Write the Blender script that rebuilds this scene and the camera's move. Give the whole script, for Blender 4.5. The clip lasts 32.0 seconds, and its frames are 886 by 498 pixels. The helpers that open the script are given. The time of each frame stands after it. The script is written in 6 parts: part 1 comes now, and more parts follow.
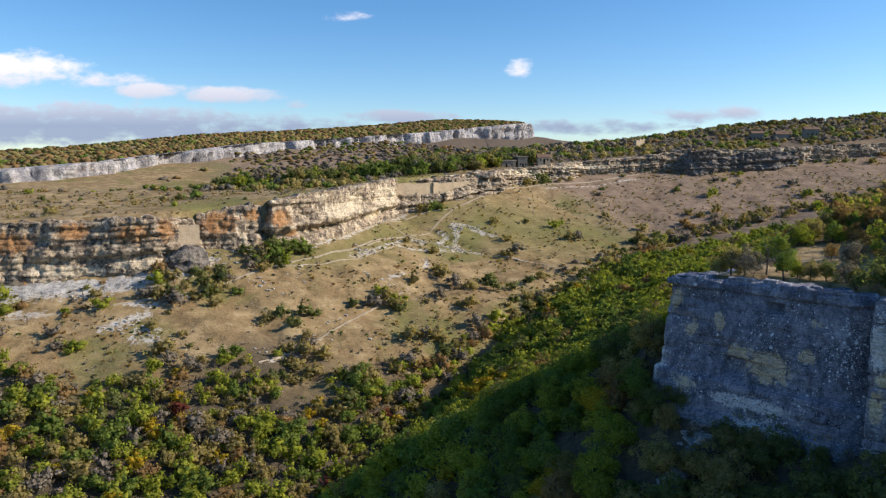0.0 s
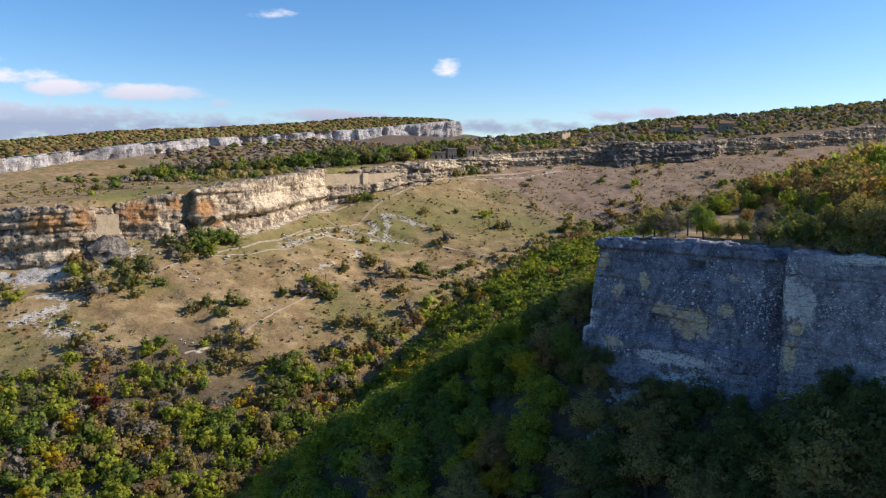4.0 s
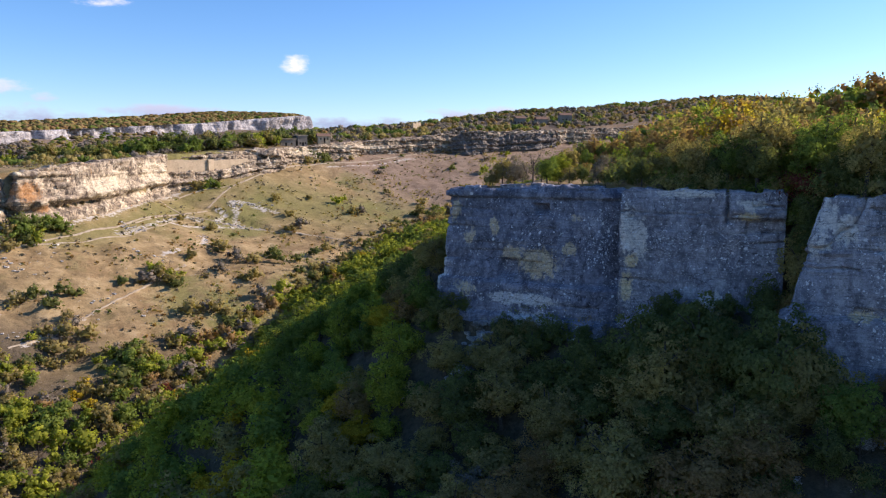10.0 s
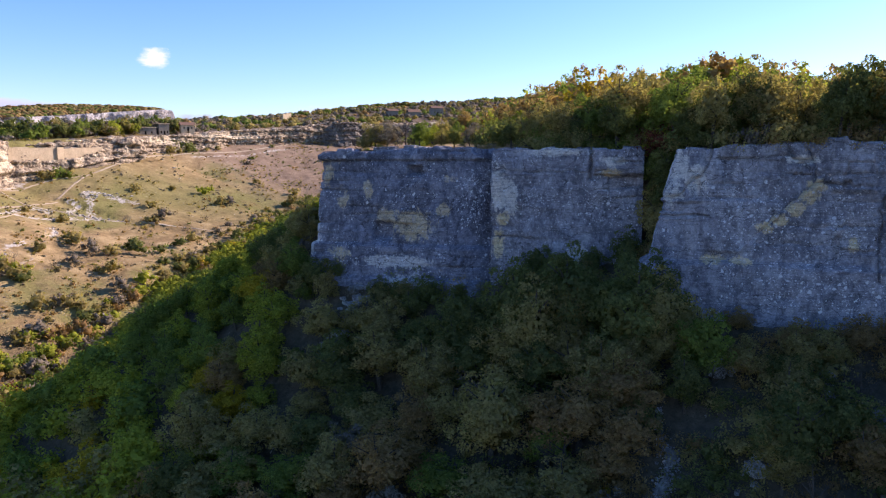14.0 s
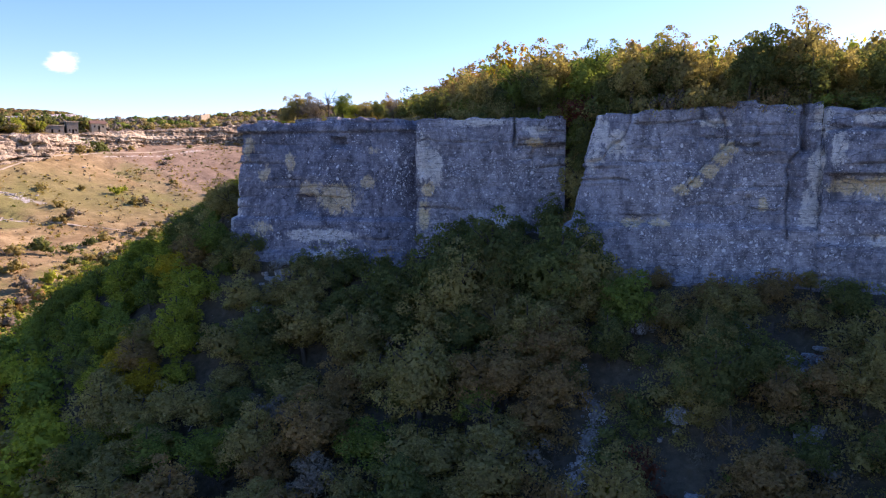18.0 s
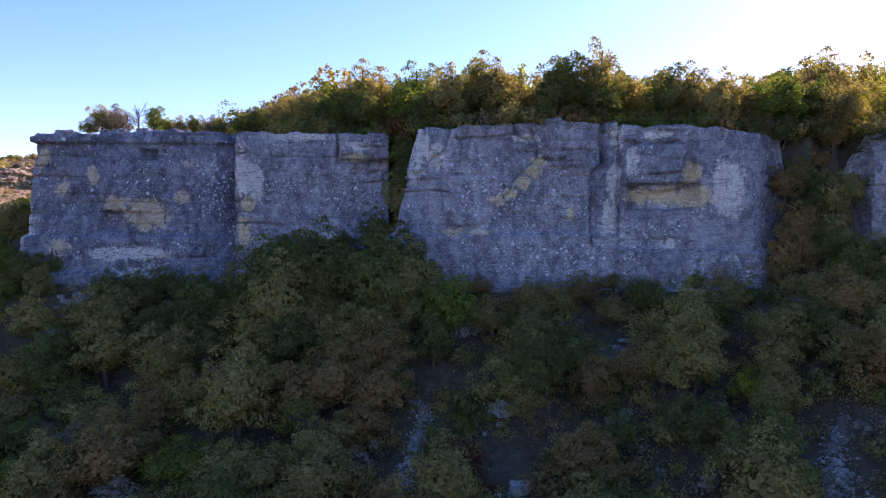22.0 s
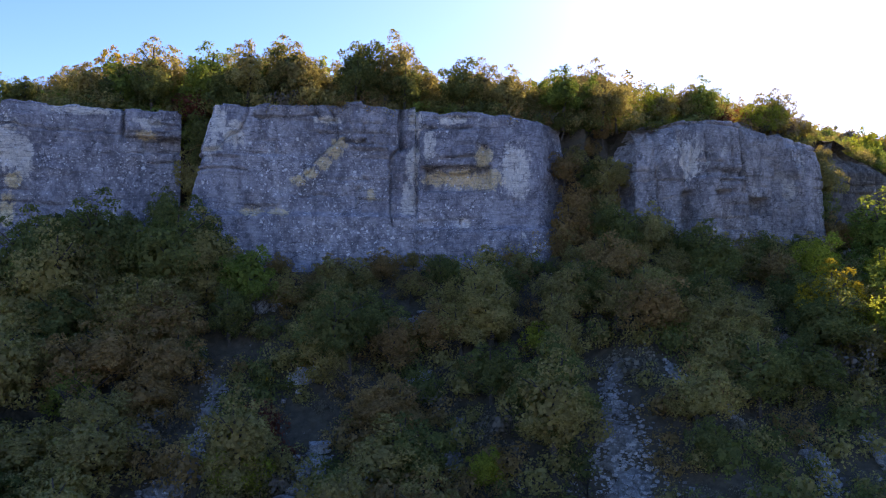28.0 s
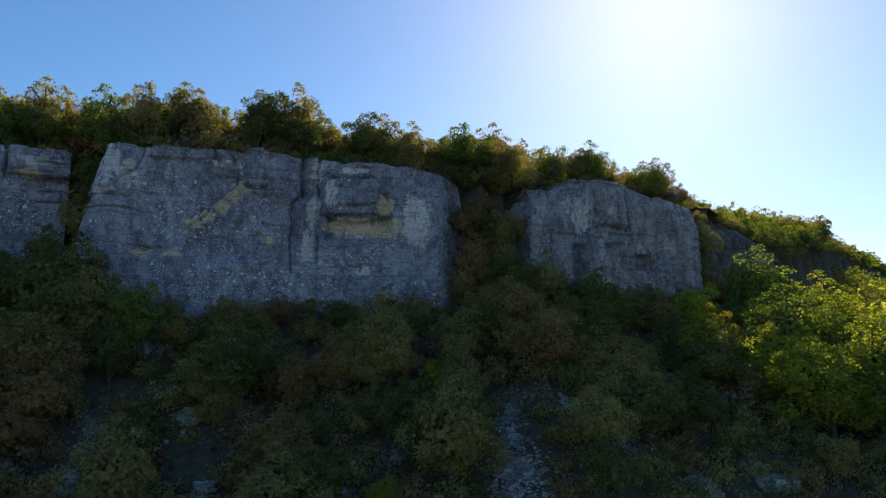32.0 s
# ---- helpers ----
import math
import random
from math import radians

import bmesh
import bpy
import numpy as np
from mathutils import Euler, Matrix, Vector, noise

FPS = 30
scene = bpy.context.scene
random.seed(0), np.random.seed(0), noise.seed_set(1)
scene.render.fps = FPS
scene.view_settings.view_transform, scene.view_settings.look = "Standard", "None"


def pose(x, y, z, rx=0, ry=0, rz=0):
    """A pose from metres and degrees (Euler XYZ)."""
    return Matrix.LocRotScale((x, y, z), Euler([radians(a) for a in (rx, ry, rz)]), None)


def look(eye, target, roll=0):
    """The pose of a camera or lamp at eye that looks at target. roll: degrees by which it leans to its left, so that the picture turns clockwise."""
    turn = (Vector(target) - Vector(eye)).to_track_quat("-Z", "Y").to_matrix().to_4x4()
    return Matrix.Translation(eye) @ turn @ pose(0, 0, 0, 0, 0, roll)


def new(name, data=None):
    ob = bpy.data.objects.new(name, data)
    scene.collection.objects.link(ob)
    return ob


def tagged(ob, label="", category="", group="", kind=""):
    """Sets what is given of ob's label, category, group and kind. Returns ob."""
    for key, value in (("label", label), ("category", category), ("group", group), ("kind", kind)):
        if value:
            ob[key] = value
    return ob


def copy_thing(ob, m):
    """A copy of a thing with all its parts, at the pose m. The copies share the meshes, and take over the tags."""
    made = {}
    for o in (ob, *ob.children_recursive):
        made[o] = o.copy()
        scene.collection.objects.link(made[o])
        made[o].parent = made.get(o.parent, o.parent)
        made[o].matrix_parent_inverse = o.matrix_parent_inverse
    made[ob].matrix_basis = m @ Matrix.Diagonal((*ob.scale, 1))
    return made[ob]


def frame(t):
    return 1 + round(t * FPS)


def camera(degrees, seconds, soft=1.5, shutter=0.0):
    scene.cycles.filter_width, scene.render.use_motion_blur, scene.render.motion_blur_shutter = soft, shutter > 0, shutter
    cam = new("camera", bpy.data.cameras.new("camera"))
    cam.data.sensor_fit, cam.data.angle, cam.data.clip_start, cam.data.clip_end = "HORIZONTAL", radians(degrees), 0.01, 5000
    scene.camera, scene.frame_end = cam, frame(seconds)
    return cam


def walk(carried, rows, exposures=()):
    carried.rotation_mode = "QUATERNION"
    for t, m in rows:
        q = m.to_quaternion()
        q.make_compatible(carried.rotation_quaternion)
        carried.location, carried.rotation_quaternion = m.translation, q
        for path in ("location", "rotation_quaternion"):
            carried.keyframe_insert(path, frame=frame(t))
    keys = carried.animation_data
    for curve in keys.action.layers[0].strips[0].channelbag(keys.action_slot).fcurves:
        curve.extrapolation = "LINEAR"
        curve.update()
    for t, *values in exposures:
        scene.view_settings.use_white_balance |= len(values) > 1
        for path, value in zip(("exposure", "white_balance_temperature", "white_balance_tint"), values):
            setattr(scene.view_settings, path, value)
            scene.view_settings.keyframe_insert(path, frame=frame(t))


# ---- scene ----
cam = camera(63.91, 32.0, soft=1.2)

# seconds, place in metres, turn about the upright, tilt over the level, lean (degrees)
PATH = [
    (0.0, -0.00, -0.00, 100.00, 0.00, -6.91, 0.24),
    (0.5, 0.07, -0.08, 99.39, -0.78, -6.91, 0.21),
    (1.0, 0.10, -0.14, 98.78, -1.48, -6.91, 0.22),
    (1.5, 0.12, -0.19, 98.17, -2.15, -6.91, 0.19),
    (2.0, 0.07, -0.21, 97.55, -2.82, -6.93, 0.20),
    (2.5, 0.01, -0.25, 96.92, -3.50, -6.93, 0.16),
    (3.0, -0.04, -0.31, 96.29, -4.24, -6.96, 0.16),
    (3.5, -0.12, -0.37, 95.67, -4.98, -6.95, 0.13),
    (5.5, -0.18, -0.72, 93.10, -7.94, -6.97, 0.06),
    (6.0, -0.13, -0.82, 92.51, -9.13, -6.99, 0.02),
    (6.5, -0.11, -0.92, 91.92, -10.36, -6.99, 0.00),
    (7.0, -0.14, -1.00, 91.34, -11.52, -7.01, -0.01),
    (7.5, -0.16, -1.09, 90.76, -12.54, -7.02, -0.03),
    (8.0, -0.22, -1.16, 90.18, -13.46, -7.03, -0.06),
    (8.5, -0.24, -1.23, 89.59, -14.31, -7.02, -0.06),
    (9.0, -0.24, -1.27, 88.99, -15.29, -7.04, -0.10),
    (9.5, -0.24, -1.25, 88.38, -16.31, -7.04, -0.10),
    (10.0, -0.20, -1.20, 87.75, -17.38, -7.06, -0.11),
    (10.5, -0.15, -1.11, 87.11, -18.46, -7.06, -0.14),
    (11.0, -0.10, -1.08, 86.44, -19.61, -7.07, -0.13),
    (11.5, -0.11, -1.06, 85.76, -20.82, -7.06, -0.12),
    (12.0, -0.11, -1.09, 85.06, -22.14, -7.06, -0.10),
    (12.5, -0.10, -1.10, 84.38, -23.95, -7.06, -0.10),
    (13.0, -0.10, -1.13, 83.74, -25.59, -7.11, -0.12),
    (13.5, -0.10, -1.16, 83.10, -26.84, -7.16, -0.14),
    (15.5, -0.20, -1.19, 80.53, -28.55, -7.30, -0.20),
    (16.0, -0.22, -1.17, 79.82, -29.58, -7.31, -0.20),
    (16.5, -0.21, -1.11, 79.13, -30.59, -7.37, -0.17),
    (17.0, -0.16, -1.05, 78.46, -31.46, -7.39, -0.15),
    (17.5, -0.10, -0.99, 77.79, -32.48, -7.14, -0.15),
    (18.0, -0.04, -0.95, 77.09, -33.55, -6.47, -0.09),
    (18.5, 0.02, -0.98, 76.37, -34.95, -5.84, -0.06),
    (19.0, 0.10, -0.97, 75.67, -36.86, -5.24, 0.02),
    (19.5, 0.16, -0.95, 74.98, -39.03, -4.63, 0.01),
    (20.0, 0.19, -0.89, 74.29, -40.84, -4.05, 0.02),
    (20.5, 0.20, -0.84, 73.58, -42.48, -3.49, 0.03),
    (21.0, 0.18, -0.85, 72.86, -44.12, -2.94, 0.03),
    (21.5, 0.13, -0.92, 72.19, -45.83, -2.45, 0.05),
    (22.0, 0.10, -0.96, 71.56, -47.60, -2.01, 0.08),
    (22.5, 0.09, -1.01, 70.93, -49.29, -1.57, 0.10),
    (23.0, 0.12, -1.03, 70.27, -50.75, -1.15, 0.06),
    (23.5, 0.16, -1.07, 69.58, -52.13, -0.77, 0.06),
    (24.0, 0.22, -1.11, 68.87, -53.46, -0.38, 0.02),
    (24.5, 0.27, -1.13, 68.12, -54.78, -0.02, -0.00),
    (25.0, 0.30, -1.12, 67.36, -56.22, 0.33, 0.02),
    (25.5, 0.31, -1.08, 66.63, -57.44, 0.66, 0.01),
    (27.5, 0.31, -1.03, 63.56, -62.26, 1.81, 0.01),
    (28.0, 0.32, -1.06, 62.92, -63.43, 2.02, 0.00),
    (28.5, 0.31, -1.10, 62.27, -64.73, 2.22, 0.06),
    (29.0, 0.29, -1.11, 61.61, -66.31, 2.40, 0.06),
    (29.5, 0.30, -1.09, 60.98, -67.40, 2.50, 0.05),
    (30.0, 0.35, -1.06, 60.37, -68.63, 3.34, 0.08),
    (30.5, 0.38, -1.04, 59.71, -69.29, 4.88, 0.07),
    (31.0, 0.37, -1.04, 59.04, -69.99, 6.36, 0.08),
    (31.5, 0.35, -1.04, 58.38, -70.73, 7.82, 0.07),
    (32.0, 0.35, -1.06, 57.72, -71.50, 9.21, 0.09),
]
walk(cam, [(t, pose(x, y, z, 90 + tilt, 0, turn) @ pose(0, 0, 0, 0, 0, lean)) for t, x, y, z, turn, tilt, lean in PATH],
     exposures=[(0, 0.22, 6450, 11), (6, 0.29, 6450, 16), (9, 0.42, 6450, 20), (13, 0.62, 6550, 27), (19, 1.03, 6900, 40), (25, 1.12, 7000, 44), (29, 1.08, 7000, 34), (30, 0.82, 7000, 28), (31, 0.60, 7150, 17), (32, 0.26, 7300, 12)])

# ---- light ----
SUN_AZ, SUN_EL = 89.8, 30.3   # clockwise from +y, over the level


# clouds: place as slopes x/y and z/y from the eye, half width, half height, density
CLOUDS = [(0.102, 0.131, 0.026, 0.017, 0.80), (-0.132, 0.197, 0.040, 0.012, 0.45), (-0.610, 0.128, 0.150, 0.030, 1.25), (-0.47, 0.110, 0.08, 0.016, 0.9),
          (-0.405, 0.098, 0.09, 0.014, 1.1), (-0.300, 0.092, 0.100, 0.015, 1.15), (-0.06, 0.064, 0.10, 0.012, 1.2), (-0.52, 0.050, 0.40, 0.036, 1.35),
          (-0.30, 0.050, 0.28, 0.022, 1.0), (0.37, 0.068, 0.10, 0.015, 0.95), (0.16, 0.050, 0.22, 0.014, 0.95), (0.30, 0.085, 0.04, 0.008, 0.4), (-0.2, 0.08, 0.02, 0.008, 0.4)]


def world_sky():
    w = bpy.data.worlds.new("sky")
    scene.world = w
    w.use_nodes = True
    nt = w.node_tree
    nt.nodes.clear()
    add, join = nt.nodes.new, nt.links.new

    def maths(op, a, b=0.0):
        n = add("ShaderNodeMath")
        n.operation = op
        for sock, v in ((n.inputs[0], a), (n.inputs[1], b)):
            if isinstance(v, (int, float)):
                sock.default_value = v
            else:
                join(v, sock)
        return n.outputs[0]

    out, bg, sky = add("ShaderNodeOutputWorld"), add("ShaderNodeBackground"), add("ShaderNodeTexSky")
    sky.sky_type = "NISHITA"
    sky.sun_disc = False
    sky.sun_elevation, sky.sun_rotation = radians(SUN_EL), radians(SUN_AZ)
    sky.altitude = 1000
    sky.air_density, sky.dust_density, sky.ozone_density = 1.0, 0.60, 4.0
    co, sep = add("ShaderNodeTexCoord"), add("ShaderNodeSeparateXYZ")
    join(co.outputs["Generated"], sep.inputs[0])
    ahead = maths("MAXIMUM", sep.outputs[1], 0.02)
    u, v = maths("DIVIDE", sep.outputs[0], ahead), maths("DIVIDE", sep.outputs[2], ahead)
    comb = add("ShaderNodeCombineXYZ")
    join(maths("MULTIPLY", u, 0.6), comb.inputs[0])
    join(maths("MULTIPLY", v, 1.3), comb.inputs[1])
    puff = add("ShaderNodeTexNoise")
    puff.inputs["Scale"].default_value, puff.inputs["Detail"].default_value, puff.inputs["Roughness"].default_value = 34.0, 6.0, 0.6
    join(comb.outputs[0], puff.inputs["Vector"])
    total = 0.0
    for cu, cv, ru, rv, dens in CLOUDS:
        a = maths("POWER", maths("ABSOLUTE", maths("DIVIDE", maths("SUBTRACT", u, cu), ru)), 2.0)
        b = maths("POWER", maths("ABSOLUTE", maths("DIVIDE", maths("SUBTRACT", v, cv), rv)), 2.0)
        total = maths("MAXIMUM", total, maths("MULTIPLY", maths("SUBTRACT", 1.0, maths("ADD", a, b)), dens))
    dens = maths("ADD", total, maths("MULTIPLY", maths("SUBTRACT", puff.outputs["Fac"], 0.5), 2.6))
    soft = add("ShaderNodeMapRange")
    soft.interpolation_type = "SMOOTHSTEP"
    soft.inputs["From Min"].default_value, soft.inputs["From Max"].default_value = 0.20, 1.15
    join(dens, soft.inputs["Value"])
    fac = maths("MULTIPLY", maths("MULTIPLY", soft.outputs[0], maths("GREATER_THAN", sep.outputs[1], 0.05)), maths("GREATER_THAN", total, 0.001))
    fac = maths("MULTIPLY", fac, 0.9)
    tone = add("ShaderNodeMix")
    tone.data_type = "RGBA"
    tone.inputs[6].default_value, tone.inputs[7].default_value = (2.1, 2.5, 3.6, 1), (7.0, 6.6, 6.8, 1)
    lit = add("ShaderNodeMapRange")
    lit.inputs["From Min"].default_value, lit.inputs["From Max"].default_value = 0.05, 0.13
    join(v, lit.inputs["Value"])
    join(lit.outputs[0], tone.inputs[0])
    deep = add("ShaderNodeHueSaturation")
    deep.inputs["Saturation"].default_value, deep.inputs["Value"].default_value = 1.20, 0.97
    join(sky.outputs[0], deep.inputs["Color"])
    mix = add("ShaderNodeMix")
    mix.data_type = "RGBA"
    join(fac, mix.inputs[0])
    join(deep.outputs[0], mix.inputs[6])
    join(tone.outputs[2], mix.inputs[7])
    bg.inputs["Strength"].default_value = 0.142
    join(mix.outputs[2], bg.inputs["Color"])
    join(bg.outputs[0], out.inputs["Surface"])


world_sky()
sun_data = bpy.data.lights.new("sun", "SUN")
sun_data.energy, sun_data.angle, sun_data.color = 5.0, radians(0.53), (1.0, 0.89, 0.74)
sun = new("sun", sun_data)
_d = Vector((math.sin(radians(SUN_AZ)) * math.cos(radians(SUN_EL)), math.cos(radians(SUN_AZ)) * math.cos(radians(SUN_EL)), math.sin(radians(SUN_EL))))
sun.matrix_world = look(_d * 300, (0, 0, 0))

# ---- materials ----
def material(name):
    m = bpy.data.materials.new(name)
    m.use_nodes = True
    nt = m.node_tree
    nt.nodes.clear()
    return m, nt


class Nodes:
    """Short hand for wiring a node tree."""

    def __init__(self, nt):
        self.nt = nt

    def add(self, kind, **sets):
        n = self.nt.nodes.new(kind)
        for k, v in sets.items():
            if k in n.inputs:
                n.inputs[k].default_value = v
        return n

    def join(self, a, b):
        self.nt.links.new(a, b)

    def coord(self):
        return self.nt.nodes.new("ShaderNodeNewGeometry").outputs["Position"]

    def scaled(self, vec, sx, sy, sz):
        n = self.nt.nodes.new("ShaderNodeMapping")
        n.inputs["Scale"].default_value = (sx, sy, sz)
        self.join(vec, n.inputs["Vector"])
        return n.outputs[0]

    def noise(self, vec, scale, detail=4.0, rough=0.55, distort=0.0):
        n = self.nt.nodes.new("ShaderNodeTexNoise")
        n.inputs["Scale"].default_value, n.inputs["Detail"].default_value = scale, detail
        n.inputs["Roughness"].default_value, n.inputs["Distortion"].default_value = rough, distort
        self.join(vec, n.inputs["Vector"])
        return n.outputs["Fac"]

    def voronoi(self, vec, scale, feature="F1"):
        n = self.nt.nodes.new("ShaderNodeTexVoronoi")
        n.feature = feature
        n.inputs["Scale"].default_value = scale
        self.join(vec, n.inputs["Vector"])
        return n.outputs["Distance"]

    def cells(self, vec, scale):
        """Distance to the nearest cell's middle, and two values that each cell keeps."""
        n = self.nt.nodes.new("ShaderNodeTexVoronoi")
        n.inputs["Scale"].default_value = scale
        self.join(vec, n.inputs["Vector"])
        sep = self.nt.nodes.new("ShaderNodeSeparateColor")
        self.join(n.outputs["Color"], sep.inputs[0])
        return n.outputs["Distance"], sep.outputs[0], sep.outputs[1]

    def ramp(self, fac, stops):
        n = self.nt.nodes.new("ShaderNodeValToRGB")
        e = n.color_ramp.elements
        while len(e) < len(stops):
            e.new(0.5)
        for el, (p, c) in zip(e, stops):
            el.position = p
            el.color = (*c, 1) if len(c) == 3 else c
        self.join(fac, n.inputs[0])
        return n.outputs["Color"]

    def step(self, fac, a, b):
        n = self.nt.nodes.new("ShaderNodeMapRange")
        n.interpolation_type = "SMOOTHSTEP"
        n.inputs["From Min"].default_value, n.inputs["From Max"].default_value = a, b
        self.join(fac, n.inputs["Value"])
        return n.outputs["Result"]

    def mix(self, fac, a, b, blend="MIX"):
        n = self.nt.nodes.new("ShaderNodeMix")
        n.data_type, n.blend_type = "RGBA", blend
        for sock, v in ((n.inputs[0], fac), (n.inputs[6], a), (n.inputs[7], b)):
            if isinstance(v, (int, float)):
                sock.default_value = v
            elif isinstance(v, tuple):
                sock.default_value = (*v, 1)
            else:
                self.join(v, sock)
        return n.outputs[2]

    def maths(self, op, a, b=0.0):
        n = self.nt.nodes.new("ShaderNodeMath")
        n.operation = op
        n.use_clamp = False
        for sock, v in ((n.inputs[0], a), (n.inputs[1], b)):
            if isinstance(v, (int, float)):
                sock.default_value = v
            else:
                self.join(v, sock)
        return n.outputs[0]

    def finish(self, color, rough=0.9, bump=None, strength=0.5, dist=0.1, spec=0.2):
        p = self.nt.nodes.new("ShaderNodeBsdfPrincipled")
        o = self.nt.nodes.new("ShaderNodeOutputMaterial")
        if isinstance(color, tuple):
            p.inputs["Base Color"].default_value = (*color, 1)
        else:
            self.join(color, p.inputs["Base Color"])
        p.inputs["Roughness"].default_value = rough
        p.inputs["Specular IOR Level"].default_value = spec
        if bump is not None:
            b = self.nt.nodes.new("ShaderNodeBump")
            b.inputs["Strength"].default_value, b.inputs["Distance"].default_value = strength, dist
            self.join(bump, b.inputs["Height"])
            self.join(b.outputs[0], p.inputs["Normal"])
        self.join(p.outputs[0], o.inputs[0])


def leaf_material(name, dark, light, glow=0.52):
    m, nt = material(name)
    k = Nodes(nt)
    geo = nt.nodes.new("ShaderNodeNewGeometry")
    info = nt.nodes.new("ShaderNodeObjectInfo")
    big = k.noise(k.coord(), 0.35, 2)
    per = k.maths("ADD", k.maths("MULTIPLY", geo.outputs["Random Per Island"], 0.55), k.maths("MULTIPLY", big, 0.5))
    per = k.maths("ADD", per, k.maths("MULTIPLY", k.maths("SUBTRACT", info.outputs["Random"], 0.5), 0.25))
    col = k.mix(k.step(per, 0.2, 0.95), dark, light)
    d = nt.nodes.new("ShaderNodeBsdfDiffuse")
    t = nt.nodes.new("ShaderNodeBsdfTranslucent")
    mx = nt.nodes.new("ShaderNodeMixShader")
    o = nt.nodes.new("ShaderNodeOutputMaterial")
    mx.inputs[0].default_value = glow
    warm = k.mix(0.7, col, k.mix(1.0, col, (1.40, 1.48, 0.55), "MULTIPLY"))
    k.join(col, d.inputs[0])
    k.join(warm, t.inputs[0])
    k.join(d.outputs[0], mx.inputs[1])
    k.join(t.outputs[0], mx.inputs[2])
    k.join(mx.outputs[0], o.inputs[0])
    return m


LEAVES = [
    leaf_material("leaf_dark_green", (0.118, 0.134, 0.052), (0.235, 0.250, 0.092)),
    leaf_material("leaf_green", (0.125, 0.168, 0.044), (0.262, 0.322, 0.078)),
    leaf_material("leaf_olive", (0.245, 0.200, 0.088), (0.440, 0.360, 0.150)),
    leaf_material("leaf_yellow_green", (0.200, 0.228, 0.040), (0.440, 0.450, 0.072)),
    leaf_material("leaf_yellow", (0.290, 0.215, 0.026), (0.600, 0.440, 0.050)),
    leaf_material("leaf_rust", (0.255, 0.168, 0.082), (0.440, 0.290, 0.135)),
    leaf_material("leaf_red", (0.120, 0.042, 0.032), (0.260, 0.080, 0.056)),
    leaf_material("leaf_grey", (0.165, 0.140, 0.112), (0.290, 0.246, 0.198), 0.3),
]


def bark_material():
    m, nt = material("bark")
    k = Nodes(nt)
    v = k.scaled(k.coord(), 6, 6, 1.2)
    n = k.noise(v, 2.0, 5)
    k.finish(k.ramp(n, [(0.3, (0.05, 0.04, 0.032)), (0.7, (0.15, 0.125, 0.10))]), 0.95, n, 0.6, 0.03)
    return m


BARK = bark_material()


def ground_material():
    """Dry grass, green patches and bare earth on the open slopes, brown litter under the woods (by the sheet's own mask)."""
    m, nt = material("ground")
    k = Nodes(nt)
    c = k.coord()
    att = nt.nodes.new("ShaderNodeAttribute")
    att.attribute_name = "cover"
    sep = nt.nodes.new("ShaderNodeSeparateColor")
    k.join(att.outputs["Color"], sep.inputs[0])
    big, mid, fine = k.noise(c, 0.018, 5, 0.6), k.noise(c, 0.12, 5, 0.6), k.noise(c, 1.1, 4, 0.7)
    tan = k.ramp(k.maths("ADD", k.maths("MULTIPLY", mid, 0.6), k.maths("MULTIPLY", k.noise(c, 0.45, 5, 0.7), 0.4)), [(0.36, (0.165, 0.115, 0.058)), (0.5, (0.330, 0.235, 0.118)), (0.62, (0.480, 0.358, 0.192))])
    green = k.ramp(fine, [(0.3, (0.14, 0.135, 0.048)), (0.7, (0.265, 0.235, 0.085))])
    earth = k.ramp(mid, [(0.3, (0.190, 0.130, 0.090)), (0.7, (0.340, 0.250, 0.175))])
    col = k.mix(k.step(big, 0.49, 0.62), tan, green)
    russet = k.step(k.noise(c, 0.045, 6, 0.7, 0.5), 0.50, 0.60)
    col = k.mix(k.maths("MULTIPLY", russet, 0.65), col, k.ramp(fine, [(0.3, (0.185, 0.118, 0.058)), (0.7, (0.335, 0.220, 0.108))]))
    col = k.mix(sep.outputs[1], col, earth)
    col = k.mix(sep.outputs[2], col, green)
    litter = k.ramp(fine, [(0.3, (0.060, 0.048, 0.033)), (0.7, (0.150, 0.120, 0.082))])
    col = k.mix(sep.outputs[0], col, litter)
    tuft = k.step(k.noise(c, 0.9, 7, 0.8), 0.54, 0.62)
    col = k.mix(k.maths("MULTIPLY", tuft, 0.6), col, (0.090, 0.075, 0.038))
    tuft2 = k.step(k.noise(c, 0.16, 6, 0.8), 0.55, 0.62)
    col = k.mix(k.maths("MULTIPLY", tuft2, 0.5), col, (0.115, 0.085, 0.045))
    stone = k.step(k.noise(c, 0.42, 7, 0.8), 0.66, 0.72)
    col = k.mix(k.maths("MULTIPLY", stone, k.maths("SUBTRACT", 1.0, sep.outputs[0])), col, (0.40, 0.37, 0.31))
    bare = nt.nodes.new("ShaderNodeAttribute")
    bare.attribute_name = "bare"
    crag = k.noise(c, 0.5, 7, 0.75, 0.8)
    white = k.step(k.maths("ADD", bare.outputs["Fac"], k.maths("MULTIPLY", k.maths("SUBTRACT", crag, 0.5), 3.4)), 0.47, 0.60)
    col = k.mix(white, col, k.ramp(k.noise(c, 1.6, 6, 0.75), [(0.3, (0.26, 0.235, 0.20)), (0.5, (0.50, 0.46, 0.40)), (0.7, (0.64, 0.60, 0.53))]))
    k.finish(col, 0.95, k.maths("ADD", fine, k.maths("MULTIPLY", mid, 3.0)), 0.8, 0.35, 0.1)
    return m


GROUND = ground_material()


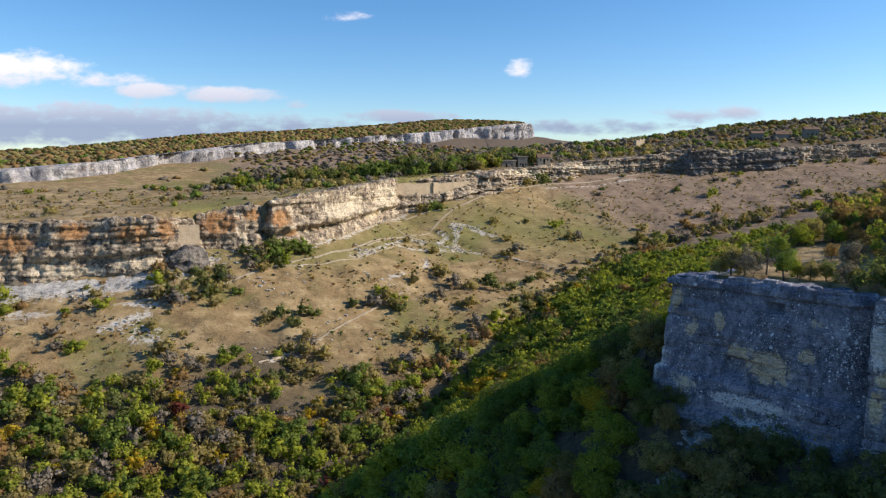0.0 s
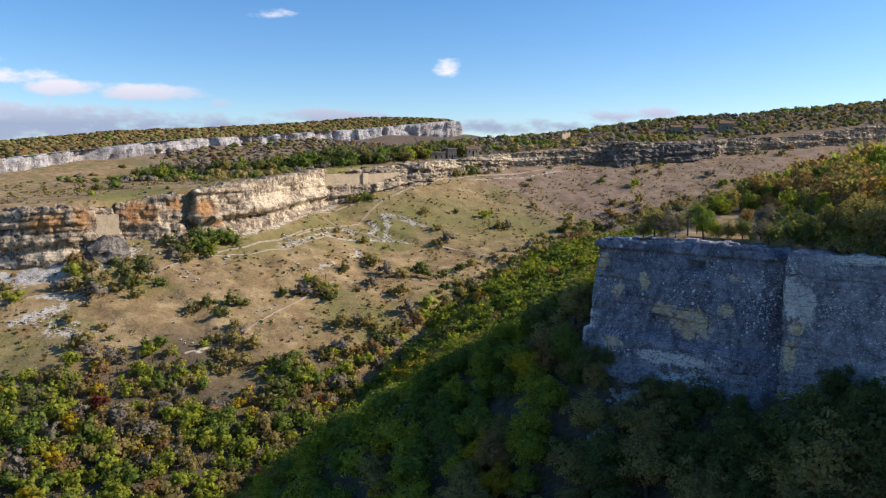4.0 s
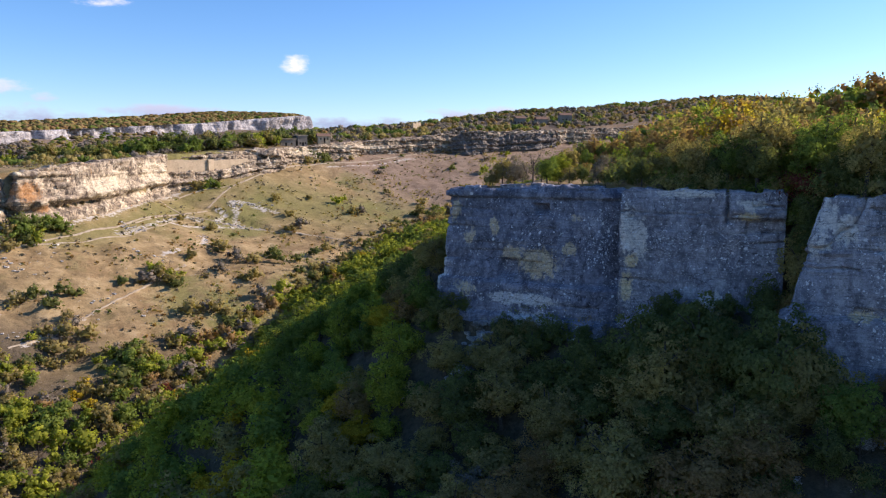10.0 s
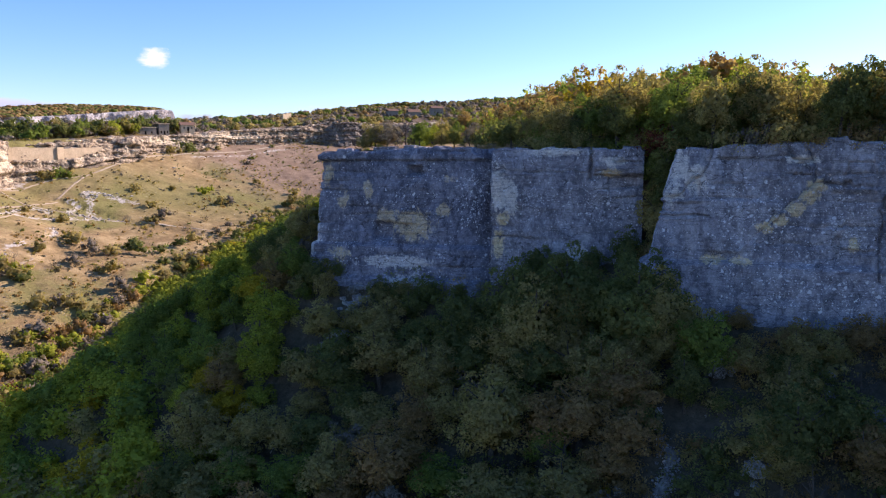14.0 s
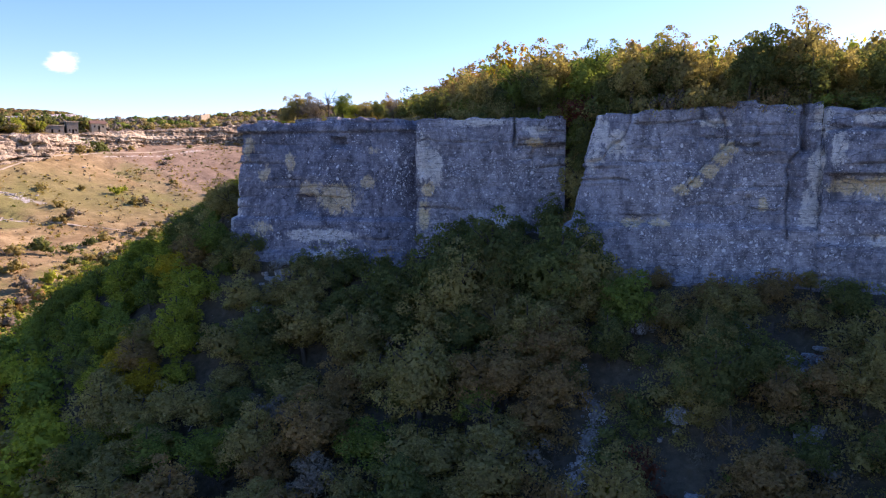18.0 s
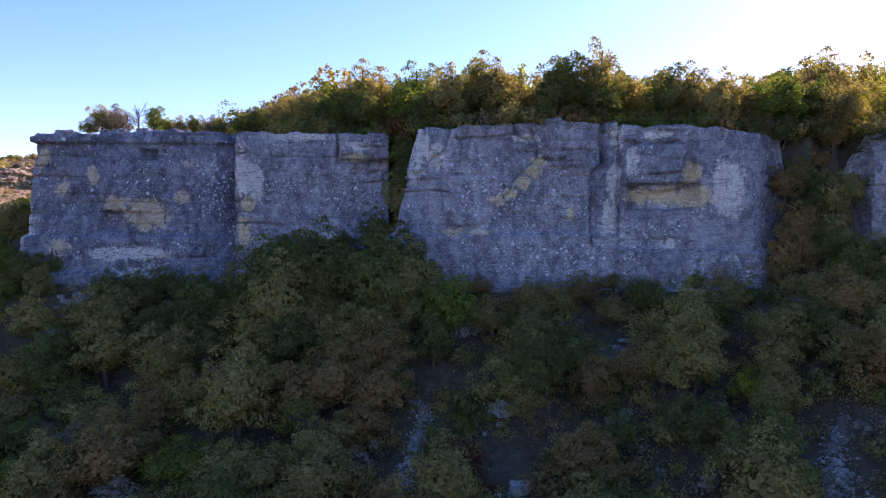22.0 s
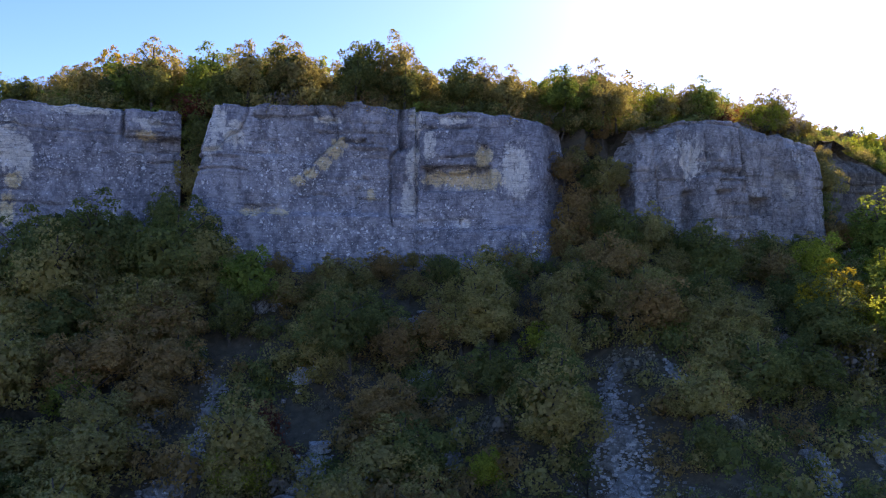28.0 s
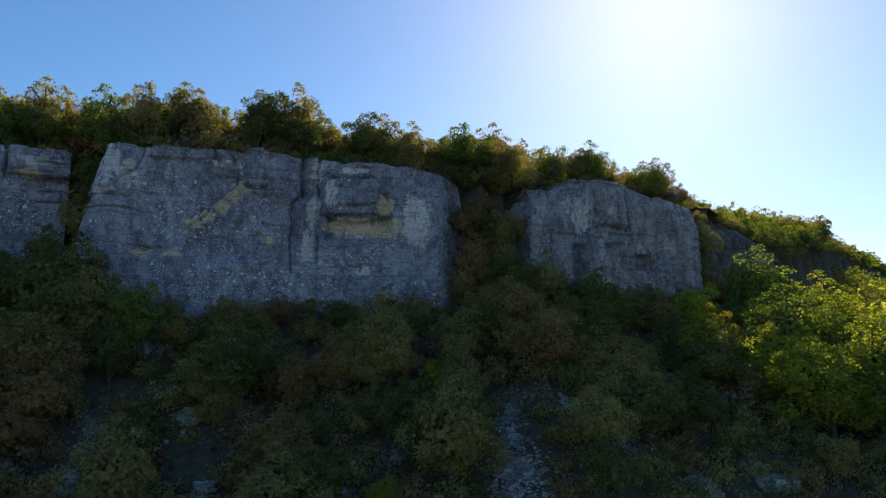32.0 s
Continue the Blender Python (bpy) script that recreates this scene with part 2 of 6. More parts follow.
def rock_material(name, grey, dark, warm, warm_at=0.60, pale=(0.52, 0.50, 0.46), pale_at=0.62, lichen=0.5, size=1.0, stains=(), washes=(), crusts=(), crisp=1.0, panels=0.75):
    """Limestone. stains, washes, crusts: ochre, pale and lichened places (x, y, z, half width, half height)."""
    m, nt = material(name)
    k = Nodes(nt)
    c = k.scaled(k.coord(), size, size, size)
    w = k.coord()
    streak = k.noise(k.scaled(c, 1.0, 1.0, 0.55), 0.55, 8, 0.72, 0.8)
    strata = k.noise(k.scaled(c, 0.10, 0.10, 1.0), 1.4, 6, 0.65, 0.5)
    patch = k.noise(c, 0.20, 6, 0.62, 0.6)
    fine = k.noise(c, 2.2, 7, 0.72)
    edge = k.noise(k.scaled(c, 1, 1, 0.75), 0.75, 8, 0.74, 0.9)

    def places(spots):
        total = None
        for x, y, z, rx, rz in spots:
            d = nt.nodes.new("ShaderNodeVectorMath")
            d.operation = "SUBTRACT"
            k.join(w, d.inputs[0])
            d.inputs[1].default_value = (x, y, z)
            q = nt.nodes.new("ShaderNodeVectorMath")
            q.operation = "LENGTH"
            k.join(k.scaled(d.outputs[0], 1 / rx, 1 / rx, 1 / rz), q.inputs[0])
            one = k.maths("SUBTRACT", 1.0, q.outputs["Value"])
            total = one if total is None else k.maths("MAXIMUM", total, one)
        return k.maths("ADD", total, k.maths("ADD", k.maths("MULTIPLY", k.maths("SUBTRACT", edge, 0.5), 1.7), k.maths("MULTIPLY", k.maths("SUBTRACT", k.noise(k.scaled(c, 1, 1, 0.55), 1.9, 6, 0.75), 0.5), 1.5)))

    col = k.mix(k.step(k.maths("ADD", k.maths("MULTIPLY", streak, 0.6), k.maths("MULTIPLY", edge, 0.4)), 0.49 - 0.09 * crisp, 0.49 + 0.09 * crisp), dark, grey)
    col = k.mix(k.maths("MULTIPLY", k.step(strata, 0.52, 0.68), 0.35), col, dark)
    col = k.mix(k.step(k.noise(c, 0.24, 6, 0.68, 1.0), warm_at, warm_at + 0.09 * crisp), col, warm)
    col = k.mix(k.maths("MULTIPLY", k.step(k.noise(k.scaled(c, 1, 1, 0.6), 0.37, 7, 0.72, 0.5), pale_at, pale_at + 0.09 * crisp), 0.85), col, pale)
    # broad darker and paler panels, upright, as old faces and fresh breaks weather
    panel_ = k.noise(k.scaled(c, 1, 1, 0.7), 0.17, 5, 0.6, 0.4)
    tone = k.ramp(k.maths("ADD", k.maths("MULTIPLY", panel_, 0.7), k.maths("MULTIPLY", edge, 0.3)), [(0.40, (0.62, 0.63, 0.67)), (0.5, (0.95, 0.95, 0.96)), (0.60, (1.32, 1.30, 1.26))])
    col = k.mix(panels, col, tone, "MULTIPLY")
    if washes:
        col = k.mix(k.maths("MULTIPLY", k.step(places(washes), 0.10, 0.32), 0.88), col, pale)
    if stains:
        rust = k.mix(k.step(strata, 0.4, 0.6), warm, k.mix(1.0, warm, (1.15, 1.22, 1.3), "MULTIPLY"))
        col = k.mix(k.maths("MULTIPLY", k.step(places(stains), 0.10, 0.38), 0.90), col, rust)
    blotch = k.noise(k.scaled(c, 1, 1, 0.7), 1.05, 8, 0.75, 0.8)
    col = k.mix(k.maths("MULTIPLY", k.step(blotch, 0.50, 0.62), 0.45), col, k.mix(1.0, grey, (1.25, 1.25, 1.28), "MULTIPLY"))
    col = k.mix(k.maths("MULTIPLY", k.step(blotch, 0.46, 0.36), 0.55), col, dark)
    beds = k.noise(k.scaled(c, 0.045, 0.045, 1.0), 3.4, 3, 0.5, 0.25)
    col = k.mix(k.maths("MULTIPLY", k.step(k.maths("ABSOLUTE", k.maths("SUBTRACT", beds, 0.5)), 0.012, 0.004), 0.60), col, k.mix(1.0, dark, (0.4, 0.4, 0.4), "MULTIPLY"))
    # thin beds and the cracks of the blocks, open in some places and closed in others
    shown = k.step(k.noise(c, 0.33, 4, 0.6), 0.44, 0.58)
    thin = k.noise(k.scaled(c, 0.03, 0.03, 1.0), 6.5, 3, 0.55, 0.15)
    col = k.mix(k.maths("MULTIPLY", k.maths("MULTIPLY", k.step(k.maths("ABSOLUTE", k.maths("SUBTRACT", thin, 0.5)), 0.035, 0.012), shown), 0.55), col, k.mix(1.0, dark, (0.55, 0.55, 0.55), "MULTIPLY"))
    bend = nt.nodes.new("ShaderNodeVectorMath")
    bend.operation = "MULTIPLY_ADD"
    warp = nt.nodes.new("ShaderNodeTexNoise")
    warp.inputs["Scale"].default_value, warp.inputs["Detail"].default_value = 0.7, 5.0
    k.join(c, warp.inputs["Vector"])
    k.join(warp.outputs["Color"], bend.inputs[0])
    bend.inputs[1].default_value = (0.9, 0.9, 0.5)
    k.join(k.scaled(c, 0.34, 0.34, 0.62), bend.inputs[2])
    crack = k.voronoi(bend.outputs[0], 1.0, "DISTANCE_TO_EDGE")
    col = k.mix(k.maths("MULTIPLY", k.maths("MULTIPLY", k.step(crack, 0.022, 0.006), k.step(k.noise(c, 0.21, 3, 0.6), 0.47, 0.56)), 0.8), col, k.mix(1.0, dark, (0.35, 0.35, 0.35), "MULTIPLY"))
    specks = k.maths("MULTIPLY", k.step(k.noise(c, 4.2, 4, 0.7), 0.60, 0.65), 0.45)
    col = k.mix(specks, col, pale)
    grit = k.ramp(k.noise(k.scaled(c, 1, 1, 0.8), 2.9, 8, 0.82), [(0.30, (0.45, 0.45, 0.46)), (0.5, (1, 1, 1)), (0.70, (1.45, 1.45, 1.45))])
    col = k.mix(0.85, col, grit, "MULTIPLY")
    pits = k.maths("MULTIPLY", k.step(fine, 0.42, 0.30), 0.55)
    col = k.mix(pits, col, k.mix(1.0, dark, (0.55, 0.55, 0.55), "MULTIPLY"))
    if crusts:
        # crusts of white lichen: rounded spots of several sizes, in colonies
        colony = k.noise(w, 0.28, 4, 0.6)
        grow = k.maths("ADD", k.maths("ADD", k.maths("MULTIPLY", k.step(places(crusts), -0.4, 0.7), 0.50), 0.05), k.maths("MULTIPLY", k.step(colony, 0.46, 0.66), 0.42))
        wob = nt.nodes.new("ShaderNodeVectorMath")
        wob.operation = "MULTIPLY_ADD"
        ripple = nt.nodes.new("ShaderNodeTexNoise")
        ripple.inputs["Scale"].default_value, ripple.inputs["Detail"].default_value = 3.0, 3.0
        k.join(w, ripple.inputs["Vector"])
        k.join(ripple.outputs["Color"], wob.inputs[0])
        wob.inputs[1].default_value = (0.5, 0.5, 0.5)
        k.join(w, wob.inputs[2])
        for scale, small in ((1.15, 0.06), (2.4, 0.12), (4.4, 0.16)):
            near, one, two = k.cells(wob.outputs[0], scale)
            wide = k.maths("ADD", k.maths("MULTIPLY", one, 0.26), small)
            spot = k.maths("MULTIPLY", k.step(k.maths("SUBTRACT", wide, near), 0.0, 0.07), k.step(k.maths("SUBTRACT", grow, two), 0.0, 0.05))
            col = k.mix(k.maths("MULTIPLY", spot, lichen), col, (0.74, 0.75, 0.77))
    h = k.maths("ADD", k.maths("MULTIPLY", strata, 1.2), k.maths("ADD", k.maths("MULTIPLY", fine, 0.8), k.maths("MULTIPLY", edge, 1.2)))
    k.finish(col, 0.92, h, 0.9, 0.30 / size, 0.15)
    return m


NEAR_PLACES = dict(
    stains=[(43.8, 93.0, 73.0, 4.0, 2.6), (41.2, 96.0, 74.2, 2.2, 1.4), (36, 101, 68.4, 2.6, 1.5), (34.2, 102.8, 80.5, 1.4, 2.2), (36, 101, 76.5, 1.2, 1.7),
            (39, 98.1, 78, 1.0, 1.7), (47.4, 88.6, 79.6, 1.6, 0.8), (47.2, 89.4, 75.2, 1.5, 1.2), (53.0, 82.6, 74, 1.2, 1.4), (64, 73.2, 80.6, 1.6, 0.7), (52.6, 83.2, 70.5, 1.2, 2.4),
            (73.8, 50.2, 79.5, 1.3, 1.0), (73.4, 50.7, 78.2, 1.3, 1.1), (72.5, 51.8, 76.8, 1.3, 1.1), (71.5, 53.1, 75.5, 1.2, 1.0), (70.7, 54.2, 74.5, 1.1, 0.8), (67.3, 58.7, 70.5, 1.8, 0.8), (69.2, 56, 70.4, 1.6, 0.7), (76.2, 47.0, 73, 0.8, 1.2),
            (80.4, 39.8, 75.0, 2.6, 1.3), (81.4, 37.0, 74.9, 3.0, 1.5), (82.4, 34.2, 74.8, 2.8, 1.9), (82.2, 34.2, 77.5, 1.5, 1.9), (97.2, 10.6, 78, 1.2, 2.0), (99.8, 7.6, 77, 1.1, 4.0), (103.4, 4.0, 72, 1.4, 1.3), (96.6, 10.2, 74, 1.4, 1.4)],
    washes=[(52.7, 83.2, 78, 1.6, 4.2), (53.9, 82.2, 77, 1.4, 3.4), (42, 94, 67.6, 7, 1.2), (43.5, 93, 64.5, 5, 1.6), (32.2, 104.6, 72, 1.8, 5), (61, 76, 68.5, 2.6, 2.4), (58.2, 78.2, 83.4, 5.0, 0.7), (64.2, 73.2, 82.2, 2.2, 0.9),
            (64.8, 62.3, 81.5, 2.0, 2.2), (64.8, 62.3, 78.5, 1.8, 2.6), (66, 60.4, 80, 1.6, 2.2), (73.2, 51.4, 82.3, 2.2, 0.7), (79.6, 42.6, 82.5, 1.2, 2.4), (79.4, 42.8, 77, 1.2, 3.2), (79.1, 43.3, 72, 1.3, 3.2), (79.4, 40.4, 79, 1.0, 3.2), (80.6, 38, 82.4, 2.6, 0.7),
            (83.2, 30.0, 67.6, 1.3, 1.0), (81.2, 36.4, 69.2, 1.2, 0.8), (83.4, 30.4, 76, 2.2, 4.0), (96, 12, 77.5, 3.4, 4.0), (107.6, -0.6, 76, 1.9, 5.0)],
    crusts=[(50.3, 86.6, 77.5, 2.6, 4.0), (56.2, 80, 77.4, 3.0, 2.2), (62.8, 74.2, 76.5, 3.2, 3.0), (70.5, 55, 74.8, 5, 3.6), (69, 57, 78, 2.6, 1.6), (76, 48, 75, 4, 4.0), (75, 49, 68, 8, 2.2), (81, 38, 70, 4, 2.0)])
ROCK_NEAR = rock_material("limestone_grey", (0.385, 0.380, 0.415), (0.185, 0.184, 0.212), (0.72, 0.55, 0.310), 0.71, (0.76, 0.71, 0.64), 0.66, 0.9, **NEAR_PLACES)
# the headland's copy: its dark blue shade is put into the limestone colour
ROCK_BLUE_SHADE = rock_material("limestone_blue_shade", (0.285, 0.290, 0.340), (0.120, 0.124, 0.158), (0.62, 0.47, 0.285), 0.69, (0.68, 0.65, 0.61), 0.67, 0.9, **NEAR_PLACES)
# the rounded cliff's copy: ochre tone, with the sun's haze put into its grey
ROCK_WARM_HAZE = rock_material("limestone_warm_haze", (0.400, 0.375, 0.375), (0.190, 0.178, 0.180), (0.66, 0.46, 0.25), 0.64, (0.70, 0.65, 0.58), 0.60, 0.4, **NEAR_PLACES)
ROCK_FAR = rock_material(
    "limestone_cream", (0.46, 0.365, 0.25), (0.135, 0.105, 0.083), (0.42, 0.20, 0.070), 0.63, (0.74, 0.62, 0.44), 0.55, 0.2, 0.62,
    stains=[(-70, 302, 76, 7, 5), (-66, 306, 70, 4, 2.5), (-92, 290, 75, 9, 6), (-118, 271, 73, 9, 5), (-138, 264, 74, 7, 4), (-108, 274, 74, 5, 6), (-160, 256, 70, 12, 5), (-80, 298, 78, 5, 3)], crisp=0.45, panels=0.6,
    washes=[(-52, 330, 77, 12, 6), (-45, 345, 80, 14, 6), (-32, 378, 82, 14, 8), (-36, 365, 74, 12, 4), (-110, 272, 61, 20, 2.5), (-140, 262, 59, 18, 2.2), (90, 487, 97, 30, 3), (50, 458, 94, 18, 3)])
ROCK_MESA = rock_material("limestone_pale", (0.50, 0.47, 0.455), (0.26, 0.25, 0.255), (0.52, 0.42, 0.31), 0.60, (0.66, 0.62, 0.58), 0.56, 0.0, 0.10)
ROCK_BROWN = rock_material("limestone_brown", (0.255, 0.225, 0.190), (0.095, 0.083, 0.075), (0.33, 0.21, 0.105), 0.62, (0.42, 0.37, 0.30), 0.60, 0.0, 0.6)
ROCK_PALE = rock_material("limestone_rubble", (0.56, 0.53, 0.48), (0.30, 0.28, 0.25), (0.46, 0.40, 0.30), 0.62, (0.64, 0.61, 0.56), 0.5, 0.0)
SCREE = rock_material("scree", (0.52, 0.51, 0.49), (0.22, 0.21, 0.20), (0.28, 0.24, 0.19), 0.60, (0.56, 0.55, 0.53), 0.56, 0.0, 1.6)


def plain_material(name, lo, hi, scale=1.0, strength=0.5, dist=0.05):
    m, nt = material(name)
    k = Nodes(nt)
    c = k.coord()
    n = k.noise(c, scale, 6, 0.65)
    b = k.noise(c, scale * 0.15, 3, 0.6)
    k.finish(k.ramp(k.maths("ADD", k.maths("MULTIPLY", n, 0.6), k.maths("MULTIPLY", b, 0.4)), [(0.32, lo), (0.68, hi)]), 0.93, n, strength, dist, 0.1)
    return m


PATH_EARTH = plain_material("path_earth", (0.27, 0.205, 0.13), (0.52, 0.44, 0.33), 0.6)
MASONRY = plain_material("masonry", (0.36, 0.28, 0.185), (0.62, 0.49, 0.33), 1.6, 0.8, 0.15)
MASONRY_DARK = plain_material("masonry_dark", (0.17, 0.15, 0.125), (0.30, 0.26, 0.21), 1.6, 0.8, 0.15)
ROOF = plain_material("roof_tiles", (0.16, 0.10, 0.075), (0.27, 0.17, 0.12), 2.5)
OPENING_SHADE = plain_material("opening_shade_black", (0.012, 0.011, 0.010), (0.03, 0.028, 0.025), 1.0)
SCREE_BED = plain_material("scree_bed", (0.060, 0.052, 0.040), (0.40, 0.385, 0.355), 3.4, 1.0, 0.30)

# ---- tools for shapes ----
def lattice(i, j, k):
    h = (i * 374761393 + j * 668265263 + k * 2147483647) & 0xFFFFFFFF
    h = ((h ^ (h >> 13)) * 1274126177) & 0xFFFFFFFF
    return ((h ^ (h >> 16)) & 0xFFFF) / 65535.0


def grain(x, y, z=0.0):
    """Smooth random values from 0 to 1 at places in space."""
    x, y, z = np.broadcast_arrays(np.asarray(x, float), np.asarray(y, float), np.asarray(z, float))
    i, j, k = (np.floor(a).astype(np.int64) for a in (x, y, z))
    u, v, w = x - i, y - j, z - k
    u, v, w = (a * a * (3 - 2 * a) for a in (u, v, w))
    r = 0.0
    for a in (0, 1):
        for b in (0, 1):
            for c in (0, 1):
                r = r + lattice(i + a, j + b, k + c) * (u if a else 1 - u) * (v if b else 1 - v) * (w if c else 1 - w)
    return r


def rough(x, y, z=0.0, octaves=4, fall=0.5):
    r, amp, tot = 0.0, 1.0, 0.0
    for o in range(octaves):
        r = r + amp * (grain(np.asarray(x) * 2 ** o + 17.3 * o, np.asarray(y) * 2 ** o + 5.1 * o, np.asarray(z) * 2 ** o) - 0.5)
        tot += amp
        amp *= fall
    return r / tot * 2


def smooth(a, lo, hi):
    u = np.clip((np.asarray(a, float) - lo) / (hi - lo), 0, 1)
    return u * u * (3 - 2 * u)


def to_line(px, py, line):
    """Distance of places to a line of points (x, y, values ...), the side (1: to its left) and the values at the nearest place."""
    line = np.asarray(line, float)
    best = np.full(px.shape, 1e18)
    side = np.ones(px.shape)
    vals = np.zeros(px.shape + (line.shape[1] - 2,))
    for a, b in zip(line[:-1], line[1:]):
        d = b[:2] - a[:2]
        u = np.clip(((px - a[0]) * d[0] + (py - a[1]) * d[1]) / (d @ d), 0, 1)
        qx, qy = px - a[0] - u * d[0], py - a[1] - u * d[1]
        r = qx * qx + qy * qy
        near = r < best
        best = np.where(near, r, best)
        side = np.where(near, np.sign(d[0] * (py - a[1]) - d[1] * (px - a[0])), side)
        vals = np.where(near[..., None], a[2:] + u[..., None] * (b[2:] - a[2:]), vals)
    return np.sqrt(best), side, vals


def inside(px, py, poly):
    r = np.zeros(px.shape, bool)
    n = len(poly)
    for i in range(n):
        (x0, y0), (x1, y1) = poly[i][:2], poly[(i + 1) % n][:2]
        if y0 == y1:
            continue
        cross = ((y0 > py) != (y1 > py)) & (px < (x1 - x0) * (py - y0) / (y1 - y0) + x0)
        r ^= cross
    return r


def mesh_of(name, verts, faces, mats, index=None, flat=True, facing=None):
    """A mesh from arrays: verts (n, 3), faces (m, 3 or 4), and the way that each corner faces, where leaves take their crown's round."""
    me = bpy.data.meshes.new(name)
    verts, faces = np.asarray(verts, np.float32), np.asarray(faces, np.int32)
    n, k = faces.shape
    me.vertices.add(len(verts))
    me.vertices.foreach_set("co", verts.ravel())
    me.loops.add(n * k)
    me.loops.foreach_set("vertex_index", faces.ravel())
    me.polygons.add(n)
    me.polygons.foreach_set("loop_start", np.arange(0, n * k, k, dtype=np.int32))
    for m in mats:
        me.materials.append(m)
    if index is not None:
        me.polygons.foreach_set("material_index", np.asarray(index, np.int32))
    me.polygons.foreach_set("use_smooth", np.full(n, not flat))
    me.update(calc_edges=True)
    me.validate()
    if facing is not None:
        at = me.attributes.new("custom_normal", "FLOAT_VECTOR", "POINT")
        at.data.foreach_set("vector", np.asarray(facing, np.float32).ravel())
    return me


def part(name, me, parent, label=""):
    ob = new(name, me)
    ob.parent = parent
    return tagged(ob, label)


def grid_faces(nu, nv):
    i, j = np.meshgrid(np.arange(nu - 1), np.arange(nv - 1), indexing="ij")
    a = i * nv + j
    return np.stack([a, a + nv, a + nv + 1, a + 1], -1).reshape(-1, 4)

# ---- the land ----
# plateau edge on the near side: x, y, height of the foot, height of the top (valley on its left going south to north reversed)
EDGE = [(700, -330, 60, 72), (400, -130, 66, 82), (250, -62, 76, 86), (185, -37, 76, 84), (150, -30, 70, 80), (134, -20.5, 64, 76.5), (127.5, -12.5, 65, 80), (121, -5, 67, 82.5), (113, -1.5, 67, 81.5), (104.5, 3.5, 66, 82),
        (94, 14.5, 66, 82), (90, 22, 70, 82), (86, 29, 66, 82), (80.5, 43, 65, 84), (72.5, 51, 64, 84), (66, 62.5, 65, 83.5), (68, 70.5, 70, 83.5), (54, 84.5, 66, 84),
        (45, 93.5, 63, 84.3), (34.5, 103.6, 63, 83.6), (46, 114, 73, 83.4), (56, 124, 79, 84.5), (67, 137, 82, 86.5), (81, 153, 83, 88.5), (104, 182, 81, 88),
        (136, 222, 78, 86), (186, 272, 78, 85), (262, 326, 82, 88), (420, 384, 95, 105), (900, 500, 120, 140)]
# the grassy rim of the headland on its far side
NORTH_RIM = EDGE[19:25]
# bed of the valley
BED = [(-150, -400, -30), (-85, -60, -10), (-70, 60, -3), (-60, 120, 3), (-40, 165, 9), (-15, 200, 17), (8, 240, 28), (40, 290, 41), (80, 340, 48), (130, 385, 57),
       (220, 425, 72), (400, 480, 95), (900, 560, 125)]
# foot and top of the cliffs on the far side
FAR = [(-1500, -200, 30, 60), (-600, 100, 40, 66), (-300, 215, 46, 74), (-190, 245, 53, 77), (-130, 268, 58, 78.5), (-104, 277, 61, 79), (-95, 291, 66, 80),
       (-73, 302, 65, 83.5), (-57, 316, 66, 85), (-41, 350, 68, 88), (-27, 389, 71, 91), (-5, 410, 80, 92), (18, 426, 84, 93), (50, 462, 90, 97), (95, 490, 93, 101),
       (140, 508, 96, 106), (225, 527, 99, 110), (330, 552, 107, 118), (600, 620, 125, 145), (900, 700, 130, 150)]
# wooded spur that runs down from the headland: x, y, height over the slope
SPUR = [(40, 106, 5), (30, 120, 10), (17, 130, 13.5), (3, 137, 14.5), (-10, 142, 13), (-24, 149, 8), (-36, 156, 3)]
# rim of the distant table mountain: x, y, foot, top
MESA = [(-1400, 600, 48, 72), (-900, 720, 56, 80), (-527, 850, 64, 90), (-440, 953, 74, 101), (-388, 1083, 88, 115), (-319, 1209, 104, 131), (-202, 1385, 125, 146),
        (-43, 1579, 138, 166), (190, 1765, 160, 197), (214, 1800, 160, 199), (232, 1870, 160, 200)]
NEAR_TOP = EDGE + [(2500, 500), (2500, -900)]
FAR_TOP = FAR + [(900, 3000), (-3000, 3000), (-3000, -200)]


def headland_meadow(x, y):
    """True on the open grass of the headland, between its cliff and the trees."""
    return inside(x, y, NEAR_TOP) & (x < 59.5 + 0.34 * (y - 86)) & (y > 84) & (y < 127)


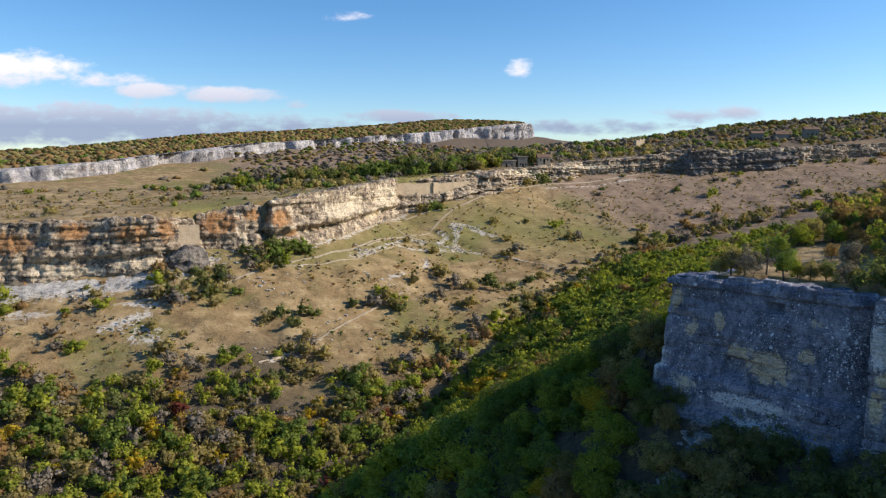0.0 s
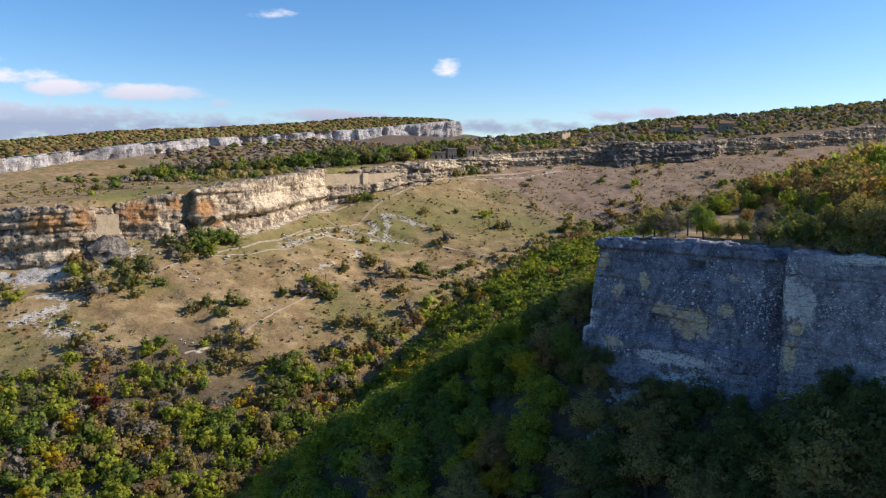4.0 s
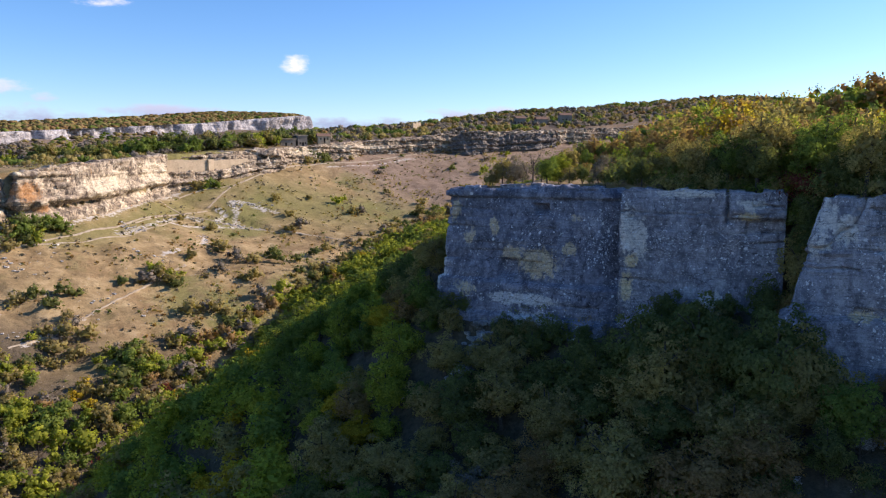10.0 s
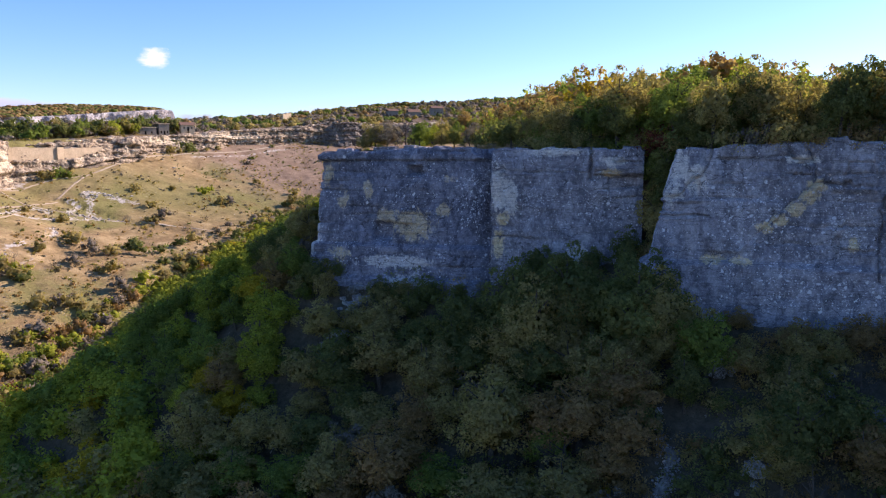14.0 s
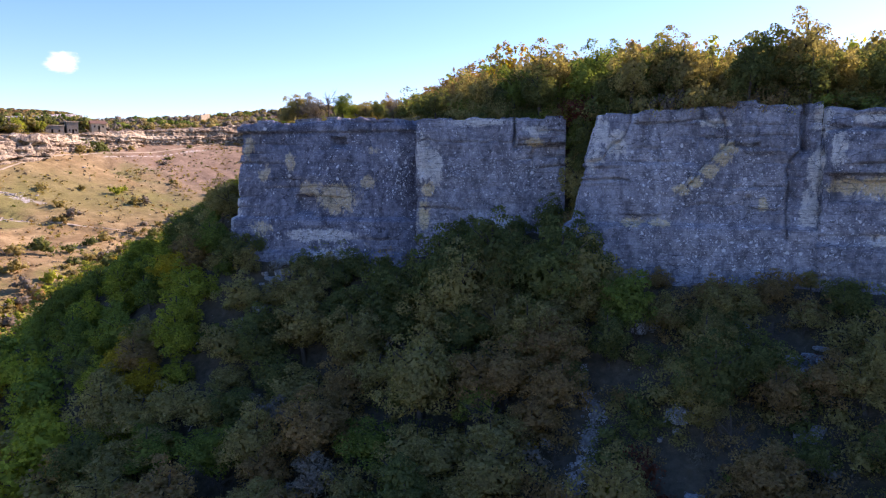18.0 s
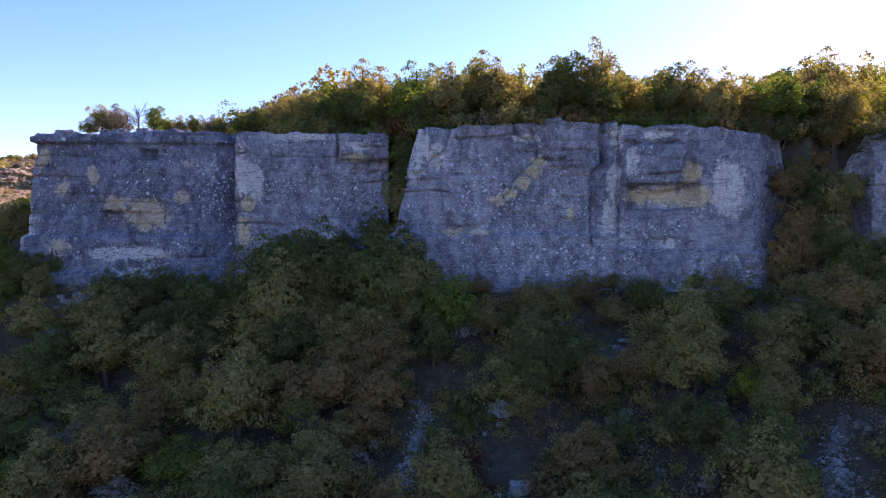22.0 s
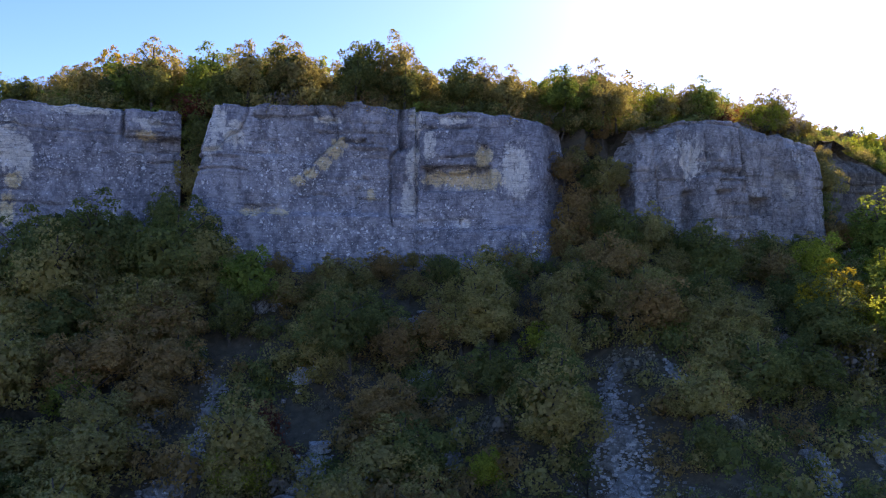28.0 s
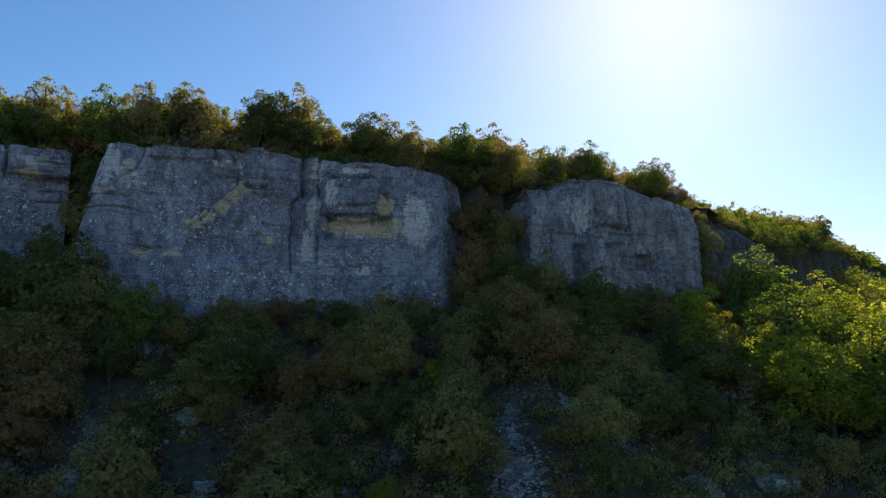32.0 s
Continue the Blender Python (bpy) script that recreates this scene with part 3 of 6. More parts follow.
def height(x, y, step=True):
    x, y = np.asarray(x, float), np.asarray(y, float)
    d1, _, e = to_line(x, y, EDGE)
    d2, side, b = to_line(x, y, BED)
    d3, _, g = to_line(x, y, FAR)
    west = side > 0
    u = d1 / (d1 + d2 + 1e-6)
    near = e[..., 0] + (b[..., 0] - e[..., 0]) * (u + 0.45 * u * (1 - u))
    v = d3 / (d3 + d2 + 1e-6)
    far = g[..., 0] + (b[..., 0] - g[..., 0]) * (v + 0.6 * v * (1 - v))
    z = np.where(west, far, near)
    d5, _, sp = to_line(x, y, SPUR)
    z = z + sp[..., 0] * np.exp(-(d5 / 15) ** 2) * (side <= 0)
    z = z - 5.0 * np.exp(-(d2 / 10) ** 2) * smooth(y, 60, 120) * (1 - smooth(y, 290, 350))
    z = z + rough(x / 23, y / 23, 0.3, 4) * 2.0 * smooth(np.minimum(d1, d3), 2, 25)
    if step:
        on_near = inside(x, y, NEAR_TOP) & (d1 > 2.6)
        rise = e[..., 1] + 0.15 * np.minimum(d1, 60) * smooth(d1, 2, 30) + 0.04 * np.clip(d1 - 60, 0, 200)
        rise = np.where((x > 100) & (y < 40), e[..., 1] + (0.22 + 0.10 * smooth(x, 112, 125)) * np.minimum(d1, 40) + 0.03 * np.clip(d1 - 40, 0, 60), rise)
        z = np.where(on_near, rise + rough(x / 15, y / 15, 2.2, 3) * 0.6, z)
        on_far = inside(x, y, FAR_TOP) & (d3 > 3.0)
        level = np.interp(x, [-600, -300, -146, -57, -27, 50, 140, 225, 330, 600, 900], [70, 75, 78, 86.5, 91, 98.5, 105, 110, 116, 143, 150])
        level = level + (g[..., 1] - level) * np.exp(-(d3 / 10) ** 2)
        tilt = 0.055 + 0.05 * smooth(x, -60, 100) + 0.085 * smooth(x, 120, 330)
        z = np.where(on_far, level + tilt * np.minimum(d3, 120) + rough(x / 40, y / 40, 4.4, 4) * 2.4 * smooth(d3, 3, 60) - 0.03 * np.clip(d3 - 120, 0, 400), z)
    d4, _, m = to_line(x, y, MESA)
    talus = m[..., 0] + 12 - 0.15 * d4 + rough(x / 70, y / 70, 6.0, 3) * 5
    return np.where(y > 560, np.maximum(z, talus), z)


def spread(lo, hi, step, far, grow=1.22):
    a = list(np.arange(lo, hi + 1e-6, step))
    s, p = step, hi
    while p < far:
        s *= grow
        p += s
        a.append(p)
    s, p = step, lo
    while p > -far:
        s *= grow
        p -= s
        a.insert(0, p)
    return np.array(a)


# bare white limestone in the meadow: x, y, half width
BARE = [[(-41, 313, 2.0), (-34, 323, 2.6), (-26, 341, 1.6), (-14.5, 343, 1.8), (-3, 350.4, 2.4), (6.4, 354.8, 2.6), (18, 356, 2.0)],
        [(5.7, 383, 2.6), (7.3, 370.5, 2.4), (6.4, 358, 2.2)], [(-2, 373.7, 2.2), (1.7, 370, 2.4), (-2.5, 358, 2.0)], [(5.7, 383, 2.4), (12, 384.3, 2.4), (19.6, 379, 3.0), (27, 374, 2.2)],
        [(-9.7, 333.5, 1.6), (-7.4, 328.7, 2.0), (-9.3, 321, 1.4)], [(-17.3, 310, 1.8), (-22, 303.4, 2.0)], [(-24, 344, 1.4), (-17.4, 358, 2.2), (-10, 353.6, 2.2)],
        [(-117, 239.4, 2.6), (-111, 244, 3.4), (-105, 248.7, 2.6)], [(-105, 236, 2.6), (-94, 235.3, 2.0)], [(-107, 240.3, 1.6), (-97.5, 242.8, 1.4)], [(-59, 235, 1.3), (-52.7, 243, 1.5), (-44.5, 250, 1.2)],
        [(-115, 252, 1.6), (-106, 252, 2.0), (-95, 260, 1.4)], [(-190, 236, 4), (-146, 252, 4.5), (-125, 258, 4), (-108, 264, 3.6), (-98, 274, 4.0), (-92, 284, 3.0)], [(-160, 240, 2.6), (-140, 242, 2.4)],
        [(65, 456, 1.0), (127, 488, 1.2)], [(120, 486, 1.8), (135, 492, 1.4)], [(-57, 309, 1.6), (-44, 336, 1.8), (-31, 376, 2.0), (-20, 392, 2.4)]]


def build_ground():
    xs, ys = spread(-170, 260, 2.0, 4600), spread(-60, 570, 2.0, 4600)
    X, Y = np.meshgrid(xs, ys, indexing="ij")
    Z = height(X, Y)
    V = np.stack([X, Y, Z], -1).reshape(-1, 3)
    me = mesh_of("ground", V, grid_faces(len(xs), len(ys)), [GROUND], flat=False)
    x, y = V[:, 0], V[:, 1]
    d1, _, _ = to_line(x, y, EDGE)
    _, side, _ = to_line(x, y, BED)
    d2, _, _ = to_line(x, y, BED)
    wood = np.where(side < 0, 1.0, smooth(260 - y + rough(x / 30, y / 30) * 30 - d2 * 0.25, 0, 40))
    wood = np.where(headland_meadow(x, y), 0.05, wood)
    wood = np.where((y > 300) & (side < 0) & ~inside(x, y, NEAR_TOP), 0.3, wood)
    wood = np.where(inside(x, y, FAR_TOP) & (y > 425) & (x > -90), np.maximum(wood, 0.55 * smooth(y + 0.4 * x, 400, 470)), wood)
    brown = smooth(x * 0.8 + (y - 430) * 0.5 + rough(x / 40, y / 40, 1.0) * 25, 40, 85) * (y > 300)
    green = np.exp(-((x - 45) / 60) ** 2 - ((y - 390) / 32) ** 2) * 0.8 * (y > 300)
    d3, _, _ = to_line(x, y, FAR)
    green = np.maximum(green, 0.75 * np.exp(-((d3 - 12) / 9) ** 2) * (x > -75) * (x < 5) * (y > 290))
    col = np.stack([wood, brown, green, np.ones_like(wood)], -1).astype(np.float32)
    at = me.color_attributes.new("cover", "FLOAT_COLOR", "POINT")
    at.data.foreach_set("color", col.ravel())
    bare = np.zeros(len(x))
    for line in BARE:
        r, _, w = to_line(x, y, line)
        bare = np.maximum(bare, 0.72 * np.exp(-(r / (0.85 * w[..., 0])) ** 2))
    fat = me.attributes.new("bare", "FLOAT", "POINT")
    fat.data.foreach_set("value", bare.astype(np.float32))
    ob = new("ground", me)
    tagged(ob, "dry grassy slopes and brown wooded canyon floor", "ground", kind="structure")


build_ground()


def resample(line, step):
    line = np.asarray(line, float)
    seg = np.hypot(*np.diff(line[:, :2], axis=0).T)
    s = np.concatenate([[0], np.cumsum(seg)])
    n = max(2, int(round(s[-1] / step)) + 1)
    q = np.linspace(0, s[-1], n)
    return q, np.stack([np.interp(q, s, line[:, c]) for c in range(line.shape[1])], -1)


def cliff_mesh(name, line, step, mat, relief, sink=4.0, cap=5.0, round_off=0.6, smooth_plan=2, ragged=0.0):
    """A rock face that stands along a line of (x, y, foot, top), with the open side on the line's right; relief(s, z, x, y, v): metres proud."""
    s, p = resample(line, step)
    for _ in range(smooth_plan):
        p[1:-1, :2] = (p[:-2, :2] + 2 * p[1:-1, :2] + p[2:, :2]) / 4
    t = np.gradient(p[:, :2], axis=0)
    t /= np.linalg.norm(t, axis=1)[:, None]
    n = np.stack([t[:, 1], -t[:, 0]], -1)
    rows = int(round((p[:, 3] - p[:, 2]).max() + sink) / step) + 1
    v = np.linspace(0, 1, rows)
    foot, top = p[:, 2] - sink, p[:, 3] + ragged * (grain(np.floor(s / 2.3 + 0.8 * grain(s / 3.1, 2.0)) * 1.7, 4.4) - 0.5) + ragged * 0.5 * rough(s / 1.7, 7.7, 0.0, 3)
    Z = foot[:, None] + (top - foot)[:, None] * v
    S = np.repeat(s[:, None], rows, 1)
    Xb, Yb = np.repeat(p[:, :1], rows, 1), np.repeat(p[:, 1:2], rows, 1)
    D = relief(S, Z, Xb, Yb, (Z - foot[:, None]) / (top - foot)[:, None])
    edge = np.clip((Z - (top[:, None] - round_off)) / round_off, 0, 1)
    D = D - edge ** 2 * round_off * 0.6
    X, Y = Xb + n[:, :1] * D, Yb + n[:, 1:2] * D
    # the top runs inwards over the plateau
    for f in (0.25, 0.6, 1.0):
        w = -cap * f
        X = np.concatenate([X, (p[:, :1] + n[:, :1] * w)], 1)
        Y = np.concatenate([Y, (p[:, 1:2] + n[:, 1:2] * w)], 1)
        Z = np.concatenate([Z, (top + rough(s / 3, f * 3, 1.0, 3) * 0.35 - (0.9 if f == 1.0 else 0.0))[:, None]], 1)
    V = np.stack([X, Y, Z], -1)
    me = mesh_of(name, V.reshape(-1, 3), grid_faces(V.shape[0], V.shape[1]), [mat], flat=False)
    return me

# ---- cliffs ----
def dent(S, Z, s, z, rs, rz, power=2.0):
    return np.exp(-(((S - s) / rs) ** 2 + ((Z - z) / rz) ** 2) ** (power / 2))


def panel(S, Z, s0, s1, z0, z1, soft=0.18):
    return smooth(S, s0, s0 + soft) * (1 - smooth(S, s1 - soft, s1)) * smooth(Z, z0, z0 + soft) * (1 - smooth(Z, z1 - soft, z1))


def cleft(S, Z, pts, wide):
    a, b = S + rough(S / 1.3, Z / 1.3, 3.1, 3) * 0.55, Z + rough(S / 1.3, Z / 1.3, 8.2, 3) * 0.45
    d, _, _ = to_line(a, b, pts)
    return np.exp(-(d / (wide * (0.55 + 0.9 * grain(S / 1.7, Z / 1.7, 5.0)))) ** 2)


def weathered(S, Z, X, Y, v, seed, bulge=0.45, batter=1.2):
    """The common face of the near rock: beds that step, joints, bumps at several sizes."""
    wav = rough(S / 11, seed, 0.0, 2) * 0.5
    q = (Z + wav) / 1.35 + seed + rough(Z / 5, seed + 2.0, 0.0, 2) * 0.5
    bed = np.floor(q)
    ib = bed.astype(np.int64)
    salt = np.full(ib.shape, int(seed * 10), np.int64)
    wide = 2.2 + 2.6 * lattice(ib, salt, salt)
    c = (S + rough(Z / 2.5, S / 9, seed, 2) * 0.5) / wide + lattice(ib, salt + 3, salt) * 9
    col = np.floor(c).astype(np.int64)
    shift = (lattice(ib, col, salt) - 0.5) * 0.36 + (lattice(ib, salt, salt + 1) - 0.5) * 0.18
    gap = np.minimum(q - bed, 1 - (q - bed)) * 1.35
    gash = np.minimum(c - np.floor(c), 1 - (c - np.floor(c))) * wide
    open_ = smooth(rough(S / 6.5, Z / 3.0, seed + 1.0, 3), 0.05, 0.45)
    joint = np.exp(-(gap / 0.11) ** 2) * (0.03 + 0.45 * open_) + np.exp(-(gash / 0.12) ** 2) * 0.40 * open_
    mass = rough(S / 7.5, Z / 7.5, seed, 3) * bulge
    small = rough(S / 1.6, Z / 1.2, seed + 4.0, 4) * 0.17
    rills = rough(S / 0.9, Z / 7.0, seed + 8.0, 3) * 0.12
    return mass + shift * (0.45 + 0.55 * open_) - joint + small + rills + (1 - v) * batter


def relief_n(S, Z, X, Y, v):
    s = S - 13.5
    d = weathered(S, Z, X, Y, v, 1.3, 0.35, 1.5) + 1.8 * np.exp(-((s + 0.5) / 2.6) ** 2) * (1 - v) * 1.2
    d -= 1.5 * panel(s, Z, 13.4, 17.2, 70.2, 73.6, 0.9) + 0.5 * dent(s, Z, 12.5, 73.5, 3.6, 2.0)
    d -= 1.3 * panel(s, Z, 19.0, 21.6, 80.1, 81.7, 0.4) - 0.25 * panel(s, Z, 19.0, 22.4, 78.0, 80.0)
    d -= 0.8 * dent(s, Z, 4.2, 80.0, 1.1, 2.4) + 0.7 * dent(s, Z, 8.2, 77.6, 0.8, 1.3)
    d -= 0.7 * dent(s, Z, 7.2, 69.4, 1.2, 0.6)
    d += 0.9 * (1 - smooth(Z, 69.6, 70.3)) * smooth(s, -2, 2) + 0.7 * (1 - smooth(Z, 64.8, 65.5))
    d += 0.55 * smooth(Z, 82.3, 82.5) * smooth(rough(S / 3.1, 2.0, 0.0, 3), -0.25, 0.1) - 0.35 * np.exp(-((Z - 82.2) / 0.16) ** 2)
    return d - 0.7 * smooth(Z, 83.2, 83.35) * smooth(rough(S / 2.3, 7.0, 0.0, 3), -0.1, 0.15)


def relief_b2(S, Z, X, Y, v):
    S = S - 4.0
    d = weathered(S, Z, X, Y, v, 2.1, 0.35, 0.7)
    d += 0.7 * np.exp(-((S - 0.9) / 1.4) ** 2) * smooth(Z, 70, 76)
    d += 0.9 * panel(S, Z, 13.4, 20.5, 80.2, 84.2, 0.35) - 0.6 * panel(S, Z, 15.6, 20.5, 78.4, 80.2, 0.3)
    d -= 1.1 * cleft(S, Z, [(13.3, 84.5), (13.4, 80.0)], 0.17) + 0.7 * cleft(S, Z, [(16.6, 84.5), (16.4, 82.2), (19.8, 82.1)], 0.10)
    d -= 0.5 * cleft(S, Z, [(0, 80.9), (8, 80.7), (19, 80.9)], 0.09)
    return d


def relief_b3(S, Z, X, Y, v):
    s = S - 6.0
    d = weathered(S, Z, X, Y, v, 3.4, 0.5, 1.0)
    d += 4.6 * (1 - v) * np.exp(-((s + 1.2) / 3.2) ** 2)
    d -= 0.7 * cleft(s, Z, [(3.8, 84.5), (3.2, 81.6), (1.0, 78.8), (-0.8, 76.8)], 0.10)
    d -= 0.8 * dent(s, Z, 2.2, 78.9, 0.5, 1.0)
    # the long slanting break with a proud lip above it
    d -= 0.5 * cleft(s, Z, [(13.2, 84.5), (14.4, 82.4), (14.7, 79.8), (12.6, 77.6), (10.6, 75.4)], 0.12) + 0.25 * cleft(s, Z, [(10.6, 75.4), (8.6, 73.4), (7.8, 71.8), (7.4, 68.5)], 0.10)
    lip, side, _ = to_line(s + rough(S / 1.3, Z / 1.3, 3.1, 3) * 0.55, Z, [(14.7, 79.8), (10.6, 75.4), (7.8, 71.8)])
    d += 0.75 * np.exp(-(lip / 1.3) ** 2) * (side > 0) * (s < 15.5) * smooth(Z, 73, 76)
    d -= 1.0 * cleft(s, Z, [(14.7, 79.8), (18.2, 79.7)], 0.12) + 0.7 * cleft(s, Z, [(-1, 75.7), (3.8, 75.6)], 0.10)
    d -= 1.0 * cleft(s, Z, [(11.4, 84.6), (12.2, 82.6), (14.4, 82.2)], 0.11) + 0.7 * cleft(s, Z, [(4.0, 82.4), (8.4, 82.5), (11.8, 82.9)], 0.10)
    d += 0.5 * panel(s, Z, -2.0, 3.0, 77.0, 85.0, 0.5) - 0.35 * panel(s, Z, 5.0, 11.5, 77.5, 82.4, 0.25)
    d += 0.30 * (1 - smooth(Z, 72.6, 72.8)) * smooth(s, 8, 10) - 0.5 * cleft(s, Z, [(9, 72.5), (15, 72.6), (21, 72.3)], 0.10)
    d += 0.9 * (1 - smooth(Z, 69.9, 70.7)) - 0.5 * panel(s, Z, 3.2, 7.6, 70.3, 71.6, 0.4)
    d += 0.55 * panel(s, Z, 16.0, 21.2, 78.5, 85.5, 0.6)
    d -= 1.7 * cleft(s, Z, [(22.6, 85.5), (22.8, 79.0)], 0.46) + 0.8 * cleft(s, Z, [(22.6, 79.5), (21.4, 77.6), (21.6, 69.0)], 0.15)
    d += 0.5 * panel(s, Z, 23.4, 25.6, 82.4, 85.4, 0.3)
    d -= 0.5 * panel(s, Z, 16.8, 17.6, 70.6, 74.0, 0.25)
    return d


def relief_b4(S, Z, X, Y, v):
    d = weathered(S, Z, X, Y, v, 4.7, 0.35, 0.9)
    hang = 76.4 - 0.9 * np.sin((S - 1.0) / 7.4 * 3.14) + 0.35 * rough(S / 1.4, 3.3, 0.0, 3)
    d += 0.95 * smooth(S, 0.6, 0.9) * (1 - smooth(S, 8.1, 8.5)) * smooth(Z - hang, 0, 0.18) * (1 - smooth(Z, 81.0, 81.2))
    d -= 1.25 * panel(S, Z, 1.2, 9.8, 73.2, 76.6, 0.35) + 0.7 * panel(S, Z, 7.6, 9.6, 74.8, 79.4, 0.6)
    d -= 0.7 * cleft(S, Z, [(1.2, 81.5), (7.4, 81.4)], 0.10) + 0.6 * cleft(S, Z, [(3.6, 82.9), (8.0, 82.7)], 0.08)
    d -= 1.0 * cleft(S, Z, [(0.2, 84), (0.1, 66)], 0.22)
    d += 0.8 * (1 - smooth(Z, 68.2, 68.9)) - 0.6 * dent(S, Z, 5.6, 69.4, 1.0, 0.5)
    d += 0.35 * panel(S, Z, 11.4, 13.6, 66.6, 69.0, 0.4)
    return d


def relief_b5(S, Z, X, Y, v):
    s = S - 9.6
    d = weathered(S, Z, X, Y, v, 5.9, 0.6, 1.4)
    d += 1.1 * np.exp(-((s - 4.5) / 5.0) ** 2)
    bend = 0.5 * rough(S / 3.0, Z / 3.0, 2.2, 3)
    d += 2.6 * panel(s + 0.6 * bend, Z + bend, 2.0, 8.6, 60, 75.4, 0.3) - 1.0 * panel(s, Z, 3.4, 5.6, 72.6, 73.4, 0.2) - 1.6 * panel(s + bend, Z, 0.6, 2.2, 66, 73.5, 0.5)
    d -= 2.2 * panel(s, Z, 12.2, 15.8, 70.7, 73.2, 0.18)
    d -= 1.5 * smooth(s + bend, 10.6, 11.4) * (1 - smooth(s + bend - 0.16 * (80 - Z), 16.6, 17.3))
    d -= 1.3 * cleft(s, Z, [(9.6, 84), (10.0, 76), (10.6, 68)], 0.30) + 1.2 * cleft(s, Z, [(16.6, 82.5), (17.2, 79), (18.8, 70)], 0.30)
    d += 0.9 * smooth(s + bend, -2.9, -2.2) + 0.7 * panel(s + bend, Z, 4.2, 10.0, 76.0, 84.5, 0.6)
    d -= 0.7 * cleft(s, Z, [(-1.8, 83), (-2.0, 70)], 0.20) + 0.5 * cleft(s, Z, [(1.0, 83), (1.4, 76), (0.8, 70)], 0.16) + 0.9 * cleft(s, Z, [(-4, 81.6), (4, 82.3), (11, 82.2)], 0.14)
    d -= 3.2 * smooth(Z, 76.5, 83.5) ** 1.5 * (1 - smooth(s, -2.5, 3.5))
    d += 0.9 * panel(s, Z, 17.0, 21.5, 64, 80.5, 1.0)
    d -= 0.55 * np.exp(-(np.abs(grain(s / 1.7, Z / 30, 3.0) - 0.5) / 0.07) ** 2) * smooth(Z, 66, 70)
    return d - 1.8 * smooth(Z, 80.0, 84) ** 2


def relief_b6(S, Z, X, Y, v):
    return weathered(S, Z, X, Y, v, 6.6, 0.9, 2.4) - 0.7 * np.exp(-(np.abs(grain(S / 2.6, 0.5, 3.0) - 0.5) / 0.05) ** 2) - 2.0 * smooth(Z, 77, 81) ** 2


NEAR_BLOCKS = [
    ([(48, 115.5, 72, 83.0), (40.5, 110.5, 66, 83.2), (33.6, 104.2, 62, 83.6), (38.5, 99, 60, 83.8), (45, 92.5, 60, 84.1), (50.6, 87.2, 62, 84.0), (54.2, 86.6, 64, 84.0)], relief_n, "grey limestone cliff with a yellow hollow and a grassy ledge"),
    ([(54.6, 87.6, 66, 83.6), (52.4, 84.2, 63, 84), (60, 77.4, 64, 84), (67.5, 70.8, 68, 83.7)], relief_b2, "grey limestone cliff with pale edge and white lichen spots"),
    ([(69.5, 66.5, 70, 83), (65.2, 62.4, 65, 83.7), (69.5, 56.5, 62, 84.1), (75, 49.6, 62, 84.4), (80.2, 42.9, 63, 84.5)], relief_b3, "grey limestone cliff with a long slanting break"),
    ([(79.4, 42.5, 63, 83.8), (82.5, 34, 63, 83.4), (84.9, 27.8, 64, 82.2), (91, 27.0, 72, 82)], relief_b4, "grey limestone cliff with a yellow undercut slab"),
    ([(95, 21, 72, 82), (91.6, 17.2, 66, 81.5), (94.4, 13.7, 64, 82.6), (103, 4.6, 63, 83.2), (110, -2.6, 66, 80.5), (118, -2, 70, 80)], relief_b5, "rounded grey limestone cliff with a square carved niche"),
    ([(124, 0, 74, 82.6), (118.8, -4.2, 67, 82.8), (122.4, -7.8, 66, 81.6), (125.8, -12.0, 66, 79.2), (128.4, -15.4, 66, 75.5), (134, -17, 67, 74.5)], relief_b6, "ribbed grey limestone cliff under autumn scrub"),
]
near_cliffs = []
for ln, rel, lab in NEAR_BLOCKS:
    ob = new("cliff", cliff_mesh("cliff", ln, 0.17, {relief_n: ROCK_BLUE_SHADE, relief_b5: ROCK_WARM_HAZE, relief_b6: ROCK_BROWN}.get(rel, ROCK_NEAR), rel, round_off=0.3, ragged=0.8))
    near_cliffs.append(tagged(ob, lab, "cliff", "blocks of the near cliff", "structure"))


def stone_mesh(name, rng, sx, sy, sz, mat, rounded=0.35, cuts=2):
    """An irregular block of rock about sx by sy by sz, its base at zero."""
    bm = bmesh.new()
    bmesh.ops.create_cube(bm, size=1.0)
    bmesh.ops.subdivide_edges(bm, edges=bm.edges[:], cuts=cuts, use_grid_fill=True)
    off = rng.uniform(0, 50)
    for v in bm.verts:
        p = np.array(v.co)
        q = p / max(np.linalg.norm(p), 1e-6) * 0.55
        p = p * (1 - rounded) + q * rounded
        p += np.array([rough(p[0] * 2.2 + off, p[1] * 2.2, p[2] * 2.2 + a, 2) for a in (0.0, 9.0, 21.0)]) * 0.16
        v.co = (p[0] * sx, p[1] * sy, (p[2] + 0.5) * sz)
    me = bpy.data.meshes.new(name)
    bm.to_mesh(me)
    bm.free()
    me.materials.append(mat)
    return me


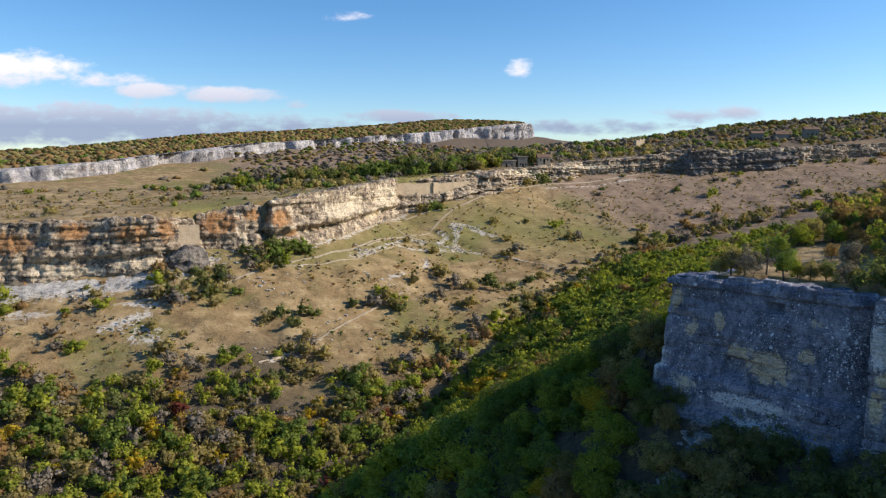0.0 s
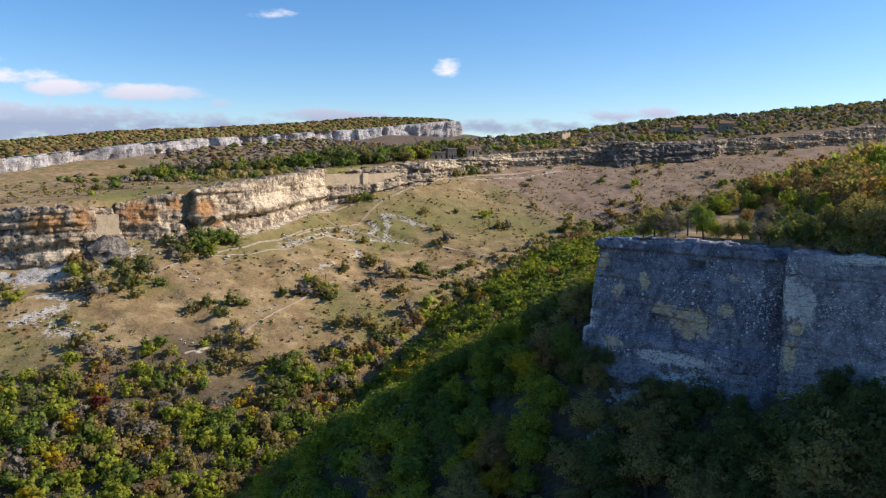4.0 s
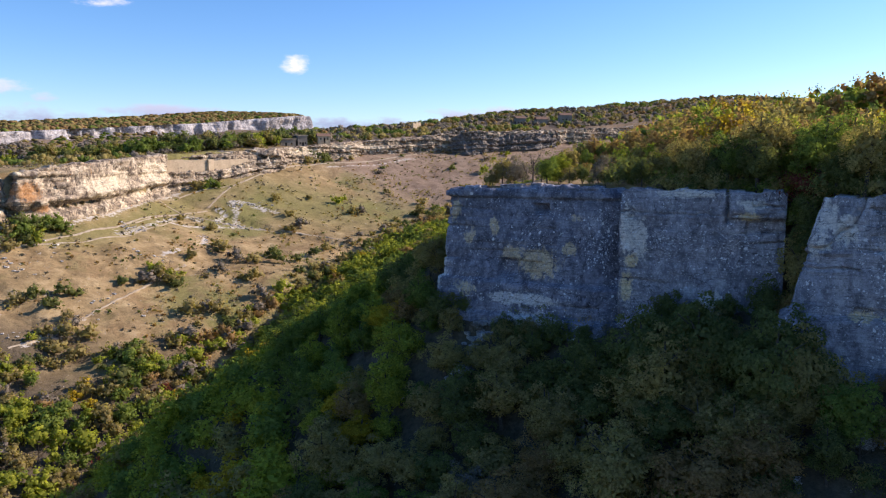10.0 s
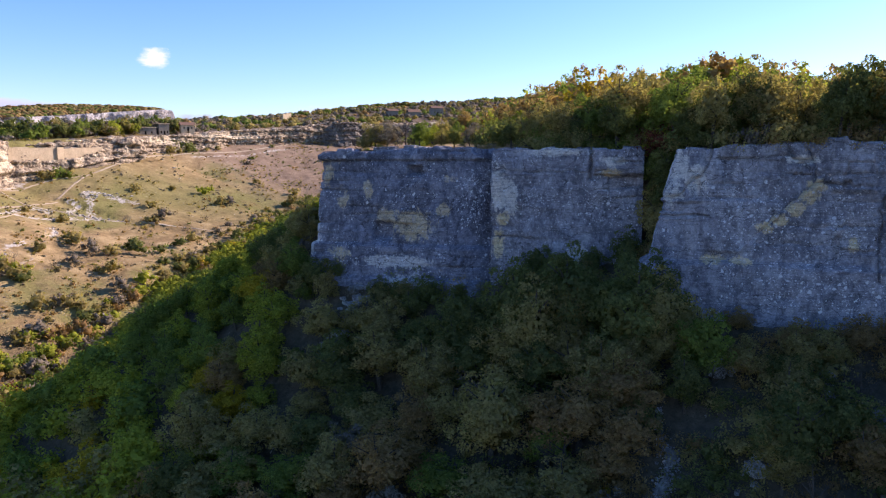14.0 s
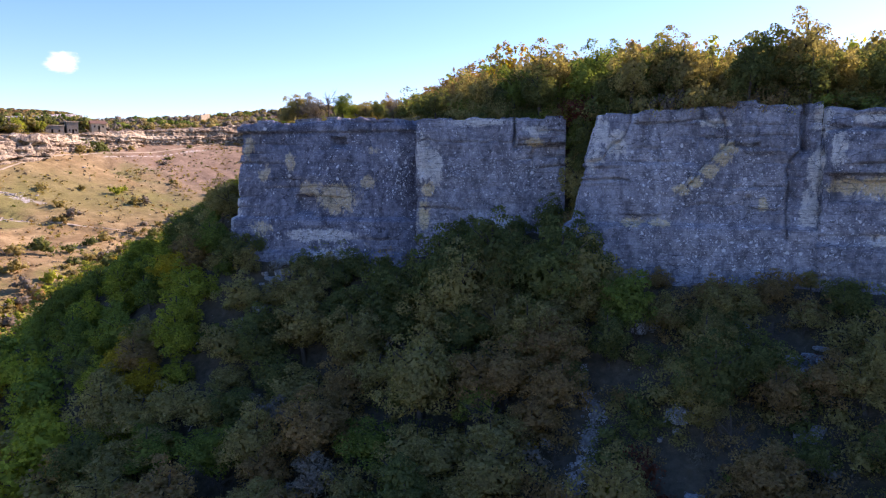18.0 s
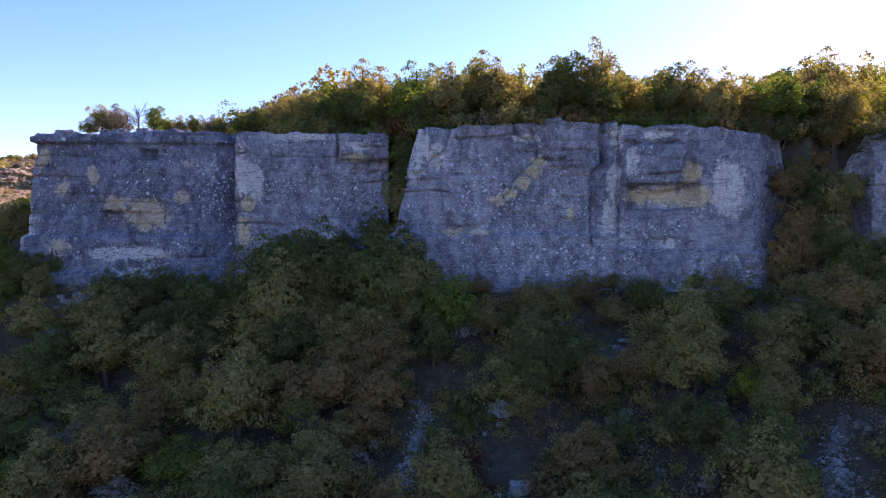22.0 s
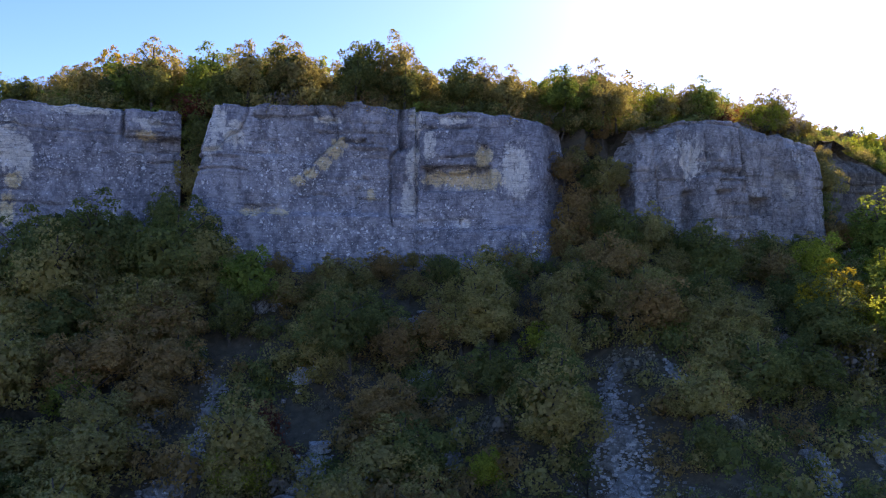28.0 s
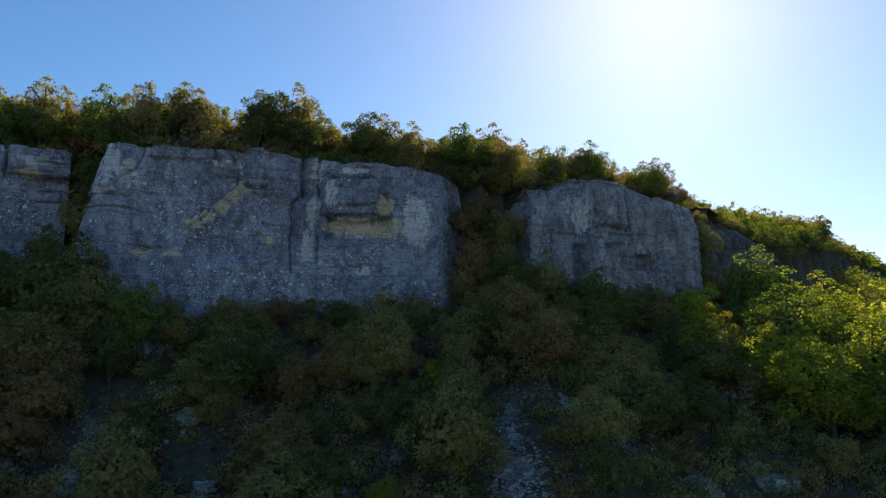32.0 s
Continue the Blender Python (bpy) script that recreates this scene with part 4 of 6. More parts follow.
def rim_stones():
    """Slabs that lie along the top of the headland."""
    rng = np.random.default_rng(3)
    kinds = [stone_mesh("rim_stone", rng, 2.0, 1.1, 0.75, ROCK_NEAR, 0.2), stone_mesh("rim_stone", rng, 1.3, 1.0, 0.6, ROCK_NEAR, 0.3), stone_mesh("rim_stone", rng, 2.6, 1.2, 0.6, ROCK_NEAR, 0.15)]
    a, b = np.array((40.5, 97.6)), np.array((52.0, 86.6))
    u = 0.0
    while u < 1.0:
        p = a + (b - a) * u + np.array((0.71, 0.71)) * rng.uniform(0.5, 1.3)
        ob = part("rim_stone", kinds[rng.integers(3)], near_cliffs[0])
        ob.matrix_local = pose(p[0], p[1], 83.55 + 0.2 * math.sin(u * 3.1), 0, rng.uniform(-4, 4), -44 + rng.uniform(-14, 14)) @ Matrix.Diagonal((rng.uniform(0.9, 1.5), 1, rng.uniform(0.6, 1.1), 1))
        u += rng.uniform(0.07, 0.22)


rim_stones()


def relief_far(seed, big, layer, under=0.0, rib=0.0):
    """Bulging sunlit rock with stepped beds, upright ribs and, where given, a shadowed undercut with caves along the foot."""
    def f(S, Z, X, Y, v):
        wav = rough(S / 26, seed, 0.0, 2) * 1.6
        q = (Z + wav) / 2.3 + seed + rough(Z / 8, seed, 0.0, 2) * 0.5
        bed = np.floor(q)
        ib = bed.astype(np.int64)
        salt = np.full(ib.shape, int(seed * 10), np.int64)
        wide = 3.5 + 4.0 * lattice(ib, salt, salt)
        c = (S + rough(Z / 4, S / 15, seed, 2)) / wide + lattice(ib, salt + 3, salt) * 9
        col = np.floor(c).astype(np.int64)
        step = (lattice(ib, salt, salt + 1) - 0.5) * layer * 1.3 + (lattice(ib, col, salt) - 0.5) * layer * 1.2
        gap = np.minimum(q - bed, 1 - (q - bed)) * 2.3
        gash = np.minimum(c - np.floor(c), 1 - (c - np.floor(c))) * wide
        open_ = smooth(rough(S / 12, Z / 9, seed + 1.0, 3), -0.2, 0.4)
        cut = np.exp(-(gap / 0.3) ** 2) * (0.08 + 0.75 * open_) + np.exp(-(gash / 0.4) ** 2) * open_
        face = S / 31 + 0.5 * rough(S / 30, Z / 20, seed, 2)
        corner = np.abs(face - np.floor(face) - 0.5) * 2
        mass = rough(S / 22, Z / 26, seed, 3) * big + (0.5 - corner) * 0.8 * big * (0.5 + grain(np.floor(face) * 1.7, seed))
        ribs = -np.abs(rough(S / 5.5, Z / 26, seed + 5, 2)) * rib
        q2 = (Z + wav * 0.6) / 0.85 + 0.6 * rough(S / 7, Z / 7, seed + 3, 2)
        fine_bed = np.floor(q2).astype(np.int64)
        c2 = np.floor(S / 1.9 + lattice(fine_bed, salt, salt + 2) * 7 + rough(S / 5, Z / 3, seed, 2)).astype(np.int64)
        chips = (lattice(fine_bed, c2, salt + 5) - 0.5) * layer * 0.8
        crag = np.abs(rough(S / 5.0, Z / 6.0, seed + 2, 4, 0.6)) * -1.2
        d = mass + step + chips - cut + ribs + crag + (1 - v) * 2.2
        if under:
            caves = smooth(rough(S / 9, 0.3, seed + 7, 2), -0.1, 0.25)
            d = d - under * np.exp(-((v - 0.36) / 0.06) ** 2) * (0.35 + 0.65 * caves) + 0.5 * under * np.exp(-((v - 0.5) / 0.08) ** 2)
        return d
    return f


FAR_BLOCKS = [
    ([(-31, 384, 72, 80), (-22, 392.5, 75, 82.3), (-8, 402, 77.5, 82.6), (2, 408.5, 79, 83.4), (14, 416.5, 81.5, 86.5), (24, 424, 84, 88.5), (34, 434, 87, 90)], relief_far(6.7, 1.6, 1.2, 3.4, 1.6), "pale rock terrace with cave rooms under the walls"),
    ([(-600, 100, 40, 66), (-300, 215, 46, 74), (-190, 245, 53, 77), (-146, 261, 57, 78), (-130, 266, 58, 78.5), (-111, 271, 59, 79), (-103, 275, 60, 78), (-100, 285, 64, 78)], relief_far(1.1, 2.6, 0.9, 1.4, 0.7), "orange and grey weathered limestone cliff in sun"),
    ([(-100, 287, 66, 79), (-86, 293, 66, 82), (-79, 297, 67, 82.5), (-76, 305, 68, 82)], relief_far(2.2, 2.0, 0.8, 0.8, 0.8), "orange stained limestone cliff above green bushes"),
    ([(-77, 306, 66, 83), (-72.5, 300, 64, 84), (-57, 315, 65, 86.5), (-41, 350, 67, 89), (-27, 389, 70, 91.5), (-29, 401, 76, 91)], relief_far(3.3, 2.4, 0.8, 3.4, 1.2), "sunlit cream limestone cliff with caves along its foot"),
    ([(164, 511, 97, 104), (172, 505, 96, 108), (181, 502, 96, 110), (190, 504, 97, 108.5), (197, 512, 99, 104.5), (206, 515, 99, 105), (216, 515, 99, 108.5), (238, 521, 101, 109.5), (262, 530, 103, 109)], relief_far(5.3, 2.6, 1.8, 2.4, 3.2), "grey rock bastions at the head of the slope"),
    ([(-22, 398, 82, 90), (18, 427, 85, 94), (36, 446, 89, 96), (50, 458, 91, 97), (95, 488, 94, 101.5), (140, 505, 98, 105), (172, 514, 100, 110), (225, 524, 100, 111), (330, 550, 107, 116), (600, 618, 125, 146)], relief_far(4.1, 2.2, 1.4, 0.9, 0.8), "layered pale limestone ledges above the slope"),
]
for ln, rel, lab in FAR_BLOCKS:
    ob = new("far_cliff", cliff_mesh("far_cliff", ln, 0.55, ROCK_BROWN if "bastions" in lab else ROCK_FAR, rel, cap=7, ragged=1.6))
    tagged(ob, lab, "cliff", "cliffs across the canyon", "structure")

def build_mesa():
    base = tagged(new("mesa"), "distant table mountain with pale cliff rim", "mesa", kind="structure")
    me = cliff_mesh("mesa_cliff", MESA, 3.6, ROCK_MESA, lambda S, Z, X, Y, v: rough(S / 95, Z / 120, 3.0, 5, 0.6) * 38 - np.abs(rough(S / 26, Z / 400, 1.0, 4, 0.65)) * 26 + rough(S / 60, Z / 6, 1.0, 3) * 3 + (1 - v) * 8, sink=30, cap=40, round_off=3)
    part("cliff", me, base)
    s, p = resample(MESA, 12)
    t = np.gradient(p[:, :2], axis=0)
    t /= np.linalg.norm(t, axis=1)[:, None]
    rows = []
    for w in (30, 50, 80, 140, 220, 320, 460, 700):
        x, y = p[:, 0] - 0.55 * w, p[:, 1] + 0.83 * w
        rows.append(np.stack([x, y, p[:, 3] + min(w, 320) * 0.07 + rough(x / 60, y / 60, 2.0, 3) * 2 - (2.5 if w == 30 else 0)], -1))
    V = np.stack(rows, 1)
    part("top", mesh_of("mesa_top", V.reshape(-1, 3), grid_faces(V.shape[0], V.shape[1]), [GROUND], flat=False), base)
    return V


MESA_TOP = build_mesa()

# ---- trees ----
def limb(p, q, r0, r1, sides=5):
    p, q = np.asarray(p, float), np.asarray(q, float)
    d = (q - p) / np.linalg.norm(q - p)
    a = np.cross(d, (0.3, 0.9, 0.2))
    a /= np.linalg.norm(a)
    b = np.cross(d, a)
    th = np.arange(sides) / sides * 2 * math.pi
    ring = np.cos(th)[:, None] * a + np.sin(th)[:, None] * b
    V = np.concatenate([p + ring * r0, q + ring * r1])
    i = np.arange(sides)
    j = (i + 1) % sides
    return V, np.stack([i, j, j + sides, i + sides], -1)


def wood_frame(rng, h, spread_r, limbs=6, reach=0.55):
    """Trunk and limbs of a tree h high: arrays, and the limbs' ends."""
    V, F, ends, n = [], [], [], 0
    bend = rng.normal(0, 0.05 * h, 2)
    mid = np.array([bend[0], bend[1], 0.45 * h])
    for a in [((0, 0, -0.6), mid, 0.030 * h, 0.018 * h), (mid, mid + (bend[0] * 0.4, bend[1] * 0.4, 0.35 * h), 0.018 * h, 0.006 * h)]:
        v, f = limb(*a)
        V.append(v), F.append(f + n)
        n += len(v)
    for i in range(limbs):
        th = i / limbs * 2 * math.pi + rng.uniform(-0.4, 0.4)
        z0 = rng.uniform(0.22, 0.6) * h
        st = mid * (z0 / (0.45 * h)) if z0 < 0.45 * h else mid + (0, 0, z0 - 0.45 * h)
        en = st + np.array([math.cos(th) * spread_r * reach, math.sin(th) * spread_r * reach, rng.uniform(0.10, 0.35 * reach / 0.8) * h])
        v, f = limb(st, en, 0.012 * h, 0.003 * h, 4)
        V.append(v), F.append(f + n)
        n += len(v)
        ends.append(en)
    return np.concatenate(V), np.concatenate(F), ends


def cube_ball():
    """The 26 corners and 24 sides of a ball cut like a cube."""
    at, pts, faces = {}, [], []
    for axis in range(3):
        for way in (-1, 1):
            for i in (-1, 0):
                for j in (-1, 0):
                    quad = []
                    for du, dv in ((0, 0), (1, 0), (1, 1), (0, 1)):
                        p = [0, 0, 0]
                        p[axis], p[(axis + 1) % 3], p[(axis + 2) % 3] = way, i + du, j + dv
                        if tuple(p) not in at:
                            at[tuple(p)] = len(pts)
                            pts.append(p)
                        quad.append(at[tuple(p)])
                    faces.append(quad if way > 0 else quad[::-1])
    v = np.array(pts, float)
    return v / np.linalg.norm(v, axis=1)[:, None], np.array(faces)


BALL_V, BALL_F = cube_ball()


def unit(a):
    return a / (np.linalg.norm(a, axis=-1, keepdims=True) + 1e-9)


def lobed_cloud(rng, h, r, lobes, per, size, low=0.05, soft=0.5, heart=0.0):
    """A crown of rounded boughs, each of many small sprays round a leafy heart. Gives corners, sides and the way each corner faces."""
    hz = (1 - low) * h / 2
    mid = np.array((0, 0, low * h + hz * 0.9))
    i = np.arange(lobes) + 0.5
    cz = np.clip(1 - 1.75 * i / lobes + rng.normal(0, 0.10, lobes), -0.8, 1.0)
    th = i * 2.4 + rng.normal(0, 0.35, lobes)
    ring, rad = np.sqrt(1 - cz ** 2), rng.uniform(0.45, 0.85, lobes)
    c = np.stack([np.cos(th) * ring * rad * r, np.sin(th) * ring * rad * r, mid[2] + cz * rad * hz * np.where(cz > 0, 1.1, 0.95)], -1)
    wide = 1.62 / math.sqrt(lobes)
    lr = r * wide * rng.uniform(0.70, 1.15, lobes) * (1.0 - 0.25 * np.clip(cz, 0, 1))
    V, F, N, n = [], [], [], 0

    def sprays(p, d, face, w):
        nonlocal n
        m = len(p)
        a = unit(np.cross(face, rng.normal(0, 1, (m, 3))))
        b = np.cross(face, a)
        quad = np.stack([p - a * w, p - b * w * 0.72 - face * w * 0.2, p + a * w, p + b * w * 0.72 - face * w * 0.2], 1)
        flip = (np.cross(quad[:, 1] - quad[:, 0], quad[:, 2] - quad[:, 0]) * face).sum(1) < 0
        quad[flip] = quad[flip][:, ::-1]
        way = unit((d * 0.5 + unit(p - mid) * 0.5) * soft + face * (1 - soft))
        V.append(quad.reshape(-1, 3)), N.append(np.repeat(way, 4, 0)), F.append(np.arange(4 * m).reshape(-1, 4) + n)
        n += 4 * m

    for k in range(lobes if heart else 0):
        # far boughs: an uneven leafy mass under the sprays
        q = BALL_V * (heart * (1 + 0.7 * rough(BALL_V[:, 0] * 1.6 + c[k, 0], BALL_V[:, 1] * 1.6 + c[k, 1], BALL_V[:, 2] * 1.6 + k, 2)))[:, None]
        V.append(c[k] + q * lr[k] * (1.0, 1.0, 0.85)), F.append(BALL_F + n), N.append(unit(BALL_V + 0.4 * unit(c[k] - mid)))
        n += len(q)
    for k in range(lobes):
        m = int(per * (lr[k] / (wide * r)) ** 2)
        d = unit(rng.normal(0, 1, (m, 3)) + 0.7 * unit(c[k] - mid) + (0, 0, 0.25))
        # sprays gather in tufts over the bough
        lump = 1 + 0.45 * rough(d[:, 0] * 2.1 + c[k, 0] * 3, d[:, 1] * 2.1 + c[k, 1] * 3, d[:, 2] * 2.1 + k, 3)
        p = c[k] + d * (lr[k] * lump * rng.uniform(0.25, 1.12, m) ** 0.45)[:, None] * (1.06, 1.06, 0.85)
        sprays(p, d, unit(d * 0.8 + rng.normal(0, 0.55, (m, 3)) + (0, 0, 0.2)), size * rng.uniform(0.5, 1.4, (m, 1)))
    # the shaded inside: larger sprays, each across the way out
    m = max(6, int(0.16 * lobes * per))
    d = unit(rng.normal(0, 1, (m, 3)))
    sprays(mid + d * (r, r, hz) * rng.uniform(0.30, 0.60, (m, 1)), d, unit(d + rng.normal(0, 0.35, (m, 3))), size * rng.uniform(1.5, 2.6, (m, 1)))
    return np.concatenate(V), np.concatenate(F), np.concatenate(N)


def tree_kind(seed, h, r, lobes, per, size, low=0.05, limbs=7, heart=0.0):
    rng = np.random.default_rng(seed)
    wv, wf, _ = wood_frame(rng, h, r, limbs) if limbs else (np.zeros((0, 3)), np.zeros((0, 4), int), [])
    return (wv, wf, *lobed_cloud(rng, h, r, lobes, per, size, low, 0.5, heart))


def twig_kind(seed, h, r, n=220):
    """A shrub or tree that has lost its leaves: trunk, limbs and fine twigs."""
    rng = np.random.default_rng(seed)
    wv, wf, ends = wood_frame(rng, h, r, 9, 0.8)
    V, F, k = [wv], [wf], len(wv)
    for i in range(n):
        st = ends[rng.integers(len(ends))] * rng.uniform(0.55, 1.0)
        d = rng.normal(0, 1, 3) + (0, 0, 0.9) + st / np.linalg.norm(st) * 0.6
        en = st + d / np.linalg.norm(d) * rng.uniform(0.25, 0.5) * r
        v, f = limb(st, en, 0.016, 0.005, 3)
        V.append(v), F.append(f + k)
        k += len(v)
    return np.concatenate(V), np.concatenate(F), np.zeros((0, 3)), np.zeros((0, 4), int), np.zeros((0, 3))


def joined_woods(name, kinds, spots, label, category="trees"):
    """One mesh for woods that nobody counts: spots of (x, y, z, scale, turn, kind, leaf colour, lean in height)."""
    V, F, M, N, n = [], [], [], [], 0
    for x, y, z, sc, turn, kd, col, tall in spots:
        wv, wf, lv, lf, ln = kinds[int(kd)]
        c, s = math.cos(turn), math.sin(turn)
        for v, f, m, w in ((wv, wf, 8, unit(wv * (1, 1, 0))), (lv, lf, int(col), ln)):
            if len(f) == 0:
                continue
            N.append(np.stack([w[:, 0] * c - w[:, 1] * s, w[:, 0] * s + w[:, 1] * c, w[:, 2]], -1))
            q = np.empty_like(v)
            q[:, 0] = (v[:, 0] * c - v[:, 1] * s) * sc + x
            q[:, 1] = (v[:, 0] * s + v[:, 1] * c) * sc + y
            q[:, 2] = v[:, 2] * sc * tall + z
            V.append(q), F.append(f + n), M.append(np.full(len(f), m))
            n += len(v)
    me = mesh_of(name, np.concatenate(V), np.concatenate(F), LEAVES + [BARK], np.concatenate(M), False, np.concatenate(N))
    return tagged(new(name, me), label, category, kind="stuff")


def scatter(rng, x0, x1, y0, y1, gap, keep):
    """Jittered places in a rectangle, kept where keep(x, y) says."""
    gx, gy = np.meshgrid(np.arange(x0, x1, gap), np.arange(y0, y1, gap), indexing="ij")
    x = (gx + rng.uniform(-0.48, 0.48, gx.shape) * gap).ravel()
    y = (gy + rng.uniform(-0.48, 0.48, gy.shape) * gap).ravel()
    k = keep(x, y)
    return x[k], y[k]


KINDS = [tree_kind(11, 6.6, 2.8, 26, 175, 0.100), tree_kind(12, 7.8, 2.6, 28, 170, 0.100), tree_kind(13, 5.6, 3.0, 26, 175, 0.100), tree_kind(14, 8.6, 3.2, 32, 185, 0.105),
         tree_kind(15, 6.2, 2.4, 22, 170, 0.098), twig_kind(16, 5.5, 2.2, 200)]
MID_KINDS = [tree_kind(71, 6.6, 2.8, 14, 44, 0.22, 0.05, 0), tree_kind(72, 7.8, 2.6, 14, 44, 0.22, 0.05, 0), tree_kind(73, 5.6, 3.0, 13, 44, 0.22, 0.0, 0), tree_kind(74, 8.4, 3.0, 16, 44, 0.23, 0.05, 0),
             tree_kind(75, 6.2, 2.4, 12, 44, 0.21, 0.05, 0), twig_kind(76, 5.5, 2.2, 80)]
BUSHES = [tree_kind(41, 2.6, 1.9, 9, 60, 0.10, 0.0, 0), tree_kind(42, 2.0, 1.7, 8, 60, 0.10, 0.0, 0), tree_kind(43, 3.2, 1.8, 10, 60, 0.10, 0.0, 0), twig_kind(44, 2.8, 1.6, 70)]
FAR_KINDS = [tree_kind(21, 6.0, 2.9, 7, 28, 0.34, 0.02, 0, 0.5), tree_kind(22, 7.0, 2.7, 8, 28, 0.34, 0.02, 0, 0.5), tree_kind(23, 4.6, 2.9, 7, 28, 0.34, 0.0, 0, 0.5), twig_kind(24, 5.5, 2.6, 50)]
SHRUBS = [tree_kind(31, 2.4, 1.9, 5, 26, 0.24, 0.0, 0, 0.5), tree_kind(32, 1.7, 1.8, 4, 26, 0.24, 0.0, 0, 0.5), tree_kind(33, 3.4, 2.1, 6, 26, 0.26, 0.0, 0, 0.5), twig_kind(34, 2.4, 1.8, 50)]
SCRUB = [tree_kind(51, 5.0, 3.4, 5, 14, 0.6, 0.0, 0), tree_kind(52, 4.0, 3.6, 5, 14, 0.6, 0.0, 0)]
HUES = ["dark green", "fresh green", "olive green", "yellow-green", "golden yellow", "rust-brown", "dark red", "grey bare"]


def rows_of(rng, x, y, kinds, colours, weights, lo, hi, bare=None, clump=14.0):
    """Rows for woods; neighbours tend to share a colour, and the grey ones stand bare where a bare kind is given."""
    n = len(x)
    z = height(x, y)
    order = np.cumsum(np.array(weights, float) / np.sum(weights))
    pick = np.clip(0.5 + 0.9 * rough(x / clump, y / clump, 3.3, 2) + rng.normal(0, 0.20, n), 0, 0.9999)
    pick = (np.argsort(np.argsort(pick)) + 0.5) / max(n, 1)
    col = np.array(colours)[np.searchsorted(order, pick)]
    kd = rng.integers(0, kinds, n)
    if bare is not None:
        kd = np.where((col == 7) & (rng.uniform(0, 1, n) < 0.6), bare, kd)
    return np.stack([x, y, z - 0.15, rng.uniform(lo, hi, n), rng.uniform(0, 6.28, n), kd, col, rng.uniform(0.85, 1.2, n)], -1)


def tree_things(name, kinds, rows, where, group, category="tree"):
    """Trees that stand singly: each an empty with its trunk and crown; alike ones share their meshes."""
    first = {}
    for x, y, z, sc, turn, kd, col, tall in rows:
        kd, col = int(kd), int(col)
        m = pose(x, y, z, 0, 0, math.degrees(turn)) @ Matrix.Diagonal((sc, sc, sc * tall, 1))
        if (kd, col) in first:
            copy_thing(first[kd, col], m @ Matrix.Diagonal((*(1 / c for c in first[kd, col].scale), 1)))
            continue
        wv, wf, lv, lf, ln = kinds[kd]
        root = tagged(new(name), HUES[col] + " " + where, category, group)
        root.empty_display_size = 0.5
        part("trunk", mesh_of("trunk", wv, wf, [BARK]), root)
        if len(lf):
            part("crown", mesh_of("crown", lv, lf, [LEAVES[col]], None, False, ln), root, HUES[col] + " leaves")
        root.matrix_basis = m
        first[kd, col] = root
    return first


# bare scree chutes and ledges on the near slope, kept clear of trees: x, y, half width
CHUTES = [[(55, 54, 0.25), (53.1, 51.9, 0.45), (52.3, 49, 0.95), (48.6, 46.8, 0.75), (44.6, 45.0, 1.2), (40.5, 44.4, 1.5), (33, 41, 2.2)],
          [(69.6, 14.6, 0.25), (66.6, 14.8, 0.95), (64.4, 14.4, 1.3), (61, 12.4, 2.0), (56.5, 11.0, 2.7), (47, 10, 3.0)],
          [(69, 9.6, 0.5), (67.9, 8.7, 1.0), (68.8, 6.9, 0.55), (67.2, 4.0, 0.4)],
          [(71.6, -6.2, 0.5), (70.2, -7.6, 1.0), (67.8, -9.2, 1.1), (64, -10, 1.3)],
          [(68.5, -1.4, 0.4), (66.4, -2.6, 1.0), (63.0, -3.2, 0.9)],
          [(51.6, 37.2, 0.5), (49.6, 36.2, 1.3), (46.5, 34.8, 1.1), (43, 33.5, 1.4)],
          [(59.4, 26.9, 0.25), (57.2, 26.2, 0.5), (54, 24.8, 0.45)],
          [(37.4, 98.2, 0.4), (36.1, 95.9, 0.6), (33.5, 94.4, 0.5)]]


def chute_gap(x, y):
    d = np.full(x.shape, 99.0)
    for line in CHUTES:
        r, _, w = to_line(x, y, line)
        d = np.minimum(d, r - w[..., 0])
    return d


def in_sight(x, y):
    r = np.hypot(x, y)
    return (r > 38) & (y > -0.30 * x - 12)


